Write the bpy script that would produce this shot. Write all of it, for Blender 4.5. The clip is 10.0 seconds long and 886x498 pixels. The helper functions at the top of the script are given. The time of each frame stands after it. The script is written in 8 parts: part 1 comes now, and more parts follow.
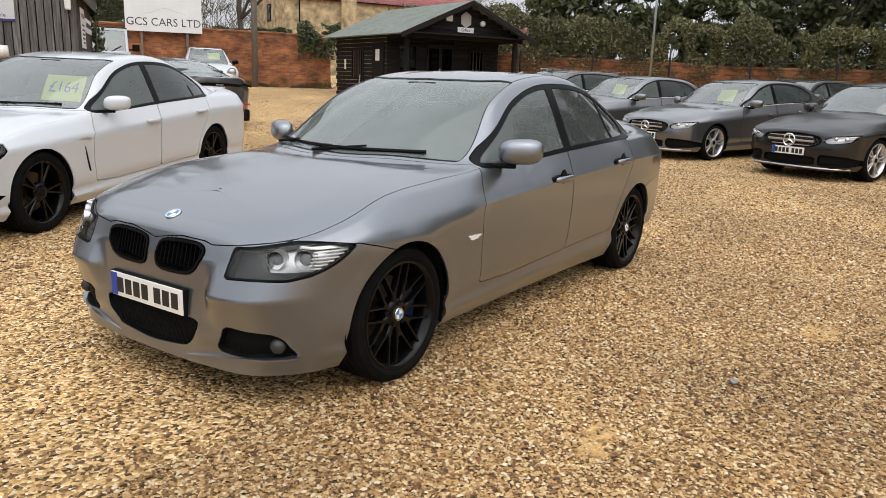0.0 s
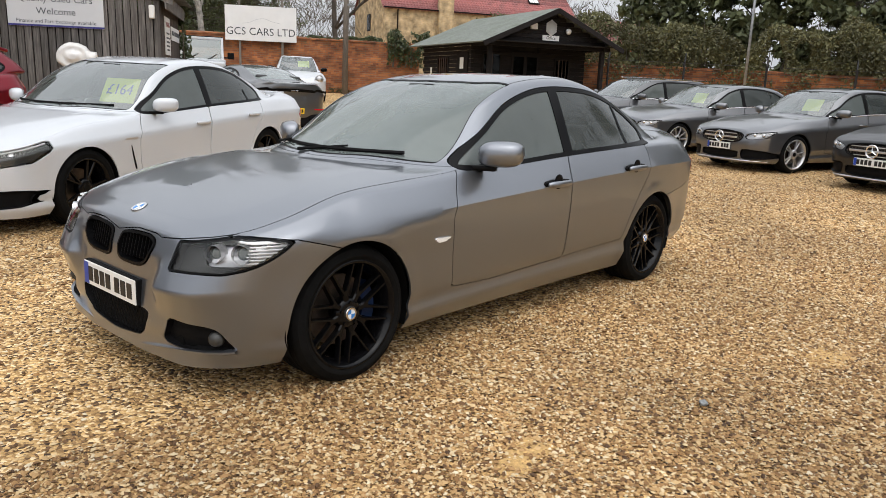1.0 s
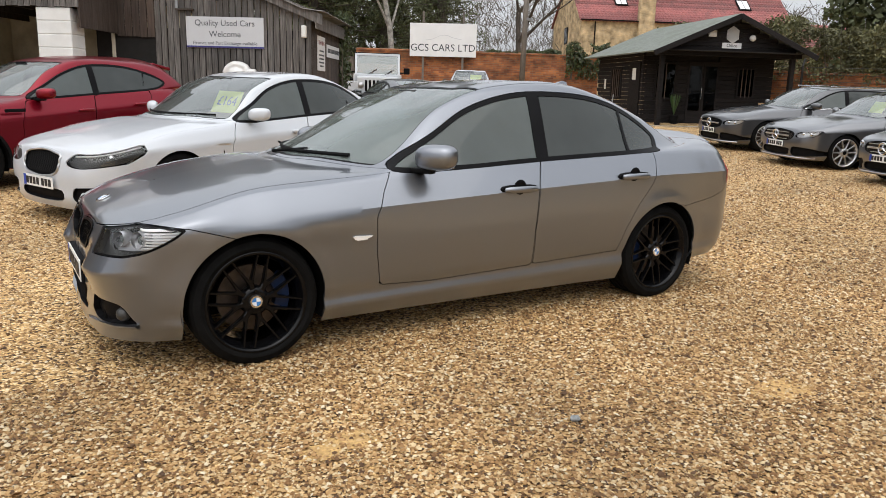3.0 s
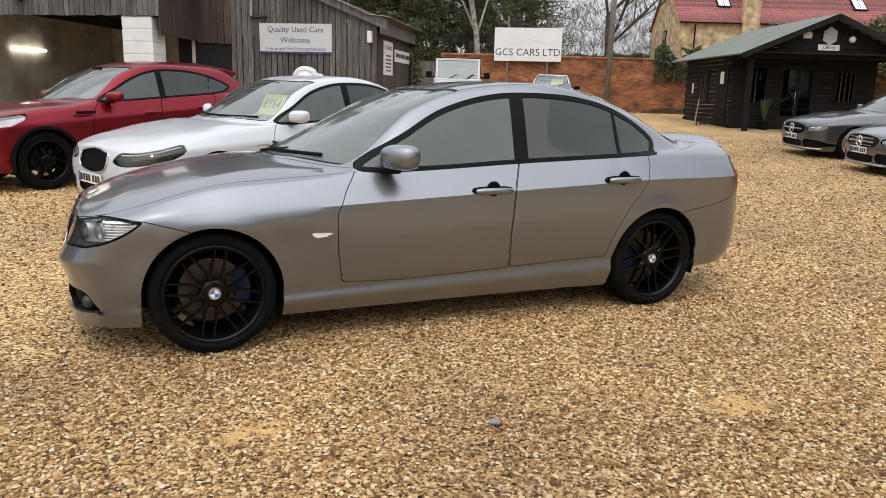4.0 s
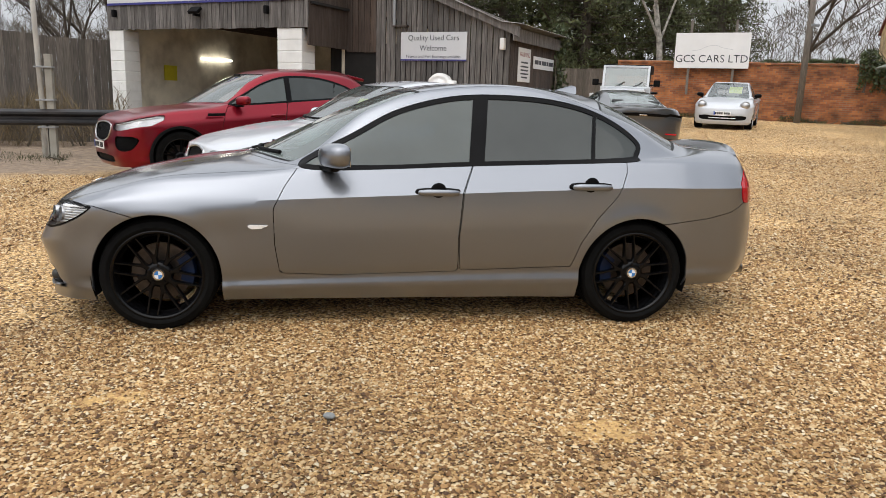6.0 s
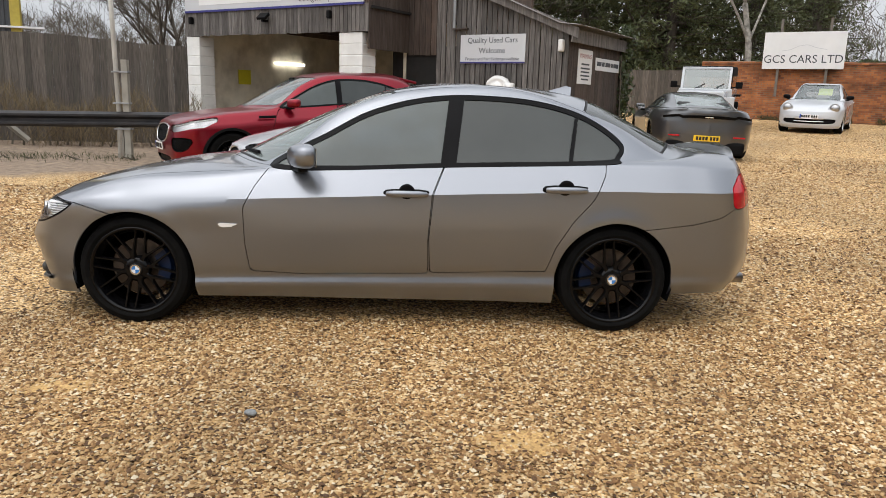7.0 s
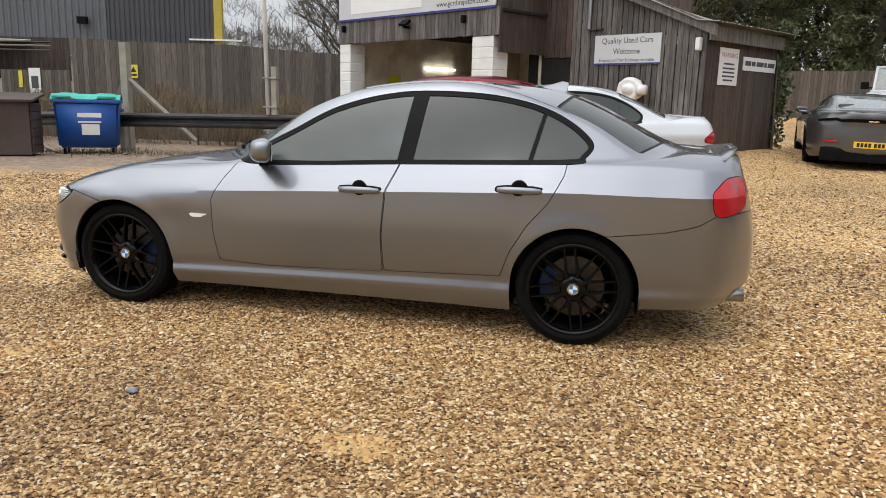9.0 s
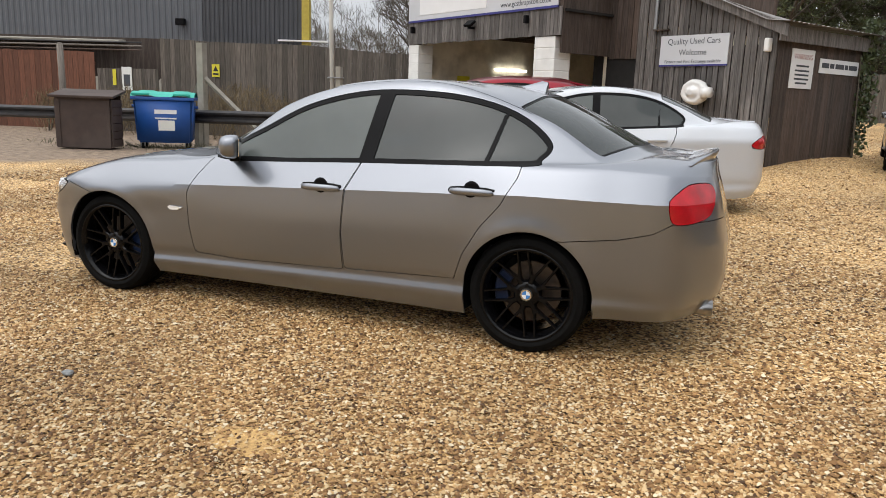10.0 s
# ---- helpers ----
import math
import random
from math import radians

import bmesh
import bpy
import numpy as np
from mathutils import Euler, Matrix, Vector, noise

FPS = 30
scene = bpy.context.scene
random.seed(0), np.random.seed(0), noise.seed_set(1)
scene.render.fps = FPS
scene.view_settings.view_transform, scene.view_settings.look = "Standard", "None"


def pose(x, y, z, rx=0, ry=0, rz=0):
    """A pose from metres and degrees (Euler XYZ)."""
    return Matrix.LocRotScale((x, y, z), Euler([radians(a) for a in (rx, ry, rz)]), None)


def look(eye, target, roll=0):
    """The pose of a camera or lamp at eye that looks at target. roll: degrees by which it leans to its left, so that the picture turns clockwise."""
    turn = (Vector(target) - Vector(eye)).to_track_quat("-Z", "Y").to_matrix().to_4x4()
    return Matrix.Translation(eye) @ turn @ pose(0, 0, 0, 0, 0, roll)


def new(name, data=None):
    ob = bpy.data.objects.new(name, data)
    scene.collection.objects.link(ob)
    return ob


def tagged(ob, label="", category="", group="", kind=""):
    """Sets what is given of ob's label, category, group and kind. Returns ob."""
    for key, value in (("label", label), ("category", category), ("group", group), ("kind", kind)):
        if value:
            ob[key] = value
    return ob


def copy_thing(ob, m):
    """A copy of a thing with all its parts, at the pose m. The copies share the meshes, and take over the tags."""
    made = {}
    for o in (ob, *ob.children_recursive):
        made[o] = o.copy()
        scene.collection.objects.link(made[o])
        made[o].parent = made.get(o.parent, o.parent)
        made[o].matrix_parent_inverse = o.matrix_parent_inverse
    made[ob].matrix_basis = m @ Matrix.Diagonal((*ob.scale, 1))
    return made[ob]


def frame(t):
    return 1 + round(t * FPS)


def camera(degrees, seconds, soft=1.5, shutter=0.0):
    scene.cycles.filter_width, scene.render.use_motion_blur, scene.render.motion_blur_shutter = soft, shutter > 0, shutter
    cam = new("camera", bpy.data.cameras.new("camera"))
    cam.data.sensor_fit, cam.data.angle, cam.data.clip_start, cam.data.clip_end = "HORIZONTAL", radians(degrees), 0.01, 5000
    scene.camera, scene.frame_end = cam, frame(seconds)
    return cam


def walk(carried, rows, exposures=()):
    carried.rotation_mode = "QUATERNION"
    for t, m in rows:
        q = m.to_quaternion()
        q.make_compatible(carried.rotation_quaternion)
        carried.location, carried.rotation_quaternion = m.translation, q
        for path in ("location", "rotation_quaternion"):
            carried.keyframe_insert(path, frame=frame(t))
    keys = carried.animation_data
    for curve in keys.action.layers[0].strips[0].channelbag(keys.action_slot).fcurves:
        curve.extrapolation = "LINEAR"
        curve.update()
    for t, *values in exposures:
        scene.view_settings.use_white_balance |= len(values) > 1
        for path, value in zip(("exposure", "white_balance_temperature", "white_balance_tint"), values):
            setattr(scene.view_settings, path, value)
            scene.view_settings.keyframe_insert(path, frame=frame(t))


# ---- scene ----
cam = camera(61.8, 10.0, soft=0.8)
PATH = [
    (0, (-3.913, -2.842, 1.362), (-2.309, -1.735, 0.916), 1.8),
    (0.5, (-3.694, -3.066, 1.34), (-2.163, -1.856, 0.904), 2.0),
    (1, (-3.471, -3.304, 1.337), (-2.025, -1.992, 0.906), 2.1),
    (1.5, (-3.25, -3.614, 1.35), (-1.898, -2.203, 0.923), 2.0),
    (2, (-2.971, -3.813, 1.336), (-1.721, -2.31, 0.913), 1.8),
    (2.5, (-2.716, -4.059, 1.334), (-1.574, -2.472, 0.917), 1.6),
    (4, (-1.819, -4.618, 1.327), (-1.013, -2.833, 0.921), 1.5),
    (4.5, (-1.492, -4.786, 1.329), (-0.808, -2.951, 0.926), 1.6),
    (5, (-1.15, -4.861, 1.33), (-0.594, -2.983, 0.928), 1.7),
    (5.5, (-0.8, -4.998, 1.324), (-0.373, -3.085, 0.924), 1.8),
    (7, (0.252, -5.052, 1.33), (0.314, -3.093, 0.933), 1.7),
    (7.5, (0.551, -5.007, 1.315), (0.497, -3.047, 0.92), 1.6),
    (8, (0.88, -4.903, 1.323), (0.701, -2.95, 0.929), 1.5),
    (8.5, (1.263, -4.906, 1.324), (0.954, -2.969, 0.929), 1.4),
    (9, (1.564, -4.811, 1.306), (1.123, -2.9, 0.911), 1.5),
    (9.5, (1.881, -4.649, 1.309), (1.322, -2.77, 0.912), 1.8),
    (10, (2.26, -4.553, 1.316), (1.585, -2.713, 0.917), 2.1),
]
walk(cam, [(t, look(eye, target, roll)) for t, eye, target, roll in PATH])

# ---- light ----
SUN_AZ, SUN_EL = radians(218), radians(62)
world = bpy.data.worlds.new("overcast_sky")
scene.world = world
world.use_nodes = True
wn, wl = world.node_tree.nodes, world.node_tree.links
sky = wn.new("ShaderNodeTexSky")
sky.sky_type, sky.sun_disc = "NISHITA", False
sky.sun_elevation, sky.sun_rotation = SUN_EL, SUN_AZ
sky.air_density, sky.dust_density, sky.ozone_density = 1.0, 4.0, 1.0
grey = wn.new("ShaderNodeHueSaturation")
grey.inputs["Saturation"].default_value = 0.22
wl.new(sky.outputs[0], grey.inputs["Color"])
cloud = wn.new("ShaderNodeMix")
cloud.data_type = "RGBA"
cloud.inputs["Factor"].default_value = 0.7
cloud.inputs["B"].default_value = (6.2, 6.45, 6.85, 1)
wl.new(grey.outputs[0], cloud.inputs["A"])
# an overcast sky is brightest overhead
up, height, gain, dome = (wn.new(k) for k in ("ShaderNodeTexCoord", "ShaderNodeSeparateXYZ", "ShaderNodeMapRange", "ShaderNodeVectorMath"))
gain.inputs["To Min"].default_value, gain.inputs["To Max"].default_value = 0.57, 1.24
dome.operation = "SCALE"
wl.new(up.outputs["Generated"], height.inputs[0])
wl.new(height.outputs["Z"], gain.inputs["Value"])
wl.new(cloud.outputs["Result"], dome.inputs[0])
wl.new(gain.outputs[0], dome.inputs["Scale"])
wl.new(dome.outputs[0], wn["Background"].inputs["Color"])
wn["Background"].inputs["Strength"].default_value = 0.15
sun = new("sun", bpy.data.lights.new("sun", "SUN"))
sun.data.energy, sun.data.angle, sun.data.color = 1.1, radians(100), (1.0, 0.96, 0.91)
sun_way = Vector((math.sin(SUN_AZ) * math.cos(SUN_EL), math.cos(SUN_AZ) * math.cos(SUN_EL), math.sin(SUN_EL)))
sun.matrix_world = look(sun_way * 60, (0, 0, 0))
scene.view_settings.exposure = 0.46


# ---- materials ----
def nodes_of(name):
    m = bpy.data.materials.new(name)
    m.use_nodes = True
    t = m.node_tree
    return m, t.nodes, t.links, t.nodes["Principled BSDF"]


def mat(name, colour, rough=0.6, metal=0.0, vary=0.12, scale=8.0, bump=0.0, bscale=60.0, coat=0.0, per="", dirt=None, dscale=1.5, damt=0.4, stretch=(1, 1, 1), spec=0.5):
    """Principled surface: base colour varied at two scales, optional dirt tint, bump and per-object variation."""
    m, n, l, b = nodes_of(name)
    b.inputs["Roughness"].default_value, b.inputs["Metallic"].default_value = rough, metal
    b.inputs["Coat Weight"].default_value, b.inputs["Coat Roughness"].default_value = coat, 0.04
    b.inputs["Specular IOR Level"].default_value = spec
    co = n.new("ShaderNodeTexCoord")
    mp = n.new("ShaderNodeMapping")
    mp.inputs["Scale"].default_value = stretch
    l.new(co.outputs["Object"], mp.inputs["Vector"])
    if vary > 0 or dirt:
        no = n.new("ShaderNodeTexNoise")
        no.inputs["Scale"].default_value, no.inputs["Detail"].default_value = scale, 6
        l.new(mp.outputs[0], no.inputs["Vector"])
        ramp = n.new("ShaderNodeValToRGB")
        lo = [c * (1 - vary) for c in colour]
        hi = [min(1, c * (1 + vary)) for c in colour]
        ramp.color_ramp.elements[0].position, ramp.color_ramp.elements[1].position = 0.3, 0.7
        ramp.color_ramp.elements[0].color, ramp.color_ramp.elements[1].color = (*lo, 1), (*hi, 1)
        l.new(no.outputs["Fac"], ramp.inputs["Fac"])
        out = ramp.outputs["Color"]
        if per:
            src = n.new("ShaderNodeObjectInfo" if per == "object" else "ShaderNodeNewGeometry")
            hs = n.new("ShaderNodeHueSaturation")
            mr = n.new("ShaderNodeMapRange")
            mr.inputs["To Min"].default_value, mr.inputs["To Max"].default_value = 0.62, 1.35
            l.new(src.outputs["Random" if per == "object" else "Random Per Island"], mr.inputs["Value"])
            l.new(mr.outputs[0], hs.inputs["Value"])
            l.new(out, hs.inputs["Color"])
            out = hs.outputs["Color"]
        if dirt:
            d2 = n.new("ShaderNodeTexNoise")
            d2.inputs["Scale"].default_value, d2.inputs["Detail"].default_value = dscale, 5
            l.new(mp.outputs[0], d2.inputs["Vector"])
            mr2 = n.new("ShaderNodeMapRange")
            mr2.inputs["From Min"].default_value, mr2.inputs["From Max"].default_value = 0.45, 0.7
            mr2.inputs["To Max"].default_value = damt
            l.new(d2.outputs["Fac"], mr2.inputs["Value"])
            mx = n.new("ShaderNodeMix")
            mx.data_type = "RGBA"
            l.new(mr2.outputs[0], mx.inputs["Factor"])
            l.new(out, mx.inputs["A"])
            mx.inputs["B"].default_value = (*dirt, 1)
            out = mx.outputs["Result"]
        l.new(out, b.inputs["Base Color"])
    else:
        b.inputs["Base Color"].default_value = (*colour, 1)
    if bump > 0:
        nb = n.new("ShaderNodeTexNoise")
        nb.inputs["Scale"].default_value, nb.inputs["Detail"].default_value = bscale, 4
        l.new(mp.outputs[0], nb.inputs["Vector"])
        bp = n.new("ShaderNodeBump")
        bp.inputs["Strength"].default_value, bp.inputs["Distance"].default_value = bump, 0.01
        l.new(nb.outputs["Fac"], bp.inputs["Height"])
        l.new(bp.outputs[0], b.inputs["Normal"])
    return m


def glass(name, tint, rough=0.0, ior=1.55, mist_sheen=0.0):
    """Thin pane: tinted see-through with Fresnel gloss and a dull film: fogging on the saloon's windscreen, on other
    panes part of the sky's reflection put into colour.
    """
    m = bpy.data.materials.new(name)
    m.use_nodes = True
    n, l = m.node_tree.nodes, m.node_tree.links
    n.remove(n["Principled BSDF"])
    tr, gl, lw, mx = (n.new(k) for k in ("ShaderNodeBsdfTransparent", "ShaderNodeBsdfGlossy", "ShaderNodeLayerWeight", "ShaderNodeMixShader"))
    tr.inputs["Color"].default_value = (*tint, 1)
    gl.inputs["Roughness"].default_value = rough
    gl.inputs["Color"].default_value = (1, 1, 1, 1)
    lw.inputs["Blend"].default_value = 0.5
    pw, ma = n.new("ShaderNodeMath"), n.new("ShaderNodeMath")
    pw.operation, ma.operation = "POWER", "MULTIPLY_ADD"
    pw.inputs[1].default_value = 4.8
    base = 0.9 * ((ior - 1) / (ior + 1)) ** 2
    ma.inputs[1].default_value, ma.inputs[2].default_value = 1 - base, base
    l.new(lw.outputs["Facing"], pw.inputs[0])
    l.new(pw.outputs[0], ma.inputs[0])
    l.new(ma.outputs[0], mx.inputs[0])
    film, df = n.new("ShaderNodeMixShader"), n.new("ShaderNodeBsdfDiffuse")
    df.inputs["Color"].default_value = (0.52, 0.60, 0.58, 1)
    co, no, mr = n.new("ShaderNodeTexCoord"), n.new("ShaderNodeTexNoise"), n.new("ShaderNodeMapRange")
    no.inputs["Scale"].default_value, no.inputs["Detail"].default_value = 2.5, 5
    mr.inputs["From Min"].default_value, mr.inputs["From Max"].default_value = 0.3, 0.7
    mr.inputs["To Min"].default_value, mr.inputs["To Max"].default_value = mist_sheen * 0.92, mist_sheen * 1.15
    l.new(co.outputs["Object"], no.inputs["Vector"])
    l.new(no.outputs["Fac"], mr.inputs["Value"])
    l.new(mr.outputs[0], film.inputs[0])
    l.new(tr.outputs[0], film.inputs[1])
    l.new(df.outputs[0], film.inputs[2])
    l.new(film.outputs[0], mx.inputs[1])
    l.new(gl.outputs[0], mx.inputs[2])
    l.new(mx.outputs[0], n["Material Output"].inputs["Surface"])
    return m


def glow(name, colour, strength):
    m, n, l, b = nodes_of(name)
    b.inputs["Base Color"].default_value = (*colour, 1)
    b.inputs["Emission Color"].default_value, b.inputs["Emission Strength"].default_value = (*colour, 1), strength
    return m


def paint(name, colour, metal=0.0, rough=0.32, coat=1.0):
    """Car paint: flake variation under a clear coat, thin road dust low down."""
    m, n, l, b = nodes_of(name)
    b.inputs["Metallic"].default_value, b.inputs["Roughness"].default_value = metal, rough
    b.inputs["Coat Weight"].default_value, b.inputs["Coat Roughness"].default_value, b.inputs["Coat IOR"].default_value = coat, 0.03, 1.5
    co = n.new("ShaderNodeTexCoord")
    fl = n.new("ShaderNodeTexNoise")
    fl.inputs["Scale"].default_value, fl.inputs["Detail"].default_value = 900, 1
    l.new(co.outputs["Object"], fl.inputs["Vector"])
    hs = n.new("ShaderNodeHueSaturation")
    hs.inputs["Color"].default_value = (*colour, 1)
    mr = n.new("ShaderNodeMapRange")
    mr.inputs["To Min"].default_value, mr.inputs["To Max"].default_value = 0.86, 1.14
    l.new(fl.outputs["Fac"], mr.inputs["Value"])
    l.new(mr.outputs[0], hs.inputs["Value"])
    l.new(hs.outputs[0], b.inputs["Base Color"])
    sm = n.new("ShaderNodeTexNoise")
    sm.inputs["Scale"].default_value, sm.inputs["Detail"].default_value = 3.0, 5
    l.new(co.outputs["Object"], sm.inputs["Vector"])
    mr2 = n.new("ShaderNodeMapRange")
    mr2.inputs["From Min"].default_value, mr2.inputs["From Max"].default_value = 0.35, 0.75
    mr2.inputs["To Min"].default_value, mr2.inputs["To Max"].default_value = 0.02, 0.12
    l.new(sm.outputs["Fac"], mr2.inputs["Value"])
    l.new(mr2.outputs[0], b.inputs["Coat Roughness"])
    return m


M = {}
M["grey_paint"] = paint("grey_metallic_paint", (0.215, 0.228, 0.254), 0.88, 0.31)
M["white_paint"] = paint("white_paint", (0.50, 0.52, 0.55), 0.0, 0.4)
M["red_paint"] = paint("red_metallic_paint", (0.20, 0.002, 0.012), 0.72, 0.30, 0.4)
M["dark_paint"] = paint("dark_grey_paint", (0.085, 0.087, 0.094), 0.7, 0.3)
M["silver_paint"] = paint("mid_grey_paint", (0.17, 0.174, 0.184), 0.85, 0.28)
M["black_paint"] = paint("black_paint", (0.005, 0.005, 0.006), 0.0, 0.3, 0.3)
M["gunmetal"] = paint("gunmetal_paint", (0.13, 0.132, 0.138), 0.8, 0.3)
M["trim"] = mat("black_trim", (0.004, 0.004, 0.0045), 0.34, vary=0.2, spec=0.08)
M["plastic"] = mat("black_plastic", (0.007, 0.007, 0.0075), 0.6, vary=0.2, bump=0.1, spec=0.06)
M["under"] = mat("underbody", (0.004, 0.004, 0.004), 0.9, spec=0.1)
M["rubber"] = mat("tyre_rubber", (0.0055, 0.0055, 0.0055), 0.75, vary=0.3, scale=14, bump=0.15, bscale=120, dirt=(0.03, 0.026, 0.02), damt=0.12, spec=0.05)
M["rim"] = mat("satin_black_rim", (0.003, 0.003, 0.0035), 0.14, 0.0, vary=0.2, spec=0.2)
M["alloy"] = mat("silver_alloy", (0.55, 0.55, 0.56), 0.3, 0.9, vary=0.1)
M["disc"] = mat("brake_disc", (0.09, 0.075, 0.065), 0.4, 0.9, vary=0.3, scale=20)
M["caliper"] = mat("blue_caliper", (0.003, 0.014, 0.05), 0.45, vary=0.15, spec=0.3)
M["chrome"] = mat("chrome", (0.75, 0.75, 0.76), 0.08, 1.0, vary=0.05)
M["steel_pipe"] = mat("exhaust_steel", (0.35, 0.34, 0.33), 0.28, 1.0, vary=0.2)
# except on the saloon's fogged windscreen, the film imitates part of the sky's reflection
M["window"] = glass("tinted_window", (0.17, 0.20, 0.225), ior=1.5, mist_sheen=0.145)
M["screen"] = glass("windscreen_glass", (0.29, 0.37, 0.35), ior=1.6, mist_sheen=0.22)
M["clear_screen"] = glass("clear_windscreen", (0.55, 0.60, 0.58), ior=2.3, mist_sheen=0.13)
M["rear_screen"] = glass("coupe_rear_glass", (0.25, 0.27, 0.27), ior=2.3, mist_sheen=0.30)
M["darkglass"] = glass("privacy_glass", (0.06, 0.064, 0.069), ior=1.5, mist_sheen=0.068)
M["lens"] = glass("lamp_lens", (0.9, 0.9, 0.9))
M["taillens"] = mat("red_tail_lens", (0.42, 0.003, 0.010), 0.25, coat=0.35, vary=0.25, scale=14, spec=0.3)
M["amber"] = mat("clear_repeater", (0.75, 0.74, 0.72), 0.2, coat=1.0)
M["reflector"] = mat("lamp_reflector", (0.48, 0.48, 0.49), 0.30, 0.9, vary=0.2)
M["lampdark"] = mat("lamp_housing", (0.035, 0.035, 0.033), 0.45, 0.2, vary=0.2)
M["seat"] = mat("seat_leather", (0.025, 0.025, 0.026), 0.5, vary=0.2, bump=0.2)
M["plate_w"] = mat("white_plate", (0.75, 0.75, 0.73), 0.35, vary=0.04)
M["plate_y"] = mat("yellow_plate", (0.80, 0.52, 0.02), 0.35, vary=0.04)
M["ink"] = mat("black_ink", (0.01, 0.01, 0.01), 0.5, vary=0.1)
M["blue"] = mat("blue_band", (0.01, 0.05, 0.35), 0.4, vary=0.1)
M["badge_w"] = mat("badge_white", (0.75, 0.76, 0.78), 0.3, vary=0.04)
M["badge_b"] = mat("badge_blue", (0.03, 0.18, 0.50), 0.3, vary=0.04)
M["yellow_card"] = mat("yellow_card", (0.72, 0.80, 0.16), 0.6, vary=0.06)


# ---- building helpers ----
def thing(name, m=None, label="", category="", group="", kind=""):
    ob = new(name)
    if m is not None:
        ob.matrix_world = m
    return tagged(ob, label, category, group, kind)


def mesh_ob(name, verts, faces, material, parent=None, label="", smooth=False, m=None):
    me = bpy.data.meshes.new(name)
    me.from_pydata([tuple(v) for v in verts], [], [tuple(f) for f in faces])
    me.validate()
    me.materials.append(material)
    if smooth:
        me.polygons.foreach_set("use_smooth", [True] * len(me.polygons))
    me.update()
    ob = new(name, me)
    if parent is not None:
        ob.parent = parent
    if m is not None:
        ob.matrix_basis = m
    if label:
        tagged(ob, label)
    return ob


def part(name, bm, material, parent, label="", smooth=False, m=None):
    me = bpy.data.meshes.new(name)
    bm.normal_update()
    bm.to_mesh(me)
    bm.free()
    me.materials.append(material)
    if smooth:
        me.polygons.foreach_set("use_smooth", [True] * len(me.polygons))
    ob = new(name, me)
    if parent is not None:
        ob.parent = parent
    if m is not None:
        ob.matrix_basis = m
    if label:
        tagged(ob, label)
    return ob


def box_bm(sx, sy, sz, bevel=0.0, at=(0, 0, 0), bm=None, seg=2):
    """Box of the given size, centred on at in x and y, standing on at's z."""
    own = bmesh.new()
    bmesh.ops.create_cube(own, size=1)
    bmesh.ops.scale(own, vec=(sx, sy, sz), verts=own.verts)
    if bevel > 0:
        bmesh.ops.bevel(own, geom=own.edges[:], offset=bevel, segments=seg, affect="EDGES", profile=0.6)
    bmesh.ops.translate(own, vec=(at[0], at[1], at[2] + sz / 2), verts=own.verts)
    if bm is None:
        return own
    me = bpy.data.meshes.new("tmp")
    own.to_mesh(me)
    own.free()
    bm.from_mesh(me)
    bpy.data.meshes.remove(me)
    return bm


def rod_bm(a, b, r0, r1=None, n=10, bm=None, caps=True):
    """Tapered rod from a to b."""
    bm = bm or bmesh.new()
    a, b = Vector(a), Vector(b)
    r1 = r0 if r1 is None else r1
    q = (b - a).to_track_quat("Z", "Y")
    rings = []
    for p, r in ((a, r0), (b, r1)):
        rings.append([bm.verts.new(p + q @ Vector((r * math.cos(2 * math.pi * i / n), r * math.sin(2 * math.pi * i / n), 0))) for i in range(n)])
    for i in range(n):
        bm.faces.new((rings[0][i], rings[0][(i + 1) % n], rings[1][(i + 1) % n], rings[1][i]))
    if caps:
        bm.faces.new(rings[0][::-1])
        bm.faces.new(rings[1])
    return bm


def lathe_bm(profile, n=48, axis="y", bm=None, closed=False):
    """Spin (radius, along) pairs round an axis."""
    bm = bm or bmesh.new()
    rings = []
    for r, h in profile:
        ring = []
        for i in range(n):
            a = 2 * math.pi * i / n
            c, s = r * math.cos(a), r * math.sin(a)
            ring.append(bm.verts.new((c, h, s) if axis == "y" else (c, s, h)))
        rings.append(ring)
    pairs = list(zip(rings, rings[1:])) + ([(rings[-1], rings[0])] if closed else [])
    for p, q in pairs:
        for i in range(n):
            bm.faces.new((p[i], p[(i + 1) % n], q[(i + 1) % n], q[i]))
    bmesh.ops.recalc_face_normals(bm, faces=bm.faces)
    return bm


def prism_bm(outline, depth, bm=None):
    """Flat outline in x and z, extruded along +y."""
    bm = bm or bmesh.new()
    a = [bm.verts.new((x, 0, z)) for x, z in outline]
    b = [bm.verts.new((x, depth, z)) for x, z in outline]
    bm.faces.new(a)
    bm.faces.new(b[::-1])
    for i in range(len(a)):
        j = (i + 1) % len(a)
        bm.faces.new((a[j], a[i], b[i], b[j]))
    bmesh.ops.recalc_face_normals(bm, faces=bm.faces)
    return bm


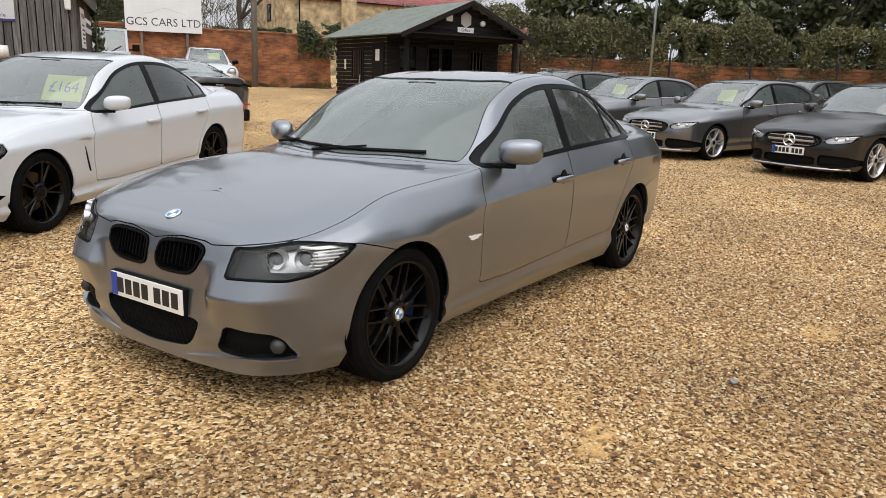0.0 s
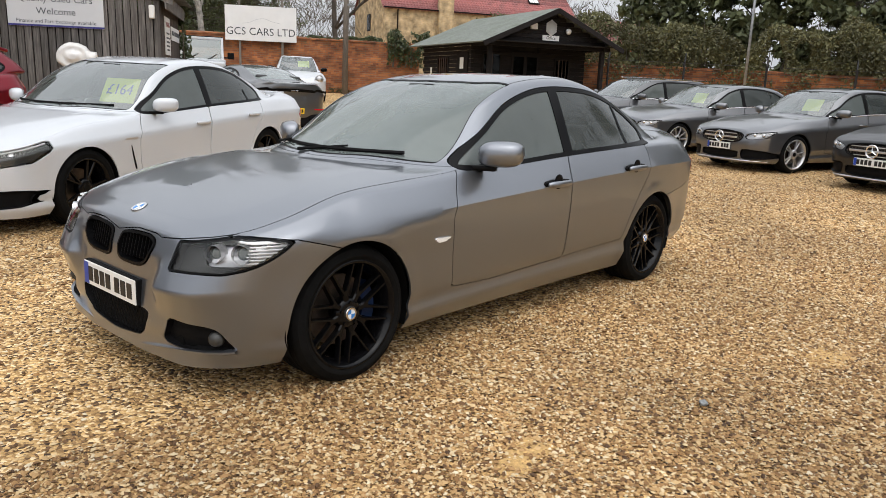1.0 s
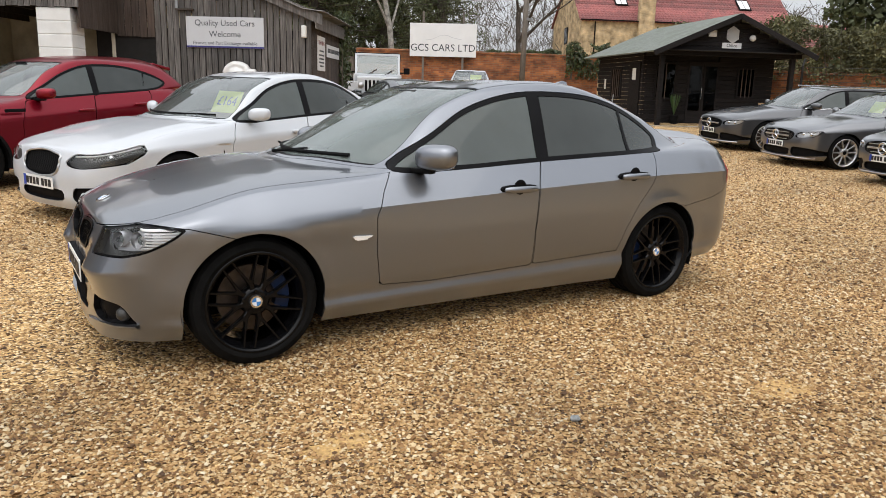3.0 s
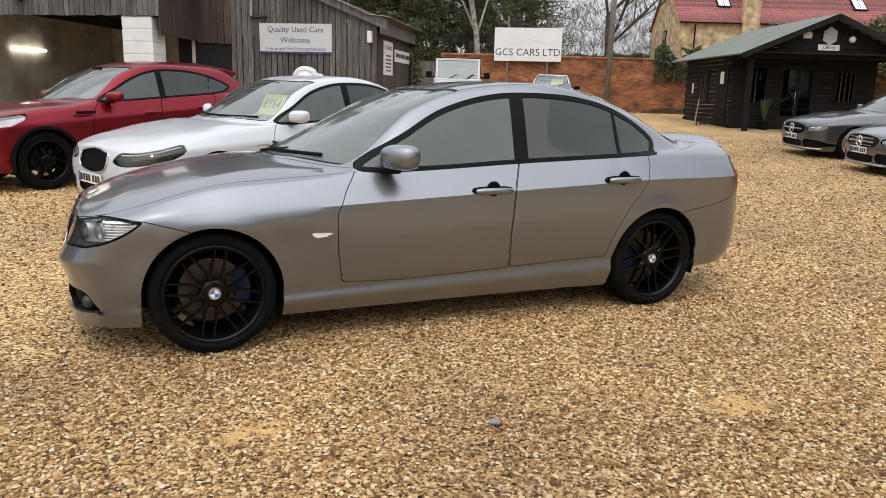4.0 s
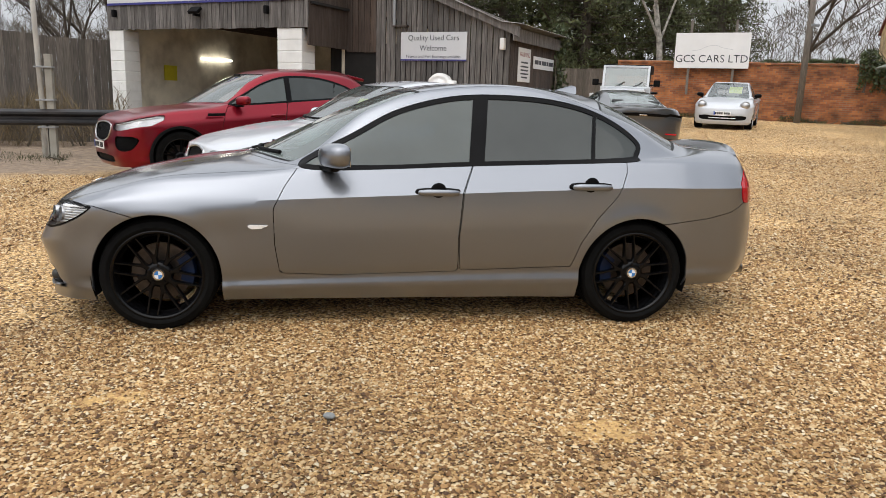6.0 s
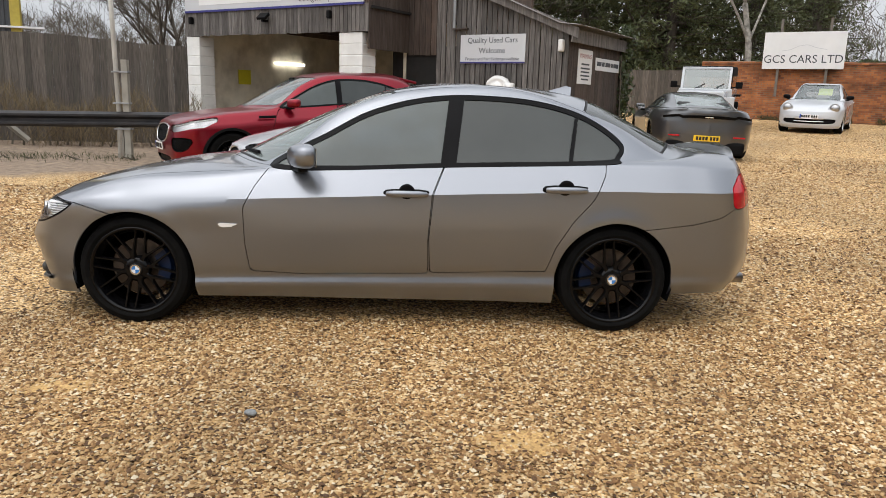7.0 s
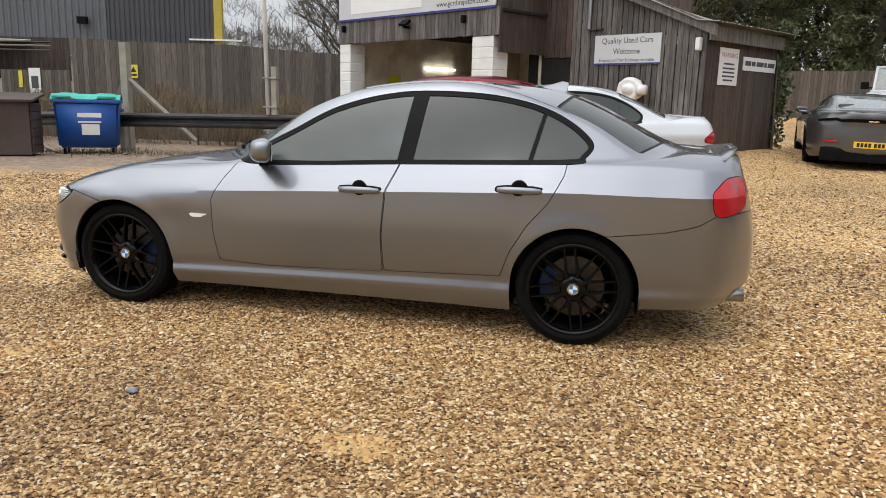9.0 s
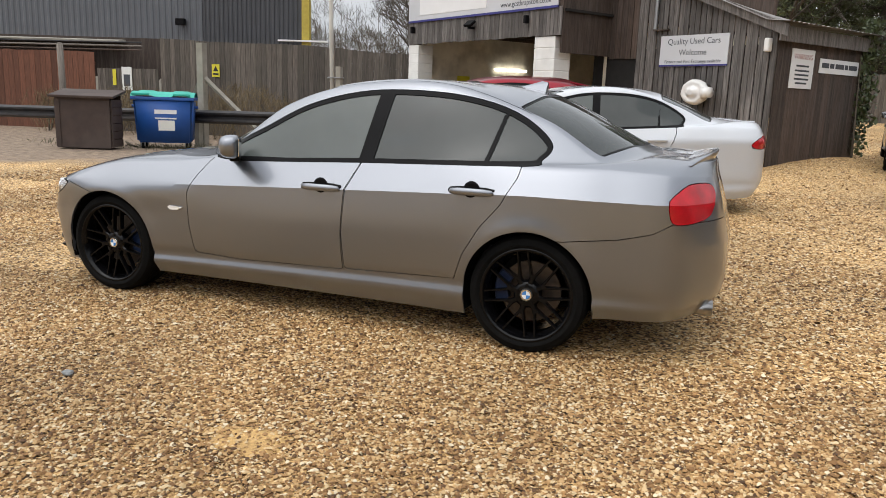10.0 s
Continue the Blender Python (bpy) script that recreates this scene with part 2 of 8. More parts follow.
def words(name, text, size, material, parent, m, depth=0.001, align="CENTER", sx=1.0):
    """Lettering as a mesh with the built-in font."""
    cu = bpy.data.curves.new(name, "FONT")
    cu.body, cu.size, cu.extrude, cu.align_x, cu.align_y = text, size, depth, align, "CENTER"
    cu.resolution_u = 3
    tmp = bpy.data.objects.new("tmp", cu)
    scene.collection.objects.link(tmp)
    me = bpy.data.meshes.new_from_object(tmp.evaluated_get(bpy.context.evaluated_depsgraph_get()))
    bpy.data.objects.remove(tmp)
    bpy.data.curves.remove(cu)
    me.materials.clear()
    me.materials.append(material)
    ob = new(name, me)
    ob.parent = parent
    ob.matrix_basis = m @ Matrix.Diagonal((sx, 1, 1, 1))
    return ob


def ground_z(x, y):
    """The lot rises gently away from the grey car."""
    d = min(y, 30.0) - 3.0
    rise = d if d > 10 else math.log1p(math.exp(2 * d)) / 2
    k = min(1.0, max(0.0, (x + 4.0) / 6.5))
    bank = 0.20 * math.exp(-((x - 3.7) * 0.83 - (y - 10.8) * 0.56) ** 2 / 1.3 - ((x - 3.7) * 0.56 + (y - 10.8) * 0.83) ** 2 / 6.0)
    return 0.035 * rise * k * k * (3 - 2 * k) + 0.012 * max(0.0, min(40.0, x) - 2.0) + bank


def stand(x, y, turn=0.0, lift=0.0):
    return pose(x, y, ground_z(x, y) + lift, 0, 0, turn)


def park(x, y, turn, lift=0.0):
    """Pose of a car whose wheels follow the slope of the lot."""
    h, w = Vector((math.cos(radians(turn)), math.sin(radians(turn)))), Vector((-math.sin(radians(turn)), math.cos(radians(turn))))
    z = lambda a, b: ground_z(x + h.x * a + w.x * b, y + h.y * a + w.y * b)
    front, back = (z(-1.38, -0.75) + z(-1.38, 0.75)) / 2, (z(1.38, -0.75) + z(1.38, 0.75)) / 2
    near, far = (z(-1.38, -0.75) + z(1.38, -0.75)) / 2, (z(-1.38, 0.75) + z(1.38, 0.75)) / 2
    return pose(x, y, (front + back) / 2 + lift, math.degrees(math.atan2(far - near, 1.5)), -math.degrees(math.atan2(back - front, 2.76)), turn)


SITE = pose(0, 0, 0, 0, 0, -34)


def site(u, v):
    p = SITE @ Vector((u, v, 0))
    return p.x, p.y


def site_pose(u, v, lift=0.0, turn=0.0):
    x, y = site(u, v)
    return pose(x, y, ground_z(x, y) + lift, 0, 0, -34 + turn)


# ---- car bodies: a lofted half shell, cut into panels ----
def hermite_rows(P, crease, counts):
    """Refine a stack of control rows (K, N, 3) along axis 0; crease[k] in 0..1 sharpens row k."""
    K = len(P)
    d = np.linalg.norm(np.diff(P, axis=0), axis=2).mean(axis=1) + 1e-6
    t = np.concatenate([[0], np.cumsum(d)])
    out, par = [], []
    sec = np.diff(P, axis=0) / d[:, None, None]
    m = np.zeros_like(P)
    for k in range(1, K - 1):
        w = d[k] / (d[k - 1] + d[k])
        m[k] = sec[k - 1] * w + sec[k] * (1 - w)
    m[0], m[-1] = sec[0], sec[-1]
    for k in range(K - 1):
        c0, c1 = (np.broadcast_to(np.asarray(crease[j], float), (P.shape[1],))[:, None] for j in (k, k + 1))
        m0 = m[k] * (1 - c0) + sec[k] * c0
        m1 = m[k + 1] * (1 - c1) + sec[k] * c1
        n = counts[k]
        for i in range(n + (k == K - 2)):
            u = i / n
            h00, h10, h01, h11 = 2 * u**3 - 3 * u**2 + 1, u**3 - 2 * u**2 + u, -2 * u**3 + 3 * u**2, u**3 - u**2
            out.append(h00 * P[k] + h10 * d[k] * m0 + h01 * P[k + 1] + h11 * d[k] * m1)
            par.append(k + u)
    return np.array(out), np.array(par)


class Shell:
    """Polygons with vertices (x, y, z, station, line)."""

    sharp_from = 99.0  # the side crease is a hard edge behind this x

    def __init__(self, V, F):
        self.V, self.F = V, F

    def split(self, f):
        d = f(self.V)
        d = np.where(np.abs(d) < 1e-7, 1e-7, d)
        V = list(self.V)
        cut, fin, fout = {}, [], []
        neg = d < 0
        for face in self.F:
            k = sum(neg[i] for i in face)
            if k == len(face):
                fin.append(face)
            elif k == 0:
                fout.append(face)
            else:
                a, b = [], []
                for i, j in zip(face, face[1:] + face[:1]):
                    (a if neg[i] else b).append(i)
                    if neg[i] != neg[j]:
                        key = (i, j) if i < j else (j, i)
                        if key not in cut:
                            u = d[key[0]] / (d[key[0]] - d[key[1]])
                            cut[key] = len(V)
                            V.append(self.V[key[0]] * (1 - u) + self.V[key[1]] * u)
                        a.append(cut[key])
                        b.append(cut[key])
                if len(a) > 2:
                    fin.append(a)
                if len(b) > 2:
                    fout.append(b)
        V = np.array(V)
        return Shell(V, fin), Shell(V, fout)

    def carve(self, f, gap):
        """Inside and outside of f, with a joint of twice gap between them."""
        a, rest = self.split(lambda v: f(v) + gap)
        _, b = rest.split(lambda v: f(v) - gap)
        return a, b

    def build(self, name, material, parent, label="", sides="both", inset=0.0, skirt=0.012, smooth=True):
        """Mesh of these polygons: 'left', 'right', or 'both' halves joined at the middle; edges are turned in by skirt."""
        used = sorted({i for f in self.F for i in f})
        if not used:
            return None
        obs = []
        groups = {"both": [(-1, 1)], "left": [(-1,)], "right": [(1,)], "pair": [(-1,), (1,)]}[sides]
        for signs in groups:
            bm = bmesh.new()
            line = bm.verts.layers.float.new("line")
            for sg in signs:
                vs = {}
                for i in used:
                    p = self.V[i]
                    vs[i] = bm.verts.new((p[0], sg * p[1], p[2]))
                    vs[i][line] = p[4]
                for f in self.F:
                    g = f if sg < 0 else f[::-1]
                    g = [vs[i] for k, i in enumerate(g) if i != g[k - 1]]
                    if len(set(g)) > 2:
                        try:
                            bm.faces.new(g)
                        except ValueError:
                            pass
            bmesh.ops.remove_doubles(bm, verts=bm.verts, dist=0.0006)
            bmesh.ops.dissolve_degenerate(bm, dist=0.0003, edges=bm.edges)
            bm.normal_update()
            if inset:
                for v in bm.verts:
                    v.co -= v.normal * inset
            if skirt:
                rim = [e for e in bm.edges if e.is_boundary]
                nor = {v: v.normal.copy() for e in rim for v in e.verts}
                low = {}
                for v, n in nor.items():
                    low[v] = bm.verts.new(v.co - n * skirt)
                for e in rim:
                    a, b = e.verts
                    lf = e.link_loops[0]
                    p, q = lf.vert, lf.link_loop_next.vert
                    try:
                        bm.faces.new((q, p, low[p], low[q])).smooth = False
                    except ValueError:
                        pass
            me = bpy.data.meshes.new(name)
            for f in bm.faces:
                f.smooth = smooth
            for e in bm.edges:
                if len(e.link_faces) == 2 and e.calc_face_angle(0) > 0.9:
                    e.smooth = False
                elif all(abs(v[line] - 5.0) < 0.02 and v.co.x > Shell.sharp_from for v in e.verts):
                    e.smooth = False
            bm.to_mesh(me)
            bm.free()
            me.materials.append(material)
            ob = new(name, me)
            ob.parent = parent
            if label:
                tagged(ob, label)
            obs.append(ob)
        return obs[0]


def spline(pts, n=6, closed=True):
    """Smooth outline through a few points."""
    P = np.array(pts, float)
    N = len(P)
    out = []
    for i in range(N if closed else N - 1):
        p0, p1 = P[(i - 1) % N] if closed or i else P[0], P[i]
        p2, p3 = P[(i + 1) % N], P[(i + 2) % N] if closed or i < N - 2 else P[-1]
        for k in range(n):
            u = k / n
            out.append(0.5 * (2 * p1 + (p2 - p0) * u + (2 * p0 - 5 * p1 + 4 * p2 - p3) * u**2 + (3 * p1 - p0 - 3 * p2 + p3) * u**3))
    if not closed:
        out.append(P[-1])
    return np.array(out)


def poly_dist(pts, ax, ay):
    """Signed distance to a closed outline in two of the coordinates, negative inside."""
    P = np.array(pts, float)
    Q = np.roll(P, -1, axis=0)

    def f(v):
        x, y = v[:, ax], v[:, ay]
        best = np.full(len(v), 1e9)
        inside = np.zeros(len(v), bool)
        for (x0, y0), (x1, y1) in zip(P, Q):
            dx, dy = x1 - x0, y1 - y0
            L = dx * dx + dy * dy + 1e-12
            u = np.clip(((x - x0) * dx + (y - y0) * dy) / L, 0, 1)
            best = np.minimum(best, (x - x0 - u * dx) ** 2 + (y - y0 - u * dy) ** 2)
            if y0 != y1:
                cross = (y0 > y) != (y1 > y)
                inside ^= cross & (x < dx * (y - y0) / dy + x0)
        best = np.sqrt(best)
        return np.where(inside, -best, best)

    return f


def both(*fs):
    return lambda v: np.maximum.reduce([f(v) for f in fs])


def axis_cut(ax, value, sign=1):
    """Negative where coordinate < value (sign 1) or > value (sign -1)."""
    return lambda v: sign * (v[:, ax] - value)


PLAN = (0, 0.42, 0.735, 0.925, 0.975, 1, 1, 0.99, 0.985, 0.985, 0.99, 1, 1.005, 0.985, 0.90, 0.63, 0)


def car_net(c):
    """Control lines of a car half from its main dimensions: nose to tail, sill to roof."""
    hw, nose, tail, fa, ra = c["hw"], c["nose"], c["tail"], c["fa"], c["ra"]
    xa, zf, zr = c["a_base"], c["z_arch"], c["z_bot"]
    mid = [xa + (ra - 0.36 - xa) * k for k in (0.30, 0.60, 0.83)]
    pi_ = c.get("plan_in", (0.018, 0.10, 0.28))
    X = [nose, nose + pi_[0], nose + pi_[1], nose + pi_[2], fa - 0.34, fa, fa + 0.36, xa, *mid, ra - 0.36, ra, ra + 0.38, tail - 0.25, tail - 0.065, tail]
    N = len(X)
    s = np.array(X)
    frac = np.clip((s - fa) / (ra - fa), 0, 1)
    nosy = np.array([1, 0.95, 0.8, 0.4, 0.12] + [0] * 12)
    taily = np.array([0] * 12 + [0, 0.12, 0.4, 0.85, 1.0])
    lines = []

    def row(x, y, z):
        lines.append(np.stack([np.array(x, float) * np.ones(N), np.array(y, float) * np.ones(N), np.array(z, float) * np.ones(N)], axis=1))

    pl = np.array(c.get("plan", PLAN))
    tucky = np.array([0] * 12 + [0.3, 0.85, 0.95, 1, 1]) if c.get("tuck_early") else taily
    zbot = zr + c.get("chin", 0.0) * nosy + c.get("tuck", 0.05) * tucky
    row(s + c.get("chin_in", 0.06) * nosy - 0.10 * taily, pl * hw * c.get("sill_y", 0.915), zbot)
    z2 = c["z_low"] + c["sill_rise"] * frac
    ends = np.clip(nosy + taily, 0, 1)
    z1 = zbot + (z2 - zbot) * 0.62
    row(s + 0.012 * nosy - 0.035 * taily, pl * hw * (c.get("sill_out", 0.982) - 0.03 * ends), z1)
    row(s + 0.0 * nosy - 0.008 * taily, pl * hw * (0.962 + 0.013 * ends), z2)
    row(s + 0.004 * nosy, pl * hw * c.get("waist", 0.982), z2 + 0.05)
    row(s + c.get("lip", 0.0) * nosy, pl * hw * (0.992 + np.array(c.get("bulge", [0.0] * 17))), z2 * 0.45 + (c["z_crease0"] + (c["z_crease1"] - c["z_crease0"]) * frac) * 0.55 - c.get("lip_drop", 0.0) * nosy)
    zc = c["z_crease0"] + (c["z_crease1"] - c["z_crease0"]) * frac - c["nose_drop"] * nosy + c.get("tail_lift", 0.0) * taily
    row(s + c.get("nose_in", 0.03) * nosy - c.get("tail_in", 0.012) * taily, pl * hw * (1.002 + np.array(c.get("crest", [0.0] * 17))), zc)
    # shoulder, hood edge and deck edge
    zb = np.interp(s, c["belt_x"], c["belt_z"])
    ys = np.interp(s, [nose, fa - 0.34, fa, xa, ra - 0.3, ra + 0.3, tail], [0.95, 0.93, 0.905, c.get("shoulder", 0.905), c.get("shoulder", 0.905) + 0.005, 0.90, 0.90])
    row(s + c.get("hood_in", 0.07) * nosy - c.get("deck_in", 0.03) * taily, pl * hw * ys, zb)
    # roof rail and two upper lines: hood, cabin, deck
    edge = lines[-1]
    rail6 = np.array(c["rail"], float)
    cen6 = np.array(c["centre"], float)
    for fy, e, w in ((0.72, 0.03, 1.0), (0.40, 0.07, 0.28), (0.0, 0.13, 0.0)):
        pts = np.zeros((N, 3))
        for i in range(7):
            x = s[i] + (c.get("hood_in", 0.07) + e) * nosy[i] + c.get("hood_wrap", 0.22) * (1 - fy) * (nosy[i] > 0.02) * nosy[i]
            if i > 4:
                x = s[i] - 0.10 * (1 - fy) * (i - 4) / 2
            y = edge[i, 1] * fy
            zh = np.interp(x, c["hood_x"], c["hood_z"])
            k = (fy ** 2) * 0.55
            pts[i] = x, y, zh * (1 - k) + min(edge[i, 2], zh) * k
        for j in range(6):
            r = rail6[j]
            x = cen6[j, 0] + (r[0] - cen6[j, 0]) * w
            z = cen6[j, 1] + (r[2] - cen6[j, 1]) * w * (0.8 if w < 1 else 1)
            pts[7 + j] = x, r[1] * (1.0 if w == 1 else fy / 0.72), z
        x0 = pts[12, 0]
        for j, k in enumerate((0.40, 0.78, 0.94, 1.0)):
            i = 13 + j
            x1 = tail - c.get("deck_in", 0.03) - e * 0.5
            x = x0 + (x1 - x0) * k
            y = edge[i, 1] * fy
            pts[i] = x, y, np.interp(x, c["deck_x"], c["deck_z"]) - 0.012 * fy
        lines.append(pts)
    return np.stack(lines)


LINE_CREASE = [0.9, 0.7, 0.7, 0.5, 0.0, 0.92, 0.6, 0.4, 0.0, 0.0]


def car_shell(c, fine):
    net = car_net(c)
    K, N, _ = net.shape
    crease = c.get("crease", LINE_CREASE)
    kc = [max(2, int(round(np.linalg.norm(net[k + 1] - net[k], axis=1).max() / fine))) for k in range(K - 1)]
    sc = [max(2, int(round(np.linalg.norm(net[:, i + 1] - net[:, i], axis=1).max() / fine))) for i in range(N - 1)]
    S, ks = hermite_rows(net, crease, kc)
    cols, ss = hermite_rows(np.swapaxes(S, 0, 1), [0] * N, sc)
    cols[:, :, 1] = np.maximum(cols[:, :, 1], 0)
    cols[0, :, 1] = cols[-1, :, 1] = 0
    cols[:, -1, 1] = 0
    if c.get("panel"):
        # flat plate panel in the middle of the bumper: the lip fades out there
        y0, soft = c["panel"]
        a, b = int(np.argmin(np.abs(ks - 3))), int(np.argmin(np.abs(ks - 5)))
        w = np.clip((y0 - cols[:, :, 1]) / soft + 0.5, 0, 1) * (ss < 4)[:, None]
        for j in range(a + 1, b):
            u = np.clip((cols[:, j, 2] - cols[:, a, 2]) / (cols[:, b, 2] - cols[:, a, 2]), 0, 1)
            cols[:, j, 0] += w[:, j] * (cols[:, a, 0] * (1 - u) + cols[:, b, 0] * u - cols[:, j, 0])
    n, k = len(ss), len(ks)
    V = np.zeros((n * k, 5))
    V[:, :3] = cols.reshape(-1, 3)
    V[:, 3] = np.repeat(ss, k)
    V[:, 4] = np.tile(ks, n)
    for ax in (c["fa"], c["ra"]):
        d = np.hypot(V[:, 0] - ax, V[:, 2] - c["wheel_r"]) - c["arch_r"]
        V[:, 1] += np.where(V[:, 1] > 0.5, np.clip((c.get("flare_top", 4.95) - V[:, 4]) / 0.9, 0, 1) * c.get("flare", 0.012) * np.exp(-((d - 0.01) / 0.05) ** 2), 0)
    F = [[i * k + j, (i + 1) * k + j, (i + 1) * k + j + 1, i * k + j + 1] for i in range(n - 1) for j in range(k - 1)]
    return Shell(V, F)


def wheel(parent, x, y, side, c, style, fine=True):
    """Tyre, rim, disc and caliper at a hub; side -1 is the car's left in its own frame."""
    R, rr, w = c["wheel_r"], c["rim_r"], c.get("wheel_w", 0.225)
    n = 64 if fine else 40
    wh = new("wheel")
    wh.parent = parent
    wh.matrix_basis = pose(x, y, R, 0, 0, 0 if side < 0 else 180)
    h = w / 2
    prof = [(rr - 0.005, h * 0.85), (rr, -h * 0.95), (rr + 0.012, -h * 1.02), (R - 0.045, -h * 1.05), (R - 0.016, -h * 0.93), (R - 0.003, -h * 0.72)]
    for k in range(4):
        z = -h * 0.6 + k * h * 0.4
        prof += [(R, z), (R, z + h * 0.26), (R - 0.008, z + h * 0.28), (R - 0.008, z + h * 0.38)]
    prof += [(R - 0.003, h * 0.85), (R - 0.05, h)]
    part("tyre", lathe_bm(prof, n, closed=True), M["rubber"], wh, smooth=False)
    bm = lathe_bm([(rr + 0.001, -h * 0.97), (rr - 0.004, -h * 1.0), (rr - 0.014, -h * 0.96), (rr - 0.020, -h * 0.80), (rr - 0.034, -h * 0.6), (rr - 0.05, h * 0.8), (rr - 0.03, h * 0.85)], n)
    rimmat = M[style["mat"]]
    part("rim", bm, rimmat, wh, smooth=True)
    deep = style.get("dish", 0.02)
    face = -h * 0.92 + deep
    hub = style.get("hub", 0.072)
    rim_y = -h * 0.82
    rout = rr - 0.018
    N = style["n"]
    kind = style["kind"]
    bars = []
    for i in range(N):
        a = 2 * math.pi * i / N + (style.get("turn", 0.0) if x < 0 else style.get("turn_rear", style.get("turn", 0.0)))
        if kind == "mesh":
            b = a + math.pi / N
            bars.append((b, hub * 0.6, b, 0.112, 0.0165))
            for sg in (-1, 1):
                bars.append((a + sg * math.asin(0.031 / 0.088), 0.088, a + sg * math.asin(0.027 / rout), rout, 0.0072))
        elif kind == "twin":
            for sg in (-1, 1):
                bars.append((a + sg * 0.05, hub * 0.8, a + sg * style.get("spread", 0.13), rout, 0.013))
        else:
            bars.append((a, hub * 0.8, a, rout, style.get("width", 0.022)))
    for a0, r0, a1, r1, hwid in bars:
        p, q = Vector((math.cos(a0) * r0, 0, math.sin(a0) * r0)), Vector((math.cos(a1) * r1, 0, math.sin(a1) * r1))
        f0 = face + (rim_y - face) * max(0.0, (r0 - hub) / (rout - hub)) ** 1.5
        f1 = face + (rim_y - face) * max(0.0, (r1 - hub) / (rout - hub)) ** 1.5
        t = (q - p).normalized()
        s_ = Vector((-t.z, 0, t.x))
        bm = bmesh.new()
        rings = []
        steps = 4
        for k in range(steps + 1):
            u = k / steps
            c0 = p.lerp(q, u)
            yf = f0 + (f1 - f0) * u ** 1.4
            ww = hwid * (1.0 + (0.35 * (1 - u) ** 2 if kind == "mesh" else 0) - 0.18 * math.sin(math.pi * u))
            rings.append([bm.verts.new(c0 + s_ * sx * ww + Vector((0, yf + dy, 0))) for sx, dy in ((-1, 0.030), (-1, 0.007), (-0.62, 0.0), (0.62, 0.0), (1, 0.007), (1, 0.030))])
        for r_, s2 in zip(rings, rings[1:]):
            for k in range(5):
                bm.faces.new((r_[k], r_[k + 1], s2[k + 1], s2[k]))
        bmesh.ops.recalc_face_normals(bm, faces=bm.faces)
        part("spoke", bm, rimmat, wh)
    bm = lathe_bm([(0.0005, face - 0.004), (0.05, face - 0.004), (hub * 0.95, face), (hub * 1.12, face + 0.012), (hub * 1.12, face + 0.05)], 32)
    part("hub", bm, rimmat, wh, smooth=True)
    if fine:
        for i in range(5):
            a = 2 * math.pi * i / 5 + 0.3
            part("bolt", rod_bm((math.cos(a) * 0.052, face + 0.004, math.sin(a) * 0.052), (math.cos(a) * 0.052, face - 0.010, math.sin(a) * 0.052), 0.0085, n=6), rimmat, wh)
    cap = part("centre_cap", lathe_bm([(0.0005, face - 0.011), (0.033, face - 0.010), (0.036, face - 0.004)], 28), M[style.get("cap", "trim")], wh)
    if style.get("roundel"):
        roundel(cap, (0, face - 0.0125, 0), 0.031, (0, -1, 0))
    part("brake_disc", lathe_bm([(0.05, 0.01), (0.165, 0.01), (0.165, 0.03), (0.05, 0.03)], 40, closed=True), M["disc"], wh)
    if style.get("caliper"):
        sg = 1 if x < 0 else -1
        bm = bmesh.new()
        rings = []
        for k in range(9):
            a = -0.5 + 1.0 * k / 8 + (0.15 if x < 0 else math.pi - 0.15)
            rings.append([bm.verts.new((math.cos(a) * r, y, math.sin(a) * r)) for r, y in ((0.115, -0.035), (0.185, -0.035), (0.195, -0.01), (0.195, 0.04), (0.115, 0.04))])
        for p, q in zip(rings, rings[1:]):
            for k in range(5):
                bm.faces.new((p[k], q[k], q[(k + 1) % 5], p[(k + 1) % 5]))
        bm.faces.new(rings[0])
        bm.faces.new(rings[-1][::-1])
        bmesh.ops.recalc_face_normals(bm, faces=bm.faces)
        part("brake_caliper", bm, M[style["caliper"]], wh)
    return wh


def roundel(parent, at, r, way):
    """Round enamel badge of four quarters in a dark ring."""
    q = Vector(way).to_track_quat("Z", "Y").to_matrix().to_4x4()
    base = Matrix.Translation(at) @ q
    bm = lathe_bm([(r * 0.70, 0.0), (r * 0.72, 0.002), (r * 0.96, 0.002), (r, 0.0), (r, -0.006)], 32, axis="z")
    part("badge_ring", bm, M["chrome"], parent, m=base)
    for mname, ofs in (("badge_w", 0), ("badge_b", math.pi / 2)):
        bm = bmesh.new()
        for h in (0, math.pi):
            c0 = bm.verts.new((0, 0, 0.001))
            arc = [bm.verts.new((math.cos(a) * r * 0.71, math.sin(a) * r * 0.71, 0.001)) for a in np.linspace(ofs + h, ofs + h + math.pi / 2, 9)]
            for a, b in zip(arc, arc[1:]):
                bm.faces.new((c0, a, b))
        part("badge_field", bm, M[mname], parent, m=base)


def number_plate(parent, m, back, w=0.52, h=0.111, band=True):
    """Plate with dark bars in place of its characters."""
    ob = part("number_plate", box_bm(w, 0.008, h, 0.003, at=(0, 0, -h / 2)), M["plate_y" if back else "plate_w"], parent, m=m)
    for k in range(7):
        x = -w * 0.36 + k * w * 0.118 + (0.028 if k > 3 else 0)
        part("plate_bar", box_bm(w * 0.085, 0.004, h * 0.62, 0, at=(x, -0.005, -h * 0.31)), M["ink"], ob)
    if band:
        part("plate_band", box_bm(w * 0.085, 0.003, h * 0.94, 0, at=(-w * 0.45, -0.0045, -h * 0.47)), M["blue"], ob)
    return ob


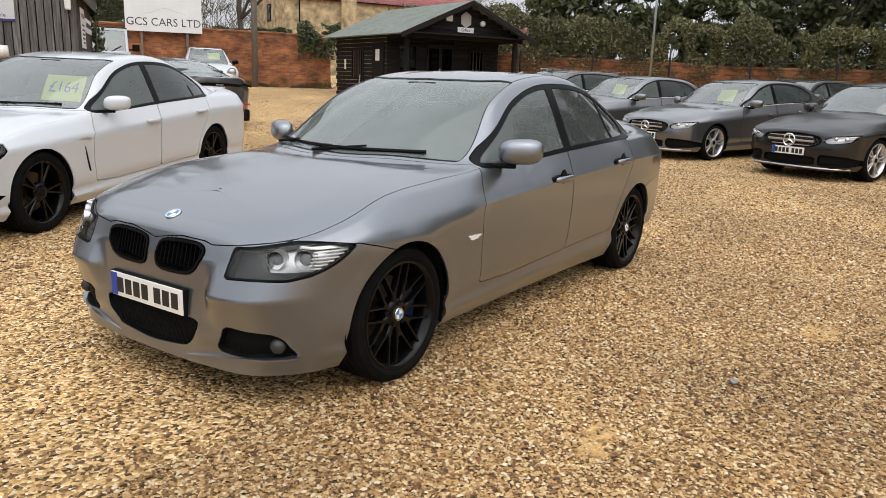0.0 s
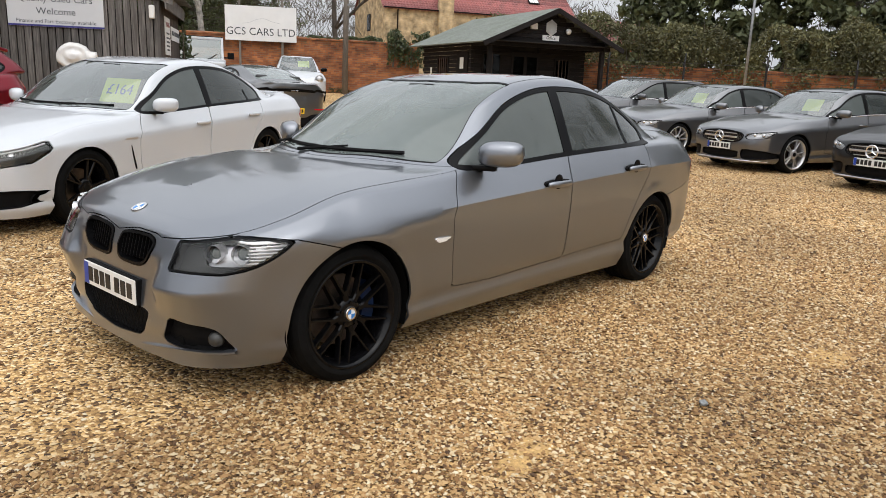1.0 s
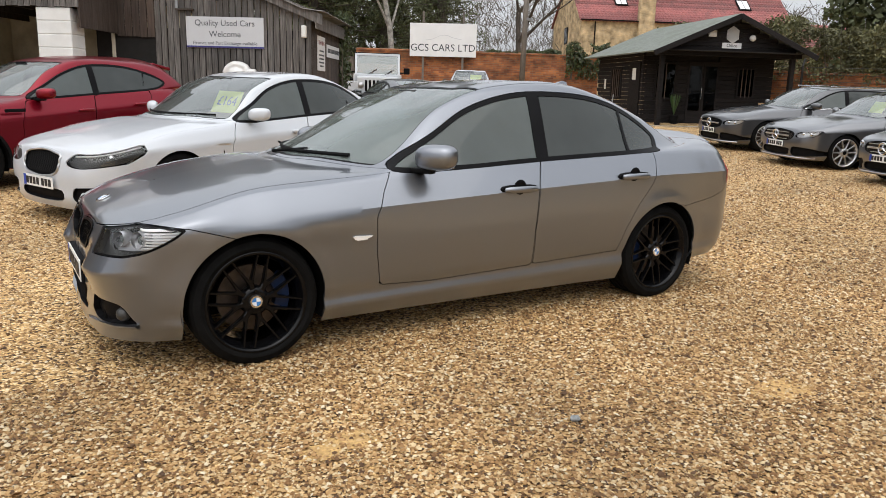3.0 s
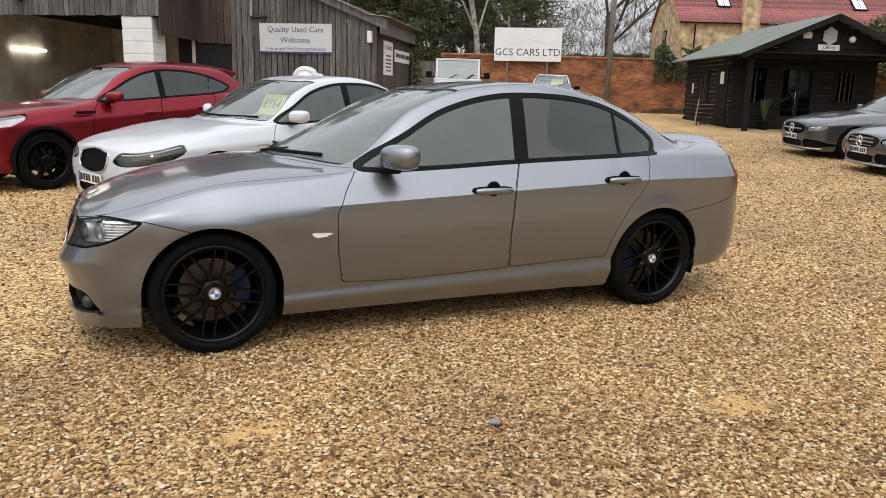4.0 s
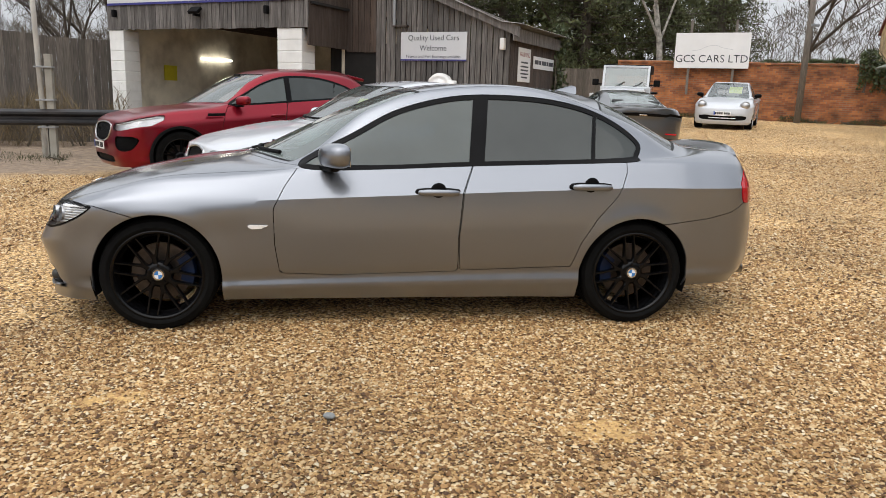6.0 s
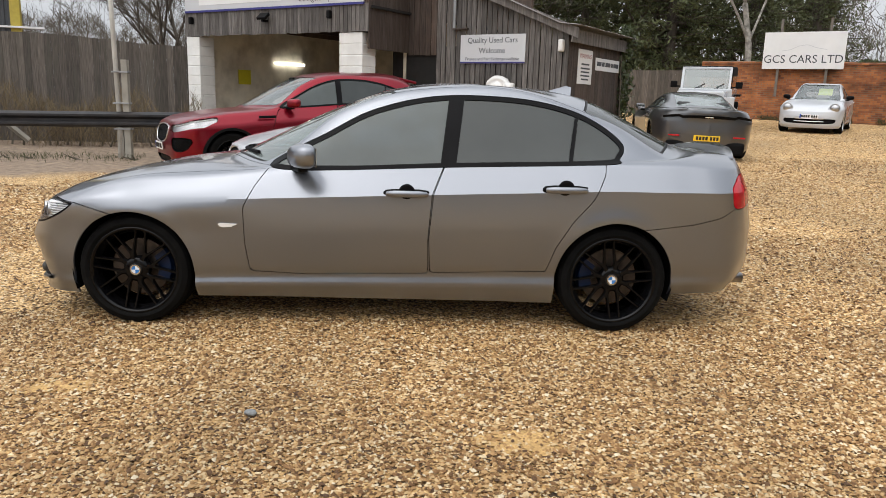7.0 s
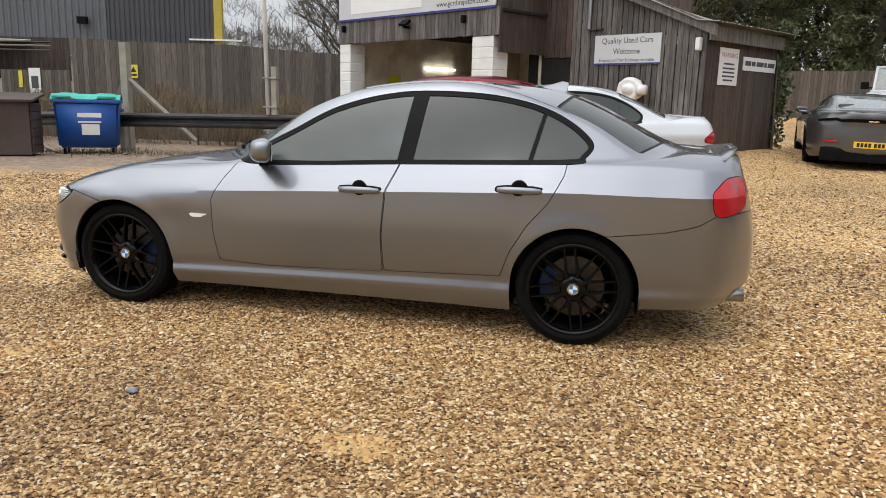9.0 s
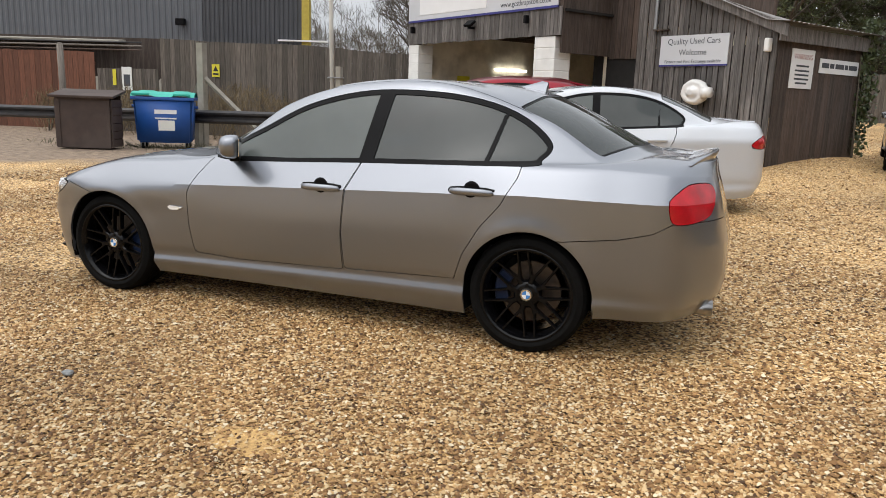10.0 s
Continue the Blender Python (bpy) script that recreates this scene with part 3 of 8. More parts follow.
def seat(parent, x, y, back=0.62, name="seat"):
    st = new(name)
    st.parent = parent
    st.matrix_basis = pose(x, y, 0.30)
    part("cushion", box_bm(0.50, 0.50, 0.20, 0.06, at=(0, 0, 0)), M["seat"], st, smooth=True)
    part("backrest", box_bm(0.16, 0.50, back, 0.06), M["seat"], st, smooth=True, m=pose(0.24, 0, 0.12, 0, 18, 0))
    part("headrest", box_bm(0.10, 0.27, 0.19, 0.045), M["seat"], st, smooth=True, m=pose(0.24 + 0.21, 0, 0.10 + back, 0, 14, 0))
    return st


def side_poly(pts, n=6):
    return poly_dist(spline(pts, n), 0, 2)


def wrap(pts, c, n=1, rear=False):
    """Signed distance to an outline of a lamp or vent given by (distance round the corner, height)."""
    P = np.array(spline(pts, n) if n > 1 else pts, float)
    f = poly_dist(P, 0, 1)
    if rear:
        return lambda v: np.maximum(f(np.stack([v[:, 1] + c["tail"] - v[:, 0], v[:, 2]], 1)), (c["ra"] + 0.3 - v[:, 0]))
    return lambda v: np.maximum(f(np.stack([v[:, 1] + v[:, 0] - c["nose"], v[:, 2]], 1)), v[:, 0] - c["fa"] + 0.1)


def tube_bm(pts, r, n=8, flat=1.0, taper=None):
    """One bent rod through the points."""
    bm = bmesh.new()
    P = [Vector(p) for p in pts]
    rings = []
    for i, p in enumerate(P):
        t = (P[min(i + 1, len(P) - 1)] - P[max(i - 1, 0)]).normalized()
        s_ = t.cross(Vector((0, 0, 1))).normalized()
        up = s_.cross(t)
        r_ = r * (taper[i] if taper else 1.0)
        rings.append([bm.verts.new(p + s_ * r_ * math.cos(a) + up * r_ * flat * math.sin(a)) for a in np.linspace(0, 2 * math.pi, n + 1)[:-1]])
    for a, b in zip(rings, rings[1:]):
        for j in range(n):
            bm.faces.new((a[j], a[(j + 1) % n], b[(j + 1) % n], b[j]))
    bm.faces.new(rings[0][::-1])
    bm.faces.new(rings[-1])
    return bm


def build_car(c, name, m, label, hero=False):
    """A whole car from its dimensions; nose to -x, wheels on z = 0."""
    car = thing(name, m, label, "car", c.get("group", ""))
    body = M[c["paint"]]
    Shell.sharp_from = -0.86 if hero else 99.0
    g = 0.0022 if hero else 0.004
    sh = car_shell(c, 0.024 if hero else 0.05)
    shv = sh.V[(sh.V[:, 1] > 0.5) & (sh.V[:, 4] < 6.9)]
    for ax in (c["fa"], c["ra"]):
        R = c["arch_r"]
        f = both(lambda v, ax=ax: np.hypot(v[:, 0] - ax, (v[:, 2] - c["wheel_r"])) - R, axis_cut(4, 5.4))
        _, sh = sh.split(f)
        low = both(lambda v, ax=ax: np.abs(v[:, 0] - ax) - R, axis_cut(2, c["wheel_r"]), axis_cut(4, 5.4))
        _, sh = sh.split(low)
    # glass
    rail = axis_cut(4, 7.0 - 0.06, -1)
    cow, top = c["cowl"], c["ws_top"]
    ws = both(lambda v: cow[0] + cow[1] * (v[:, 1] / 0.65) ** 2 - v[:, 0], lambda v: v[:, 0] - (top[0] + top[1] * (v[:, 1] / 0.6) ** 2), axis_cut(4, 7.10, -1))
    ring, sh = sh.carve(ws, 0.002)
    screen, ring = ring.split(lambda v: ws(v) + 0.016)
    ring.build("screen_seal", M["trim"], car, "black rubber seal", "both", 0.002, 0.008)
    bt, bb = c["back_top"], c["back_base"]
    rear = both(lambda v: bt[0] - bt[1] * (v[:, 1] / 0.6) ** 2 - v[:, 0], lambda v: v[:, 0] - (bb[0] - bb[1] * (v[:, 1] / 0.6) ** 2), axis_cut(4, 7.16, -1))
    ring, sh = sh.carve(rear, 0.002)
    back, ring = ring.split(lambda v: rear(v) + 0.014)
    ring.build("screen_seal", M["trim"], car, "black rubber seal", "both", 0.002, 0.008)
    band = both(axis_cut(4, 5.95, -1), axis_cut(4, 7.06))
    dlo = both(side_poly(c["dlo"]), band)
    dark, sh = sh.carve(dlo, 0.002)
    panes = []
    inner = both(lambda v, f=side_poly(c["dlo"]): f(v) + c.get("frame", 0.028))
    glassy, dark = dark.split(inner)
    for x0, lean in c["pillars"]:
        half_w = 0.045 if x0 == c["pillars"][0][0] else 0.012
        f = lambda v, x0=x0, lean=lean, hw=half_w: np.abs(v[:, 0] - x0 - lean * (v[:, 2] - 1.1)) - hw
        bar, glassy = glassy.split(f)
        dark.F += [[i + len(dark.V) for i in fc] for fc in bar.F]
        dark.V = np.concatenate([dark.V, bar.V])
    cuts = [x for x in c["pillars"]]
    rest = glassy
    for k, (x0, lean) in enumerate(cuts):
        a, rest = rest.split(lambda v, x0=x0, lean=lean: v[:, 0] - x0 - lean * (v[:, 2] - 1.1))
        panes.append(a)
    panes.append(rest)
    dark.build("window_frame", M["trim"], car, "black window surround", "pair", 0.001, 0.01)
    for k, p in enumerate(panes):
        p.build("side_window", M[c.get("side_glass", "window") if k == 0 else c.get("rear_glass", "window")], car, "", "pair", 0.006, 0)
    screen.build("windscreen", M["screen" if hero else "clear_screen"], car, "clear curved glass", "both", 0.005, 0)
    back.build("rear_window", M[c.get("rear_glass", "window")], car, "", "both", 0.004, 0)
    # lamps
    if c.get("head"):
        hx, hz, hk = c.get("head_edge", (c["nose"] + 0.24, c["head"][0][1] + 0.02, 0.7))
        f = wrap(c["head"], c) if hero else both(poly_dist(spline(c["head"], c.get("head_n", 4)), 1, 2), axis_cut(0, c.get("head_x", c["fa"] - 0.24)), axis_cut(4, 5.98), lambda v: (hz + hk * (v[:, 0] - hx) - v[:, 2]) * 0.8, lambda v: v[:, 2] - c.get("head_top", (9.0, 0.0))[0] - c.get("head_top", (9.0, 0.0))[1] * (v[:, 0] - c["nose"]))
        head, sh = sh.carve(f, g)
        if hero:
            head, seal = head.split(lambda v: f(v) + 0.009)
            seal.build("lamp_seal", M["trim"], car, "black lamp seal", "pair", 0.003, 0.02)
        head.build("headlight", M["lens"], car, "clear headlight lens", "pair", 0.001, 0.012)
        if not hero:
            hv = head.V[sorted({i for fc in head.F for i in fc})]
            uu = hv[:, 1] + hv[:, 0]
            edges = np.linspace(uu.min(), uu.max(), 8)
            tops = [hv[(uu >= a_) & (uu <= b_)] for a_, b_ in zip(edges, edges[1:])]
            tops = [q_[np.argmax(q_[:, 2])] for q_ in tops if len(q_)]
            mid = hv.mean(axis=0)
            for sg in (-1, 1):
                part("light_bar", tube_bm([(p[0] + 0.012, sg * (p[1] - 0.012), p[2] - 0.020) for p in tops], 0.007, 6), M["badge_w"], car)
                for k_ in (-1, 1):
                    bm = bmesh.new()
                    bmesh.ops.create_uvsphere(bm, u_segments=14, v_segments=8, radius=0.032)
                    part("lamp_bulb", bm, M["chrome"], car, smooth=True, m=pose(mid[0] + 0.006 + 0.035 * k_, sg * (mid[1] - 0.02 + 0.06 * k_), mid[2] - 0.004))
        if hero:
            bright, dim = Shell(head.V.copy(), head.F).split(lambda v: np.maximum(0.755 - (v[:, 1] + v[:, 0] - c["nose"]), 0.602 - v[:, 2]))
        else:
            dim, bright = Shell(head.V.copy(), head.F).split(lambda v: v[:, 1] - c.get("lamp_split", 0.0))
        dim.build("headlight_housing", M["lampdark"], car, "", "pair", 0.045, -0.03 if hero else 0)
        bright.build("headlight_reflector", M["reflector" if hero or c.get("lamp_bright") else "lampdark"], car, "", "pair", 0.035, 0)
    if c.get("tail_lamp"):
        tx = c["tail"] - 0.275
        tl, sh = sh.carve(wrap(c["tail_lamp"], c, 2, True) if hero or c.get("wrap_lamp") else both(poly_dist(spline(c["tail_lamp"], 2), 1, 2), lambda v: tx + 0.8 * np.maximum(0, v[:, 2] - c["tail_lamp"][0][1] - 0.02) - v[:, 0]), g)
        tl.build("tail_light", M["taillens"], car, "red tail light", "pair", -0.002, 0.012)
    for key, mname in (("grille", "plastic"), ("intake", "plastic"), ("side_intake", "plastic")):
        if c.get(key):
            c[key] = [(y_ if y_ > 0 else -0.10, z_) for y_, z_ in c[key]]
            gr, sh = sh.carve(wrap(c[key], c, 3) if hero and key == "side_intake" else both(poly_dist(spline(c[key], 4), 1, 2), axis_cut(0, c["fa"])), g)
            gr.build(key, M[mname], car, "black grille mesh", "pair" if key == "side_intake" else "both", 0.03, -0.03)
    if c.get("kidney"):
        f = poly_dist(spline(c["kidney"], 5), 1, 2)
        kd, sh = sh.carve(both(f, axis_cut(0, c["fa"] - 0.3)), g)
        hole, ring = kd.split(lambda v: f(v) + 0.013)
        ring.build("grille_surround", M["trim"], car, "gloss black kidney surround", "pair", -0.006, 0.05)
        hole.build("grille_backing", M["under"], car, "", "pair", 0.05, 0)
        for sg in (-1, 1):
            for k in range(11):
                y = c["kidney"][0][0] + 0.022 + k * 0.0262
                t = (y - 0.02) / 0.31
                part("grille_slat", box_bm(0.045, 0.006, 0.125 + 0.012 * math.sin(math.pi * t), 0.002), M["trim"], car, m=pose(c["nose"] + 0.052 + 0.10 * y * y * 2.4, sg * y, 0.541 + 0.014 * t, 0, 14, 0))
    # hood, boot lid, doors, bumpers
    hood, sh = sh.carve(both(c["hood_cut"] if hero else axis_cut(4, c.get("hood_line", 6.0), -1), lambda v: v[:, 0] - (cow[0] - 0.03 + cow[1] * (v[:, 1] / 0.65) ** 2), axis_cut(0, c["a_base"] + 0.1)), g)
    hood.build("bonnet", body, car)
    for key in ("front_door", "rear_door"):
        if c.get(key):
            d, sh = sh.carve(both(side_poly(c[key], 1), axis_cut(4, 7.0)), g)
            d.build("door", body, car, "", "pair")
    if c.get("front_bumper"):
        fb, sh = sh.carve(both(c["front_bumper"], axis_cut(4, 6.2)), g)
        fb.build("front_bumper", M[c.get("bumper_mat", c["paint"])], car, "", "both")
    if c.get("rear_bumper"):
        rb, sh = sh.carve(both(c["rear_bumper"], axis_cut(4, 6.2)), g)
        rb.build("rear_bumper", body, car, "", "both")
    if c.get("boot"):
        bt_, sh = sh.carve(c["boot"], g)
        bt_.build("boot_lid", body, car, "", "both")
    if hero:
        st, sh = sh.split(both(lambda v: np.abs(v[:, 4] - 7.13) - 0.013, lambda v: -0.0 - v[:, 0], lambda v: v[:, 0] - 1.30))
        st.build("roof_strip", M["trim"], car, "", "pair", 0.002, 0)
    sh.build("body", body, car, "", "both")
    # underside and wheel wells
    bm = box_bm(c["tail"] - c["nose"] - 0.55, c["hw"] * 1.5, 0.05, 0.01, at=((c["tail"] + c["nose"]) / 2 - 0.1, 0, c["z_bot"] + 0.06))
    part("underbody", bm, M["under"], car)
    part("crash_beam", box_bm(0.12, c["hw"] * 1.35, 0.42, 0.03, at=(c["nose"] + 0.22, 0, c["z_bot"] + 0.03)), M["under"], car)
    for ax in (c["fa"], c["ra"]):
        for sg in (-1, 1):
            bm = bmesh.new()
            n, R = 20, c["arch_r"] + 0.012
            ring = []
            for k in range(n + 1):
                a = -0.35 + (math.pi + 0.7) * k / n
                ring.append([bm.verts.new((ax + R * math.cos(a), sg * y, c["wheel_r"] + R * math.sin(a))) for y in (c["hw"] * 0.955, c["hw"] - 0.38)])
            for p, q in zip(ring, ring[1:]):
                bm.faces.new((p[0], p[1], q[1], q[0]))
            bm.faces.new([r[1] for r in ring])
            part("wheel_well", bm, M["under"], car)
    for ax, sg in ((c["fa"], -1), (c["ra"], -1), (c["fa"], 1), (c["ra"], 1)):
        wheel(car, ax, sg * (c["hw"] - 0.02 - c.get("wheel_w", 0.225) / 2), sg, c, c["wheels"], hero)
    # mirrors
    mx, my, mz = c["mirror"]
    for sg in (-1, 1):
        mir = new("door_mirror")
        mir.parent = car
        mir.matrix_basis = pose(mx, sg * my, mz, 0, 0, -sg * 30)
        own = bmesh.new()
        bmesh.ops.create_uvsphere(own, u_segments=20, v_segments=14, radius=1)
        for v in own.verts:
            x, y, z = v.co
            out = 0.5 + 0.5 * sg * y
            v.co = (0.085 * (abs(x) ** 0.75) * (1 if x > 0 else -1) * (0.40 if x > 0 else 1.0), 0.122 * abs(y) ** 0.7 * (1 if y > 0 else -1), 0.074 * abs(z) ** 0.68 * (1 if z > 0 else -1) * (0.82 + 0.18 * out if z < 0 else 1.0 - 0.10 * out) + 0.02 * out)
        part("mirror_shell", own, M[c.get("mirror_mat", c["paint"])], mir, smooth=True)
        part("mirror_arm", box_bm(0.06, 0.14, 0.028, 0.01, at=(0.0, -sg * 0.09, -0.080)), M["trim"], mir)
        part("mirror_glass", box_bm(0.004, 0.17, 0.105, 0.002, at=(0, 0, -0.0525)), M["chrome"], mir, m=pose(0.0335, 0, 0.008))
    # handles
    for hx, hz in c.get("handles", ()):
        near = np.where(sh.V[:, 1] > 0.4)[0]
        ysurf = sh.V[near[np.argmin(np.hypot(sh.V[near, 0] - hx, sh.V[near, 2] - hz + 0.03))], 1]
        for sg in (-1, 1):
            bm = tube_bm([(-0.118, 0, 0), (-0.112, 0, 0), (-0.07, sg * 0.010, 0.001), (0, sg * 0.014, 0.002), (0.07, sg * 0.010, 0.001), (0.112, 0, 0), (0.122, 0, 0)], 0.014, 10, 1.4, (0.3, 0.75, 1, 1, 1, 0.75, 0.3))
            hd = part("door_handle", bm, M[c.get("handle_mat", c["paint"])], car, smooth=True, m=pose(hx, sg * (ysurf + 0.012), hz))
            if not hero:
                continue
            part("handle_cup", lathe_bm([(0.0005, 0.0), (0.035, 0.0), (0.046, 0.003)], 24), M["trim"], hd, m=pose(0, sg * -0.0105, 0.010))
            part("handle_seal", tube_bm([(-0.132, 0, 0), (-0.12, 0, 0), (-0.07, 0, 0), (0.07, 0, 0), (0.12, 0, 0), (0.132, 0, 0)], 0.014, 10, 1.9, (0.3, 0.75, 1, 1, 0.75, 0.3)), M["trim"], hd, m=pose(0, sg * -0.024, 0))
    if c.get("bright_line"):
        xs_ = [p[0] for p in c["dlo"]]
        pts = []
        for x_ in np.linspace(min(xs_) + 0.04, max(xs_) - 0.06, 14):
            zl = min(np.interp(x_, *np.array(sorted(q_ for q_ in c["dlo"] if q_[1] < c["dlo"][0][1] + 0.13)).T), 9.0)
            near = shv[np.argmin(np.hypot(shv[:, 0] - x_, shv[:, 2] - zl))]
            pts.append((x_, near[1] + 0.004, near[2]))
        for sg in (-1, 1):
            part("window_trim", tube_bm([(x_, sg * y_, z_) for x_, y_, z_ in pts], 0.011, 5), M["chrome"], car, "bright window line")
    # cabin
    if c.get("cabin", True):
        sx = c["seat_x"]
        for y in (-0.37, 0.37):
            seat(car, sx, y)
            seat(car, sx + 0.85, y, 0.52, "rear_seat")
        part("dashboard", box_bm(0.42, c["hw"] * 1.5, 0.34, 0.08, at=(c["a_base"] + 0.12, 0, 0.55)), M["plastic"], car, smooth=True)
        part("parcel_shelf", box_bm(0.45, c["hw"] * 1.3, 0.05, 0.02, at=(sx + 1.45, 0, 0.86)), M["plastic"], car)
        st = new("steering_wheel")
        st.parent = car
        st.matrix_basis = pose(sx - 0.45, 0.37, 0.83, 0, 65, 0)
        bm = bmesh.new()
        ring = [[bm.verts.new(((0.18 + 0.015 * math.cos(b)) * math.cos(a), (0.18 + 0.015 * math.cos(b)) * math.sin(a), 0.015 * math.sin(b))) for b in np.linspace(0, 2 * math.pi, 7)[:-1]] for a in np.linspace(0, 2 * math.pi, 33)[:-1]]
        for i in range(32):
            for j in range(6):
                bm.faces.new((ring[i][j], ring[(i + 1) % 32][j], ring[(i + 1) % 32][(j + 1) % 6], ring[i][(j + 1) % 6]))
        part("wheel_rim", bm, M["seat"], st, smooth=True)
        part("wheel_boss", box_bm(0.34, 0.05, 0.03, 0.012, at=(0, 0, -0.015)), M["seat"], st)
        part("interior_mirror", box_bm(0.03, 0.22, 0.065, 0.015, at=(c["ws_top"][0] - 0.06, 0, c["roof_z"] - 0.14)), M["trim"], car)
    return car


MESH_WHEEL = dict(mat="rim", n=8, kind="mesh", turn=0.61, turn_rear=0.14, hub=0.066, dish=0.025, roundel=True, caliper="caliper", cap="ink")
hero_spec = dict(
    paint="grey_paint", hw=0.905, nose=-2.075, plan_in=(0.012, 0.065, 0.225), head_top=(0.668, 0.115), tail=2.36, fa=-1.38, ra=1.38, a_base=-0.70,
    z_arch=0.66, z_bot=0.165, z_low=0.285, sill_rise=0.065, z_crease0=0.72, z_crease1=0.845, nose_drop=0.13,
    chin=-0.013, chin_in=0.005, tuck=0.075, tuck_early=True, tail_in=0.055, panel=(0.40, 0.06), flare_top=5.6, sill_out=0.973,
    crest=[0, 0, 0, 0, 0, 0, 0.002, 0.003, 0.003, 0.003, 0.003, 0.004, 0.008, 0.008, 0.005, 0, 0],
    bulge=[0, 0, 0, 0, 0, 0.004, 0.008, 0.014, 0.018, 0.018, 0.018, 0.018, 0.018, 0.010, 0.004, 0, 0], belt_x=[-2.075, -2.0, -1.84, -1.38, -0.70, 0.38, 1.34, 1.8, 2.36], belt_z=[0.695, 0.68, 0.722, 0.835, 0.89, 0.945, 0.985, 0.99, 0.965],
    hood_x=[-2.1, -1.95, -1.75, -1.4, -1.0, -0.7], hood_z=[0.705, 0.752, 0.808, 0.885, 0.945, 0.975],
    rail=[(-0.70, 0.70, 0.925), (-0.20, 0.615, 1.245), (0.22, 0.575, 1.365), (0.85, 0.575, 1.372), (1.36, 0.61, 1.20), (1.72, 0.66, 1.02)],
    centre=[(-0.98, 0.95), (-0.36, 1.24), (0.10, 1.395), (0.75, 1.425), (1.28, 1.365), (1.88, 1.09)],
    deck_x=[1.7, 1.9, 2.15, 2.36], deck_z=[1.07, 1.06, 1.05, 1.035], deck_in=0.095,
    cowl=(-0.95, 0.26), ws_top=(-0.02, 0.13), back_top=(1.30, 0.10), back_base=(1.86, 0.16), roof_z=1.42,
    dlo=[(-0.62, 0.93), (-0.30, 1.12), (-0.03, 1.26), (0.33, 1.345), (0.75, 1.35), (1.06, 1.305), (1.28, 1.22), (1.43, 1.10), (1.40, 1.02), (1.30, 0.985), (0.38, 0.945), (-0.20, 0.915)],
    pillars=[(0.42, 0.12), (1.13, 0.22)], frame=0.026,
    front_door=[(-0.62, 0.92), (-0.69, 0.82), (-0.75, 0.70), (-0.745, 0.50), (-0.72, 0.33), (-0.4, 0.315), (0.30, 0.335), (0.295, 0.55), (0.315, 0.80), (0.38, 0.955), (0.35, 0.99), (-0.2, 0.97)],
    rear_door=[(0.31, 0.34), (0.30, 0.55), (0.322, 0.80), (0.385, 0.955), (0.6, 1.0), (1.31, 1.0), (1.30, 0.93), (1.23, 0.79), (1.12, 0.66), (1.03, 0.51), (0.98, 0.365), (0.6, 0.35)],
    head=[(0.575, 0.676), (0.549, 0.626), (0.51, 0.553), (0.60, 0.559), (0.713, 0.564), (0.874, 0.567), (0.998, 0.586), (1.071, 0.604), (1.149, 0.63), (1.214, 0.661), (1.275, 0.703), (1.144, 0.712), (1.018, 0.716), (0.937, 0.714), (0.799, 0.697), (0.68, 0.683)],
    kidney=[(0.030, 0.60), (0.043, 0.645), (0.09, 0.660), (0.18, 0.668), (0.285, 0.668), (0.335, 0.652), (0.338, 0.618), (0.317, 0.58), (0.29, 0.547), (0.235, 0.527), (0.125, 0.522), (0.06, 0.527), (0.033, 0.55)],
    tail_lamp=[(1.144, 0.858), (1.14, 0.801), (1.115, 0.757), (1.041, 0.748), (0.888, 0.757), (0.717, 0.787), (0.603, 0.888), (0.64, 0.93), (0.733, 0.942), (0.927, 0.939), (1.067, 0.897)],
    intake=[(0.0, 0.352), (0.20, 0.352), (0.315, 0.346), (0.327, 0.33), (0.31, 0.285), (0.265, 0.238), (0.20, 0.214), (0.0, 0.206)],
    side_intake=[(0.51, 0.348), (0.62, 0.346), (0.771, 0.341), (0.843, 0.321), (0.89, 0.28), (0.925, 0.246), (0.80, 0.240), (0.65, 0.232), (0.55, 0.232), (0.462, 0.243), (0.485, 0.30)],
    hood_cut=lambda v: np.maximum((np.interp(v[:, 0], [-1.87, -1.85], [5.0, 6.22]) - v[:, 4]) * 0.24, np.where(v[:, 0] < -1.80, np.interp(v[:, 1], [0, 0.05, 0.175, 0.327, 0.365, 0.48, 0.638, 0.718, 0.80], [0.652, 0.661, 0.681, 0.679, 0.668, 0.679, 0.702, 0.721, 0.735]) - v[:, 2], -1.0)),
    lip=-0.042, lip_drop=0.055, flare=0.007, lamp_split=0.745, hood_line=6.28, crease=[0.9, 0.7, 0.7, 0.5, [0.95] * 4 + [0.7, 0.3] + [0.1] * 7 + [0.2, 0.5, 0.9, 0.9], [0.7, 0.6, 0.5, 0.3, 0.1, 0.0, 0.2, 0.75] + [0.95] * 6 + [0.85, 0.3, 0.0], 0.6, 0.4, 0.0, 0.0],
    front_bumper=lambda v: np.maximum(v[:, 0] + 1.44, v[:, 2] - np.interp(v[:, 0], [-1.87, -1.69, -1.57, -1.44], [0.712, 0.704, 0.672, 0.633])),
    rear_bumper=lambda v: np.maximum(1.52 - v[:, 0], v[:, 2] - np.interp(v[:, 0], [1.55, 1.83, 1.99, 2.08, 2.19, 2.36], [0.628, 0.661, 0.70, 0.752, 0.757, 0.76])),
    wheel_r=0.318, rim_r=0.251, arch_r=0.345, wheels=MESH_WHEEL, mirror=(-0.40, 0.905, 0.986), handles=[(0.17, 0.80), (1.07, 0.845)], seat_x=0.18,
    side_glass="window", rear_glass="darkglass",
)
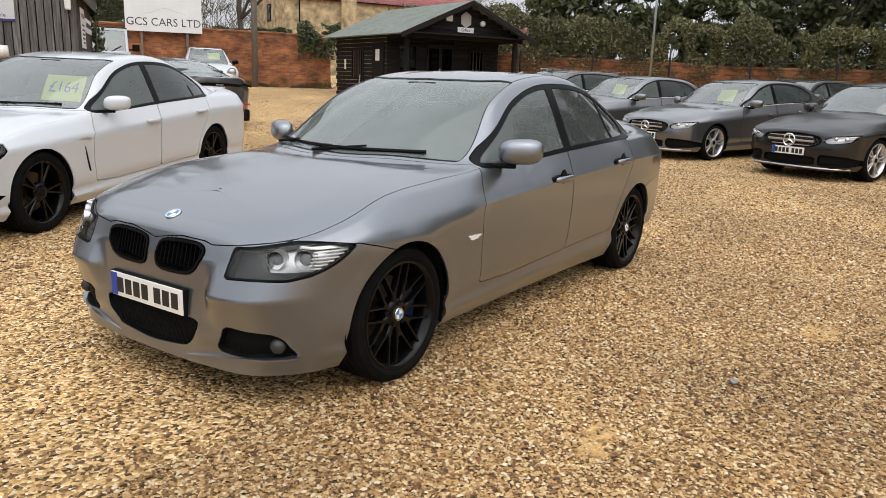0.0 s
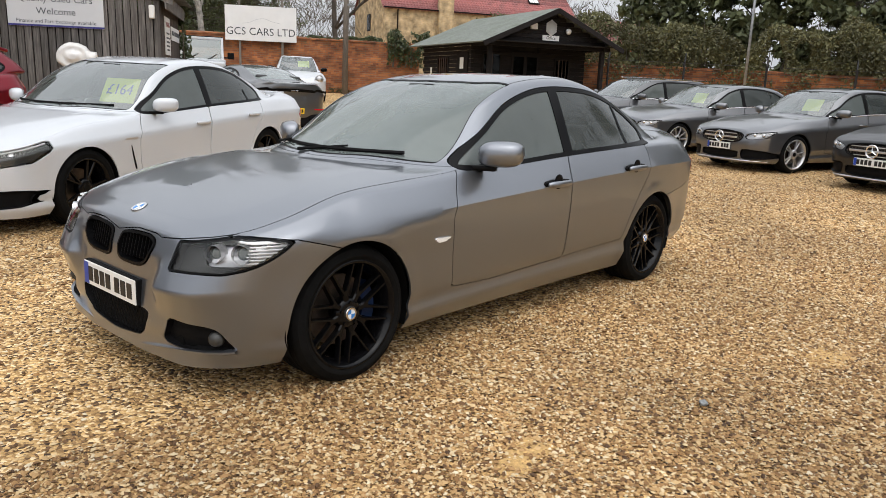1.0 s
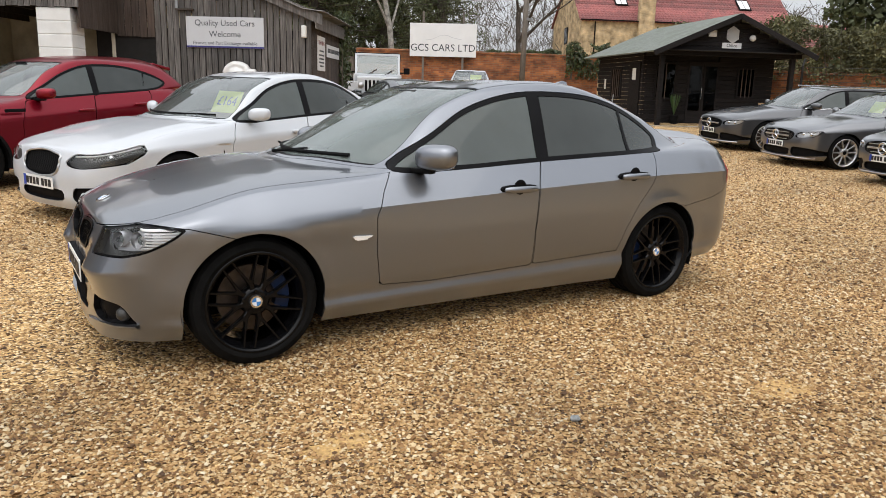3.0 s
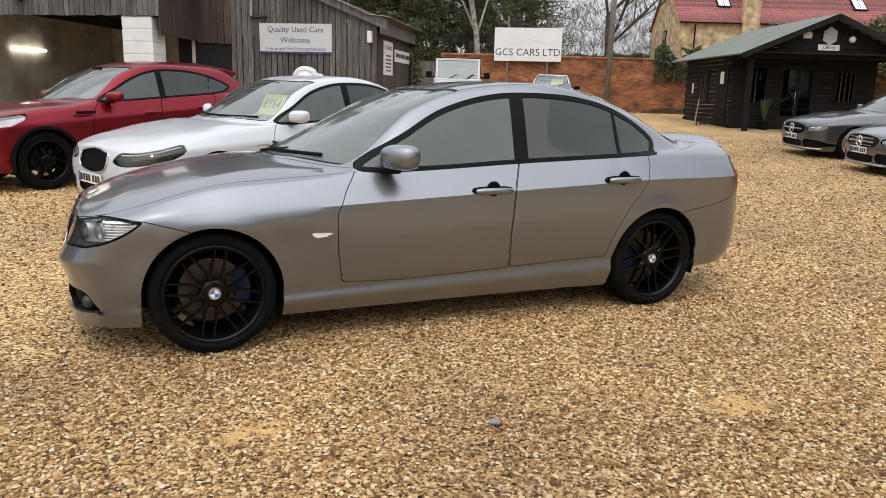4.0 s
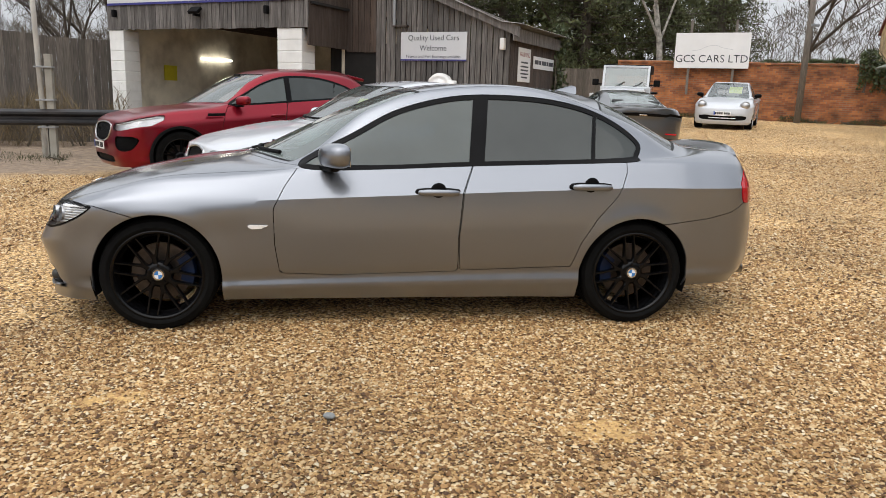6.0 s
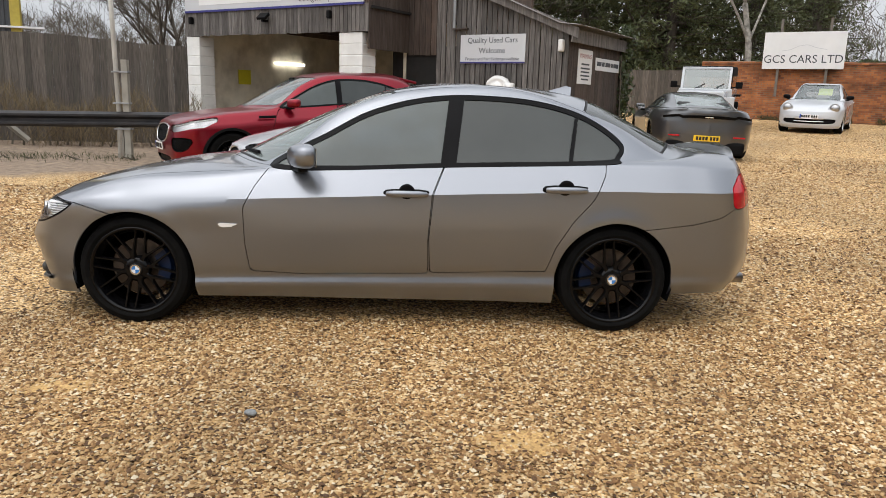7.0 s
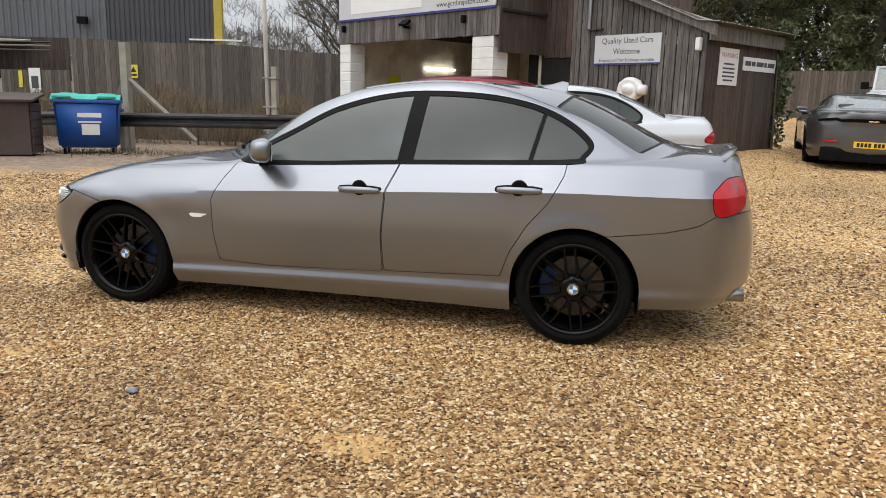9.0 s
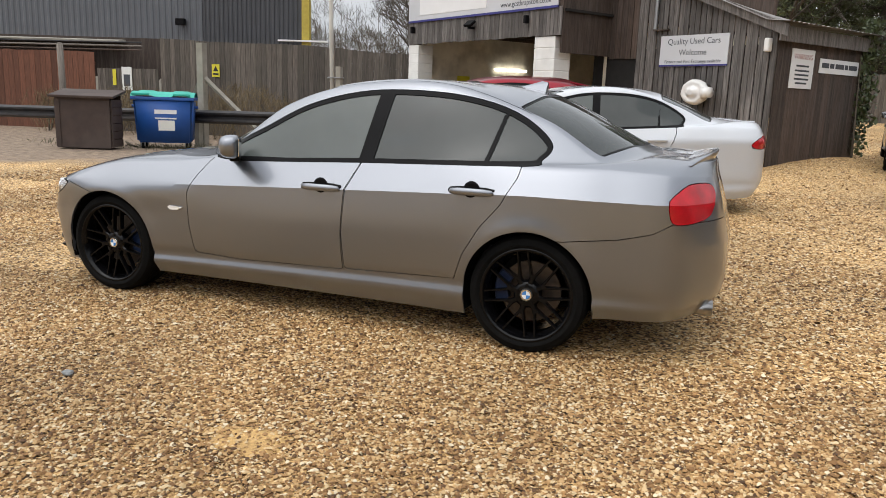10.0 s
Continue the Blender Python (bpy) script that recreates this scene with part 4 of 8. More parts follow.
hero_car = build_car(hero_spec, "saloon_car", pose(0, 0, 0), "grey metallic four-door saloon with black wheels on the gravel", True)
number_plate(hero_car, pose(-2.082, 0, 0.412, 0, 0, -90), False)


def dress_saloon(car):
    """Badges, lamps, wipers, lips and pipes of the grey saloon."""
    bd = part("bonnet_badge", lathe_bm([(0.0005, 0.0), (0.036, 0.0), (0.04, -0.004)], 28, axis="z"), M["ink"], car, m=pose(-1.925, 0, 0.741, 0, -24, 0))
    roundel(bd, (0, 0, 0.003), 0.037, (0, 0, 1))
    part("plate_holder", box_bm(0.03, 0.534, 0.119, 0.006, at=(-2.066, 0, 0.3525)), M["plastic"], car)
    part("radiator_shroud", box_bm(0.30, 1.06, 0.20, 0.01, at=(-1.865, 0, 0.172)), M["under"], car)
    bm = bmesh.new()
    for k in range(-22, 23):
        for lean in (-1, 1):
            y0 = k * 0.03
            a, b = Vector((-2.052 + 0.05 * y0 * y0, y0, 0.213)), Vector((-2.056 + 0.05 * y0 * y0, y0 + lean * 0.075, 0.348))
            if max(abs(a.y) + 0.075, abs(b.y)) < 0.33:
                rod_bm(a, b, 0.0022, n=4, bm=bm, caps=False)
    part("grille_mesh", bm, M["plastic"], car, "black honeycomb mesh")
    us = [0.874, 0.998, 1.071, 1.149, 1.214, 1.275]
    xs, ys = [-1.952, -1.888, -1.844, -1.788, -1.738, -1.691], [0.751, 0.811, 0.840, 0.862, 0.877, 0.891]
    for sg in (-1, 1):
        for x, y, z, r in ((-1.930, 0.672, 0.640, 0.044), (-1.866, 0.768, 0.645, 0.048)):
            lm = part("lamp_ring", lathe_bm([(r, 0.0), (r * 1.08, -0.012), (r * 0.95, -0.020), (r * 0.86, 0.0), (r * 0.82, 0.03)], 30, axis="z"), M["reflector"], car, m=pose(x, sg * y, z, 0, -84, sg * -30), smooth=True)
            bm = bmesh.new()
            bmesh.ops.create_uvsphere(bm, u_segments=20, v_segments=12, radius=r * 0.62)
            part("projector_lens", bm, M["window"], lm, smooth=True, m=pose(0, 0, -0.012))
            part("projector_bowl", lathe_bm([(0.0005, -0.05), (r * 0.5, -0.042), (r * 0.9, -0.01)], 24, axis="z"), M["lampdark"], lm, smooth=True)
        for k in range(7):
            z = 0.612 + 0.0135 * k
            u0, u1 = 0.995 + 0.006 * k, np.interp(z, [0.60, 0.63, 0.66, 0.70], [1.04, 1.13, 1.19, 1.25])
            pts = [(np.interp(u, us, xs) + 0.010, sg * (np.interp(u, us, ys) - 0.016), z) for u in np.linspace(u0, u1, 7)]
            part("indicator_rib", tube_bm(pts, 0.0036, 6), M["badge_w"], car)
        pts = [(np.interp(u, [0.74, 0.80, 0.92] + us[1:], [-1.962, -1.922, -1.872] + xs[1:]) + 0.016, sg * (np.interp(u, [0.74, 0.80, 0.92] + us[1:], [0.625, 0.646, 0.712] + ys[1:]) - 0.018), np.interp(u, [0.74, 1.0, 1.25], [0.672, 0.696, 0.696])) for u in np.linspace(0.75, 1.22, 12)]
        part("light_bar", tube_bm(pts, 0.006, 8), M["badge_w"], car)
        lip = [(-2.062, 0.24, 0.176), (-2.058, 0.36, 0.198), (-2.048, 0.45, 0.212), (-2.025, 0.56, 0.222), (-1.985, 0.67, 0.230), (-1.945, 0.73, 0.236), (-1.908, 0.766, 0.241)]
        bm = bmesh.new()
        ring = []
        for i, (x, y, z) in enumerate(lip):
            w = 0.014 * math.sin(math.pi * min(1, (i + 0.3) / 4)) if i < 3 else 0.014
            ring.append([bm.verts.new((x + dx * w, sg * (y + dy * w), z + dz)) for dx, dy, dz in ((2.0, -1.0, 0.012), (-0.9, 0.5, 0.004), (-0.9, 0.5, -0.004), (1.6, -0.8, -0.020))])
        for a, b in zip(ring, ring[1:]):
            for k in range(3):
                bm.faces.new((a[k], b[k], b[k + 1], a[k + 1]))
        bmesh.ops.recalc_face_normals(bm, faces=bm.faces)
        part("bumper_lip", bm, M["grey_paint"], car)
        bm = bmesh.new()
        bmesh.ops.create_uvsphere(bm, u_segments=20, v_segments=12, radius=0.034)
        part("fog_lamp", bm, M["lampdark"], car, "round fog lamp", smooth=True, m=pose(-1.955, sg * 0.695, 0.290))
        bm = prism_bm([(-0.066, 0.010), (-0.05, 0.016), (0.066, 0.012), (0.060, 0.004), (0.035, -0.002), (0.030, -0.010), (-0.035, -0.014), (-0.055, -0.006)], 0.012)
        part("side_repeater", bm, M["amber"], car, "clear wing-shaped side repeater", m=pose(-0.835, sg * 0.910 - 0.006, 0.598) @ Matrix.Diagonal((0.82, 1, 0.8, 1)))
    for y0, y1, x in ((0.10, -0.52, 0.0), (0.62, 0.02, 0.015)):
        pts = [(-0.955 + 0.26 * (y / 0.65) ** 2 + 0.055 + x, y, 0.985 + 0.0 * y) for y in np.linspace(y0, y1, 7)]
        part("wiper_blade", tube_bm(pts, 0.011, 6), M["plastic"], car)
        part("wiper_arm", rod_bm((pts[0][0] - 0.06, pts[0][1], 0.965), ((pts[3][0] + pts[4][0]) / 2, pts[3][1], 1.003), 0.010, 0.006, 6), M["plastic"], car)
    bm = bmesh.new()
    ring = []
    for k in range(25):
        y = -0.60 + 1.2 * k / 24
        x = 2.225 - 0.12 * (y / 0.6) ** 2
        zb = 1.044 - 0.024 * (abs(y) / 0.6) ** 2
        h = 0.034 * (1 - (abs(y) / 0.6) ** 4) + 0.004
        ring.append([bm.verts.new(p) for p in ((x - 0.17, y, zb - 0.004), (x - 0.08, y, zb + 0.003 + h * 0.25), (x - 0.02, y, zb + 0.004 + h * 0.75), (x + 0.025, y, zb + 0.006 + h), (x + 0.028, y, zb + h), (x + 0.005, y, zb - 0.02))])
    for p, q in zip(ring, ring[1:]):
        for j in range(5):
            bm.faces.new((p[j], q[j], q[j + 1], p[j + 1]))
    bm.faces.new(ring[0])
    bm.faces.new(ring[-1][::-1])
    part("boot_spoiler", bm, M["grey_paint"], car, smooth=True)
    for y in (-0.50, -0.425):
        part("exhaust_pipe", lathe_bm([(0.024, 0.0), (0.033, 0.0), (0.033, 0.14), (0.026, 0.14), (0.024, 0.0)], 24, axis="z"), M["steel_pipe"], car, m=pose(2.165, y, 0.268, 0, 90, 0), smooth=True)
    bm = bmesh.new()
    fin = [(1.05, 0.0), (1.23, 0.0), (1.235, 0.055), (1.20, 0.06)]
    lo = [bm.verts.new((x, sg * 0.035, 1.40 - 0.10 * (x - 1.0) + z)) for sg in (-1, 1) for x, z in fin[:2]]
    hi = [bm.verts.new((x, sg * 0.008, 1.40 - 0.10 * (x - 1.0) + z)) for sg in (-1, 1) for x, z in fin[2:]]
    for f in ((lo[0], lo[1], hi[0], hi[1]), (lo[3], lo[2], hi[3], hi[2]), (hi[1], hi[0], hi[2], hi[3]), (lo[1], lo[3], hi[2], hi[0]), (lo[2], lo[0], hi[1], hi[3])):
        bm.faces.new(f)
    part("roof_aerial", bm, M["grey_paint"], car)


dress_saloon(hero_car)


# ---- ground ----
def ground_sheet():
    xs = np.unique(np.concatenate([np.linspace(-30, 40, 141), np.linspace(-400, -30, 12), np.linspace(40, 600, 14)]))
    ys = np.unique(np.concatenate([np.linspace(-20, 40, 121), np.linspace(-300, -20, 10), np.linspace(40, 700, 14)]))
    V = [(x, y, ground_z(x, y)) for x in xs for y in ys]
    n = len(ys)
    F = [(i * n + j, (i + 1) * n + j, (i + 1) * n + j + 1, i * n + j + 1) for i in range(len(xs) - 1) for j in range(n - 1)]
    return V, F


def gravel_bed():
    """Stone-sized cells of varied colour, fading into grey dirt on the lane by the barrier."""
    m, n, l, b = nodes_of("gravel_bed")
    b.inputs["Roughness"].default_value = 0.85
    co = n.new("ShaderNodeTexCoord")
    vo = n.new("ShaderNodeTexVoronoi")
    vo.inputs["Scale"].default_value = 68
    l.new(co.outputs["Object"], vo.inputs["Vector"])
    sp = n.new("ShaderNodeSeparateColor")
    l.new(vo.outputs["Color"], sp.inputs[0])
    ramp = n.new("ShaderNodeValToRGB")
    e = ramp.color_ramp.elements
    e[0].position, e[0].color = 0.0, (0.03, 0.015, 0.006, 1)
    e[1].position, e[1].color = 1.0, (0.74, 0.58, 0.36, 1)
    for p, c in ((0.18, (0.15, 0.078, 0.026, 1)), (0.48, (0.42, 0.25, 0.092, 1)), (0.76, (0.60, 0.39, 0.165, 1))):
        k = e.new(p)
        k.color = c
    l.new(sp.outputs[0], ramp.inputs["Fac"])
    big = n.new("ShaderNodeTexNoise")
    big.inputs["Scale"].default_value, big.inputs["Detail"].default_value = 0.5, 6
    l.new(co.outputs["Object"], big.inputs["Vector"])
    mr = n.new("ShaderNodeMapRange")
    mr.inputs["From Min"].default_value, mr.inputs["From Max"].default_value = 0.3, 0.7
    mr.inputs["To Min"].default_value, mr.inputs["To Max"].default_value = 0.82, 1.34
    l.new(big.outputs["Fac"], mr.inputs["Value"])
    hs = n.new("ShaderNodeHueSaturation")
    l.new(ramp.outputs[0], hs.inputs["Color"])
    l.new(mr.outputs[0], hs.inputs["Value"])
    # lane of packed dirt: beyond a line across the lot's near-left corner
    xyz = n.new("ShaderNodeSeparateXYZ")
    l.new(co.outputs["Object"], xyz.inputs[0])
    ma = n.new("ShaderNodeMath")
    ma.operation = "MULTIPLY_ADD"
    ma.inputs[1].default_value = -0.55
    l.new(xyz.outputs["X"], ma.inputs[0])
    l.new(xyz.outputs["Y"], ma.inputs[2])
    wob = n.new("ShaderNodeTexNoise")
    wob.inputs["Scale"].default_value, wob.inputs["Detail"].default_value = 0.9, 6
    l.new(co.outputs["Object"], wob.inputs["Vector"])
    m2 = n.new("ShaderNodeMath")
    m2.operation = "MULTIPLY_ADD"
    m2.inputs[1].default_value = 3.2
    l.new(wob.outputs["Fac"], m2.inputs[0])
    l.new(ma.outputs[0], m2.inputs[2])
    lane = n.new("ShaderNodeMapRange")
    lane.inputs["From Min"].default_value, lane.inputs["From Max"].default_value = 10.6, 12.0
    l.new(m2.outputs[0], lane.inputs["Value"])
    left = n.new("ShaderNodeMapRange")
    left.inputs["From Min"].default_value, left.inputs["From Max"].default_value = -2.5, -4.0
    l.new(xyz.outputs["X"], left.inputs["Value"])
    both_ = n.new("ShaderNodeMath")
    both_.operation = "MULTIPLY"
    l.new(lane.outputs[0], both_.inputs[0])
    l.new(left.outputs[0], both_.inputs[1])
    dn = n.new("ShaderNodeTexNoise")
    dn.inputs["Scale"].default_value, dn.inputs["Detail"].default_value = 7, 8
    l.new(co.outputs["Object"], dn.inputs["Vector"])
    dr_ = n.new("ShaderNodeValToRGB")
    dr_.color_ramp.elements[0].position, dr_.color_ramp.elements[0].color = 0.3, (0.13, 0.094, 0.066, 1)
    dr_.color_ramp.elements[1].position, dr_.color_ramp.elements[1].color = 0.7, (0.33, 0.245, 0.17, 1)
    l.new(dn.outputs["Fac"], dr_.inputs["Fac"])
    mx = n.new("ShaderNodeMix")
    mx.data_type = "RGBA"
    l.new(both_.outputs[0], mx.inputs["Factor"])
    l.new(hs.outputs[0], mx.inputs["A"])
    l.new(dr_.outputs[0], mx.inputs["B"])
    l.new(mx.outputs["Result"], b.inputs["Base Color"])
    bp = n.new("ShaderNodeBump")
    bp.inputs["Strength"].default_value, bp.inputs["Distance"].default_value, bp.invert = 0.9, 0.012, True
    l.new(vo.outputs["Distance"], bp.inputs["Height"])
    l.new(bp.outputs[0], b.inputs["Normal"])
    return m


M["gravel"] = gravel_bed()
gv, gf = ground_sheet()
ground = tagged(mesh_ob("ground", gv, gf, M["gravel"], smooth=True), "golden-brown gravel of a used car lot", "ground", kind="structure")


# ---- site materials ----
def brick_mat(name, c1, c2, mortar, scale=1.0, bw=0.225, bh=0.075):
    m, n, l, b = nodes_of(name)
    b.inputs["Roughness"].default_value = 0.9
    co = n.new("ShaderNodeTexCoord")
    sp = n.new("ShaderNodeSeparateXYZ")
    l.new(co.outputs["Object"], sp.inputs[0])
    ad = n.new("ShaderNodeMath")
    l.new(sp.outputs["X"], ad.inputs[0])
    l.new(sp.outputs["Y"], ad.inputs[1])
    cb = n.new("ShaderNodeCombineXYZ")
    l.new(ad.outputs[0], cb.inputs["X"])
    l.new(sp.outputs["Z"], cb.inputs["Y"])
    br = n.new("ShaderNodeTexBrick")
    br.inputs["Scale"].default_value, br.inputs["Brick Width"].default_value, br.inputs["Row Height"].default_value = 1.0, bw, bh
    br.inputs["Mortar Size"].default_value, br.inputs["Bias"].default_value = 0.006, -0.1
    br.inputs["Color1"].default_value, br.inputs["Color2"].default_value, br.inputs["Mortar"].default_value = (*c1, 1), (*c2, 1), (*mortar, 1)
    l.new(cb.outputs[0], br.inputs["Vector"])
    no = n.new("ShaderNodeTexNoise")
    no.inputs["Scale"].default_value, no.inputs["Detail"].default_value = 1.6, 8
    l.new(co.outputs["Object"], no.inputs["Vector"])
    mr = n.new("ShaderNodeMapRange")
    mr.inputs["From Min"].default_value, mr.inputs["From Max"].default_value = 0.3, 0.7
    mr.inputs["To Min"].default_value, mr.inputs["To Max"].default_value = 0.42, 1.45
    l.new(no.outputs["Fac"], mr.inputs["Value"])
    hs = n.new("ShaderNodeHueSaturation")
    l.new(br.outputs["Color"], hs.inputs["Color"])
    l.new(mr.outputs[0], hs.inputs["Value"])
    l.new(hs.outputs[0], b.inputs["Base Color"])
    bp = n.new("ShaderNodeBump")
    bp.inputs["Strength"].default_value, bp.inputs["Distance"].default_value, bp.invert = 0.6, 0.01, True
    l.new(br.outputs["Fac"], bp.inputs["Height"])
    l.new(bp.outputs[0], b.inputs["Normal"])
    return m


GRAIN = (9, 9, 0.6)
M["grey_wood"] = mat("weathered_grey_boards", (0.120, 0.110, 0.103), 0.85, vary=0.5, scale=6, bump=0.5, bscale=25, per="object", dirt=(0.05, 0.043, 0.038), dscale=1.2, damt=0.7, stretch=GRAIN)
M["brown_wood"] = mat("dark_brown_boards", (0.060, 0.040, 0.030), 0.8, vary=0.4, scale=6, bump=0.4, bscale=25, per="object", stretch=GRAIN, dirt=(0.12, 0.10, 0.085), damt=0.4)
M["fence_wood"] = mat("old_fence_boards", (0.108, 0.091, 0.077), 0.9, vary=0.4, scale=5, bump=0.4, bscale=22, per="object", dirt=(0.075, 0.07, 0.055), damt=0.6, stretch=GRAIN)
M["red_wood"] = mat("red_brown_fence", (0.13, 0.052, 0.030), 0.85, vary=0.3, scale=6, bump=0.3, per="object", stretch=GRAIN)
M["log"] = mat("black_stained_logs", (0.012, 0.010, 0.010), 0.75, vary=0.35, spec=0.2, scale=5, bump=0.3, bscale=30, per="object", stretch=(0.6, 9, 9))
M["felt"] = mat("grey_green_roof_felt", (0.17, 0.185, 0.165), 0.95, vary=0.2, scale=10, bump=0.4, bscale=120, dirt=(0.10, 0.12, 0.08), damt=0.5)
M["metal_roof"] = mat("corrugated_roof", (0.20, 0.19, 0.18), 0.7, 0.3, vary=0.3, scale=4, dirt=(0.10, 0.07, 0.05))
M["white_wall"] = mat("white_painted_block", (0.74, 0.74, 0.72), 0.8, vary=0.06, scale=5, bump=0.15, bscale=40, dirt=(0.45, 0.43, 0.38), damt=0.25)
M["cream_wall"] = mat("cream_garage_wall", (0.74, 0.69, 0.57), 0.85, vary=0.15, scale=2, dirt=(0.22, 0.18, 0.13), damt=0.6)
M["sign_board"] = mat("grey_sign_board", (0.52, 0.53, 0.55), 0.45, vary=0.04, scale=2)
M["sign_white"] = mat("white_sign_board", (0.72, 0.72, 0.72), 0.5, vary=0.04, scale=2)
M["navy"] = mat("navy_stripe", (0.03, 0.03, 0.18), 0.5, vary=0.06)
M["sign_ink"] = mat("dark_grey_ink", (0.05, 0.055, 0.065), 0.6, vary=0.05)
M["brick"] = brick_mat("old_red_brick", (0.37, 0.135, 0.045), (0.17, 0.055, 0.027), (0.17, 0.13, 0.09))
M["buff"] = brick_mat("buff_brick", (0.46, 0.35, 0.20), (0.38, 0.28, 0.16), (0.42, 0.36, 0.27))
M["orange_brick"] = brick_mat("orange_brick", (0.34, 0.12, 0.06), (0.28, 0.10, 0.05), (0.3, 0.2, 0.15))
M["tile"] = mat("red_pantiles", (0.23, 0.075, 0.07), 0.75, vary=0.3, scale=9, bump=0.3, per="object", dirt=(0.12, 0.06, 0.055), damt=0.5)
M["cladding"] = mat("grey_steel_cladding", (0.105, 0.112, 0.125), 0.5, 0.2, vary=0.08, scale=1)
M["dark_clad"] = mat("dark_steel_cladding", (0.055, 0.058, 0.065), 0.5, 0.2, vary=0.08, scale=1)
M["yellow_post"] = mat("yellow_corner_post", (0.42, 0.33, 0.05), 0.6, vary=0.1)
M["barrier"] = mat("dark_steel_barrier", (0.020, 0.020, 0.022), 0.5, 0.4, vary=0.3, scale=6, dirt=(0.08, 0.06, 0.05), damt=0.3)
M["concrete"] = mat("concrete_post", (0.30, 0.28, 0.24), 0.9, vary=0.2, scale=6, bump=0.3, dirt=(0.14, 0.13, 0.10), damt=0.5)
M["pole_wood"] = mat("telegraph_pole", (0.16, 0.14, 0.12), 0.9, vary=0.3, scale=6, bump=0.3, stretch=GRAIN)
M["pole_white"] = mat("weathered_white_pole", (0.55, 0.54, 0.50), 0.7, vary=0.15, scale=4, dirt=(0.25, 0.22, 0.18), damt=0.5)
M["galv"] = mat("galvanised_steel", (0.32, 0.33, 0.34), 0.45, 0.7, vary=0.15)
M["bin_blue"] = mat("blue_bin_plastic", (0.012, 0.075, 0.30), 0.5, vary=0.12, scale=4, dirt=(0.06, 0.10, 0.2), damt=0.3)
M["bin_green"] = mat("turquoise_bin_lid", (0.02, 0.36, 0.28), 0.5, vary=0.12, scale=4)
M["box_brown"] = mat("brown_store_box", (0.045, 0.028, 0.022), 0.7, vary=0.2, scale=5, dirt=(0.09, 0.07, 0.06), damt=0.4)
M["bark"] = mat("bark", (0.075, 0.062, 0.05), 0.95, vary=0.4, scale=6, bump=0.6, bscale=14, stretch=(1, 1, 0.3))
M["birch"] = mat("pale_bark", (0.30, 0.28, 0.25), 0.9, vary=0.5, scale=6, bump=0.3)
M["ever"] = mat("evergreen_leaves", (0.078, 0.090, 0.036), 0.7, vary=0.5, scale=0.7, per="island")
M["ivy"] = mat("ivy_leaves", (0.055, 0.072, 0.026), 0.5, vary=0.4, scale=1.5, per="island")
M["hedge"] = mat("hedge_leaves", (0.095, 0.092, 0.036), 0.7, vary=0.55, scale=0.8, per="island")
M["twig"] = mat("bare_twigs", (0.10, 0.085, 0.065), 0.95, vary=0.3, scale=2)
M["dry_grass"] = mat("dead_stems", (0.15, 0.112, 0.062), 0.95, vary=0.4, scale=2, per="island")
M["grass"] = mat("rough_grass", (0.05, 0.052, 0.018), 0.9, vary=0.4, scale=2, per="island")
M["wrap"] = mat("white_plastic_wrap", (0.72, 0.71, 0.69), 0.45, vary=0.08, scale=9, bump=0.6, bscale=9)
M["poster"] = mat("paper_notice", (0.70, 0.70, 0.66), 0.7, vary=0.05)
M["hazard"] = mat("hazard_yellow", (0.62, 0.55, 0.03), 0.6, vary=0.05)
M["pane"] = glass("house_pane", (0.12, 0.13, 0.135), ior=1.4)
M["tube"] = glow("fluorescent_tube", (1.0, 0.96, 0.85), 5.0)
# near-black: the shade inside doorway, bay and cabin is put into the colour
M["inside_shade"] = mat("interior_shade_black", (0.008, 0.007, 0.0065), 0.9, vary=0.3)
M["plywood"] = mat("plywood_sheet", (0.33, 0.22, 0.12), 0.8, vary=0.15, scale=3)
M["leather_green"] = mat("green_plant", (0.03, 0.065, 0.015), 0.6, vary=0.3, scale=3)


def planks(parent, name, x0, x1, zlo, zhi, material, width=0.13, y=0.0, thick=0.022, gap=0.012, batten=False, seed=1, turn=False):
    """Upright boards from x0 to x1 along local x; zlo and zhi are functions of x. turn: run along local y instead."""
    rnd = random.Random(seed)
    n = max(1, int(round((x1 - x0) / width)))
    w = (x1 - x0) / n
    for i in range(n):
        a, b = x0 + i * w + gap / 2, x0 + (i + 1) * w - gap / 2
        d = y - (0.012 if batten and i % 2 else 0.0) + rnd.uniform(-0.003, 0.003)
        lo = zlo((a + b) / 2) + rnd.uniform(-0.012, 0.012)
        pts = []
        for yy in (d - thick, d):
            pts += [(a, yy, lo), (b, yy, lo), (b, yy, zhi(b)), (a, yy, zhi(a))]
        if turn:
            pts = [(-q, p, r) for p, q, r in pts]
        mesh_ob(name, pts, [(0, 1, 2, 3), (7, 6, 5, 4), (0, 4, 5, 1), (1, 5, 6, 2), (2, 6, 7, 3), (3, 7, 4, 0)], material, parent)


def slab(name, sx, sy, sz, material, parent, m=None, bevel=0.006, label=""):
    return part(name, box_bm(sx, sy, sz, bevel), material, parent, label, m=m)


def bars(parent, m, rows, material):
    """Unreadable lines of print as plain bars: (x, z, width, height)."""
    for x, z, w, h in rows:
        part("print_line", box_bm(w, 0.003, h, 0), material, parent, m=m @ pose(x, 0, z - h / 2))


UP = pose(0, 0, 0, 90, 0, 0)

# ---- timber workshop ----
gz_shed = 0.256
shed = thing("timber_workshop", SITE @ pose(0, 0, 0), "weathered grey timber workshop with an open garage bay", "building")
FRONT_V, GAR_V, CORNER_U = 9.36, 7.95, -2.75


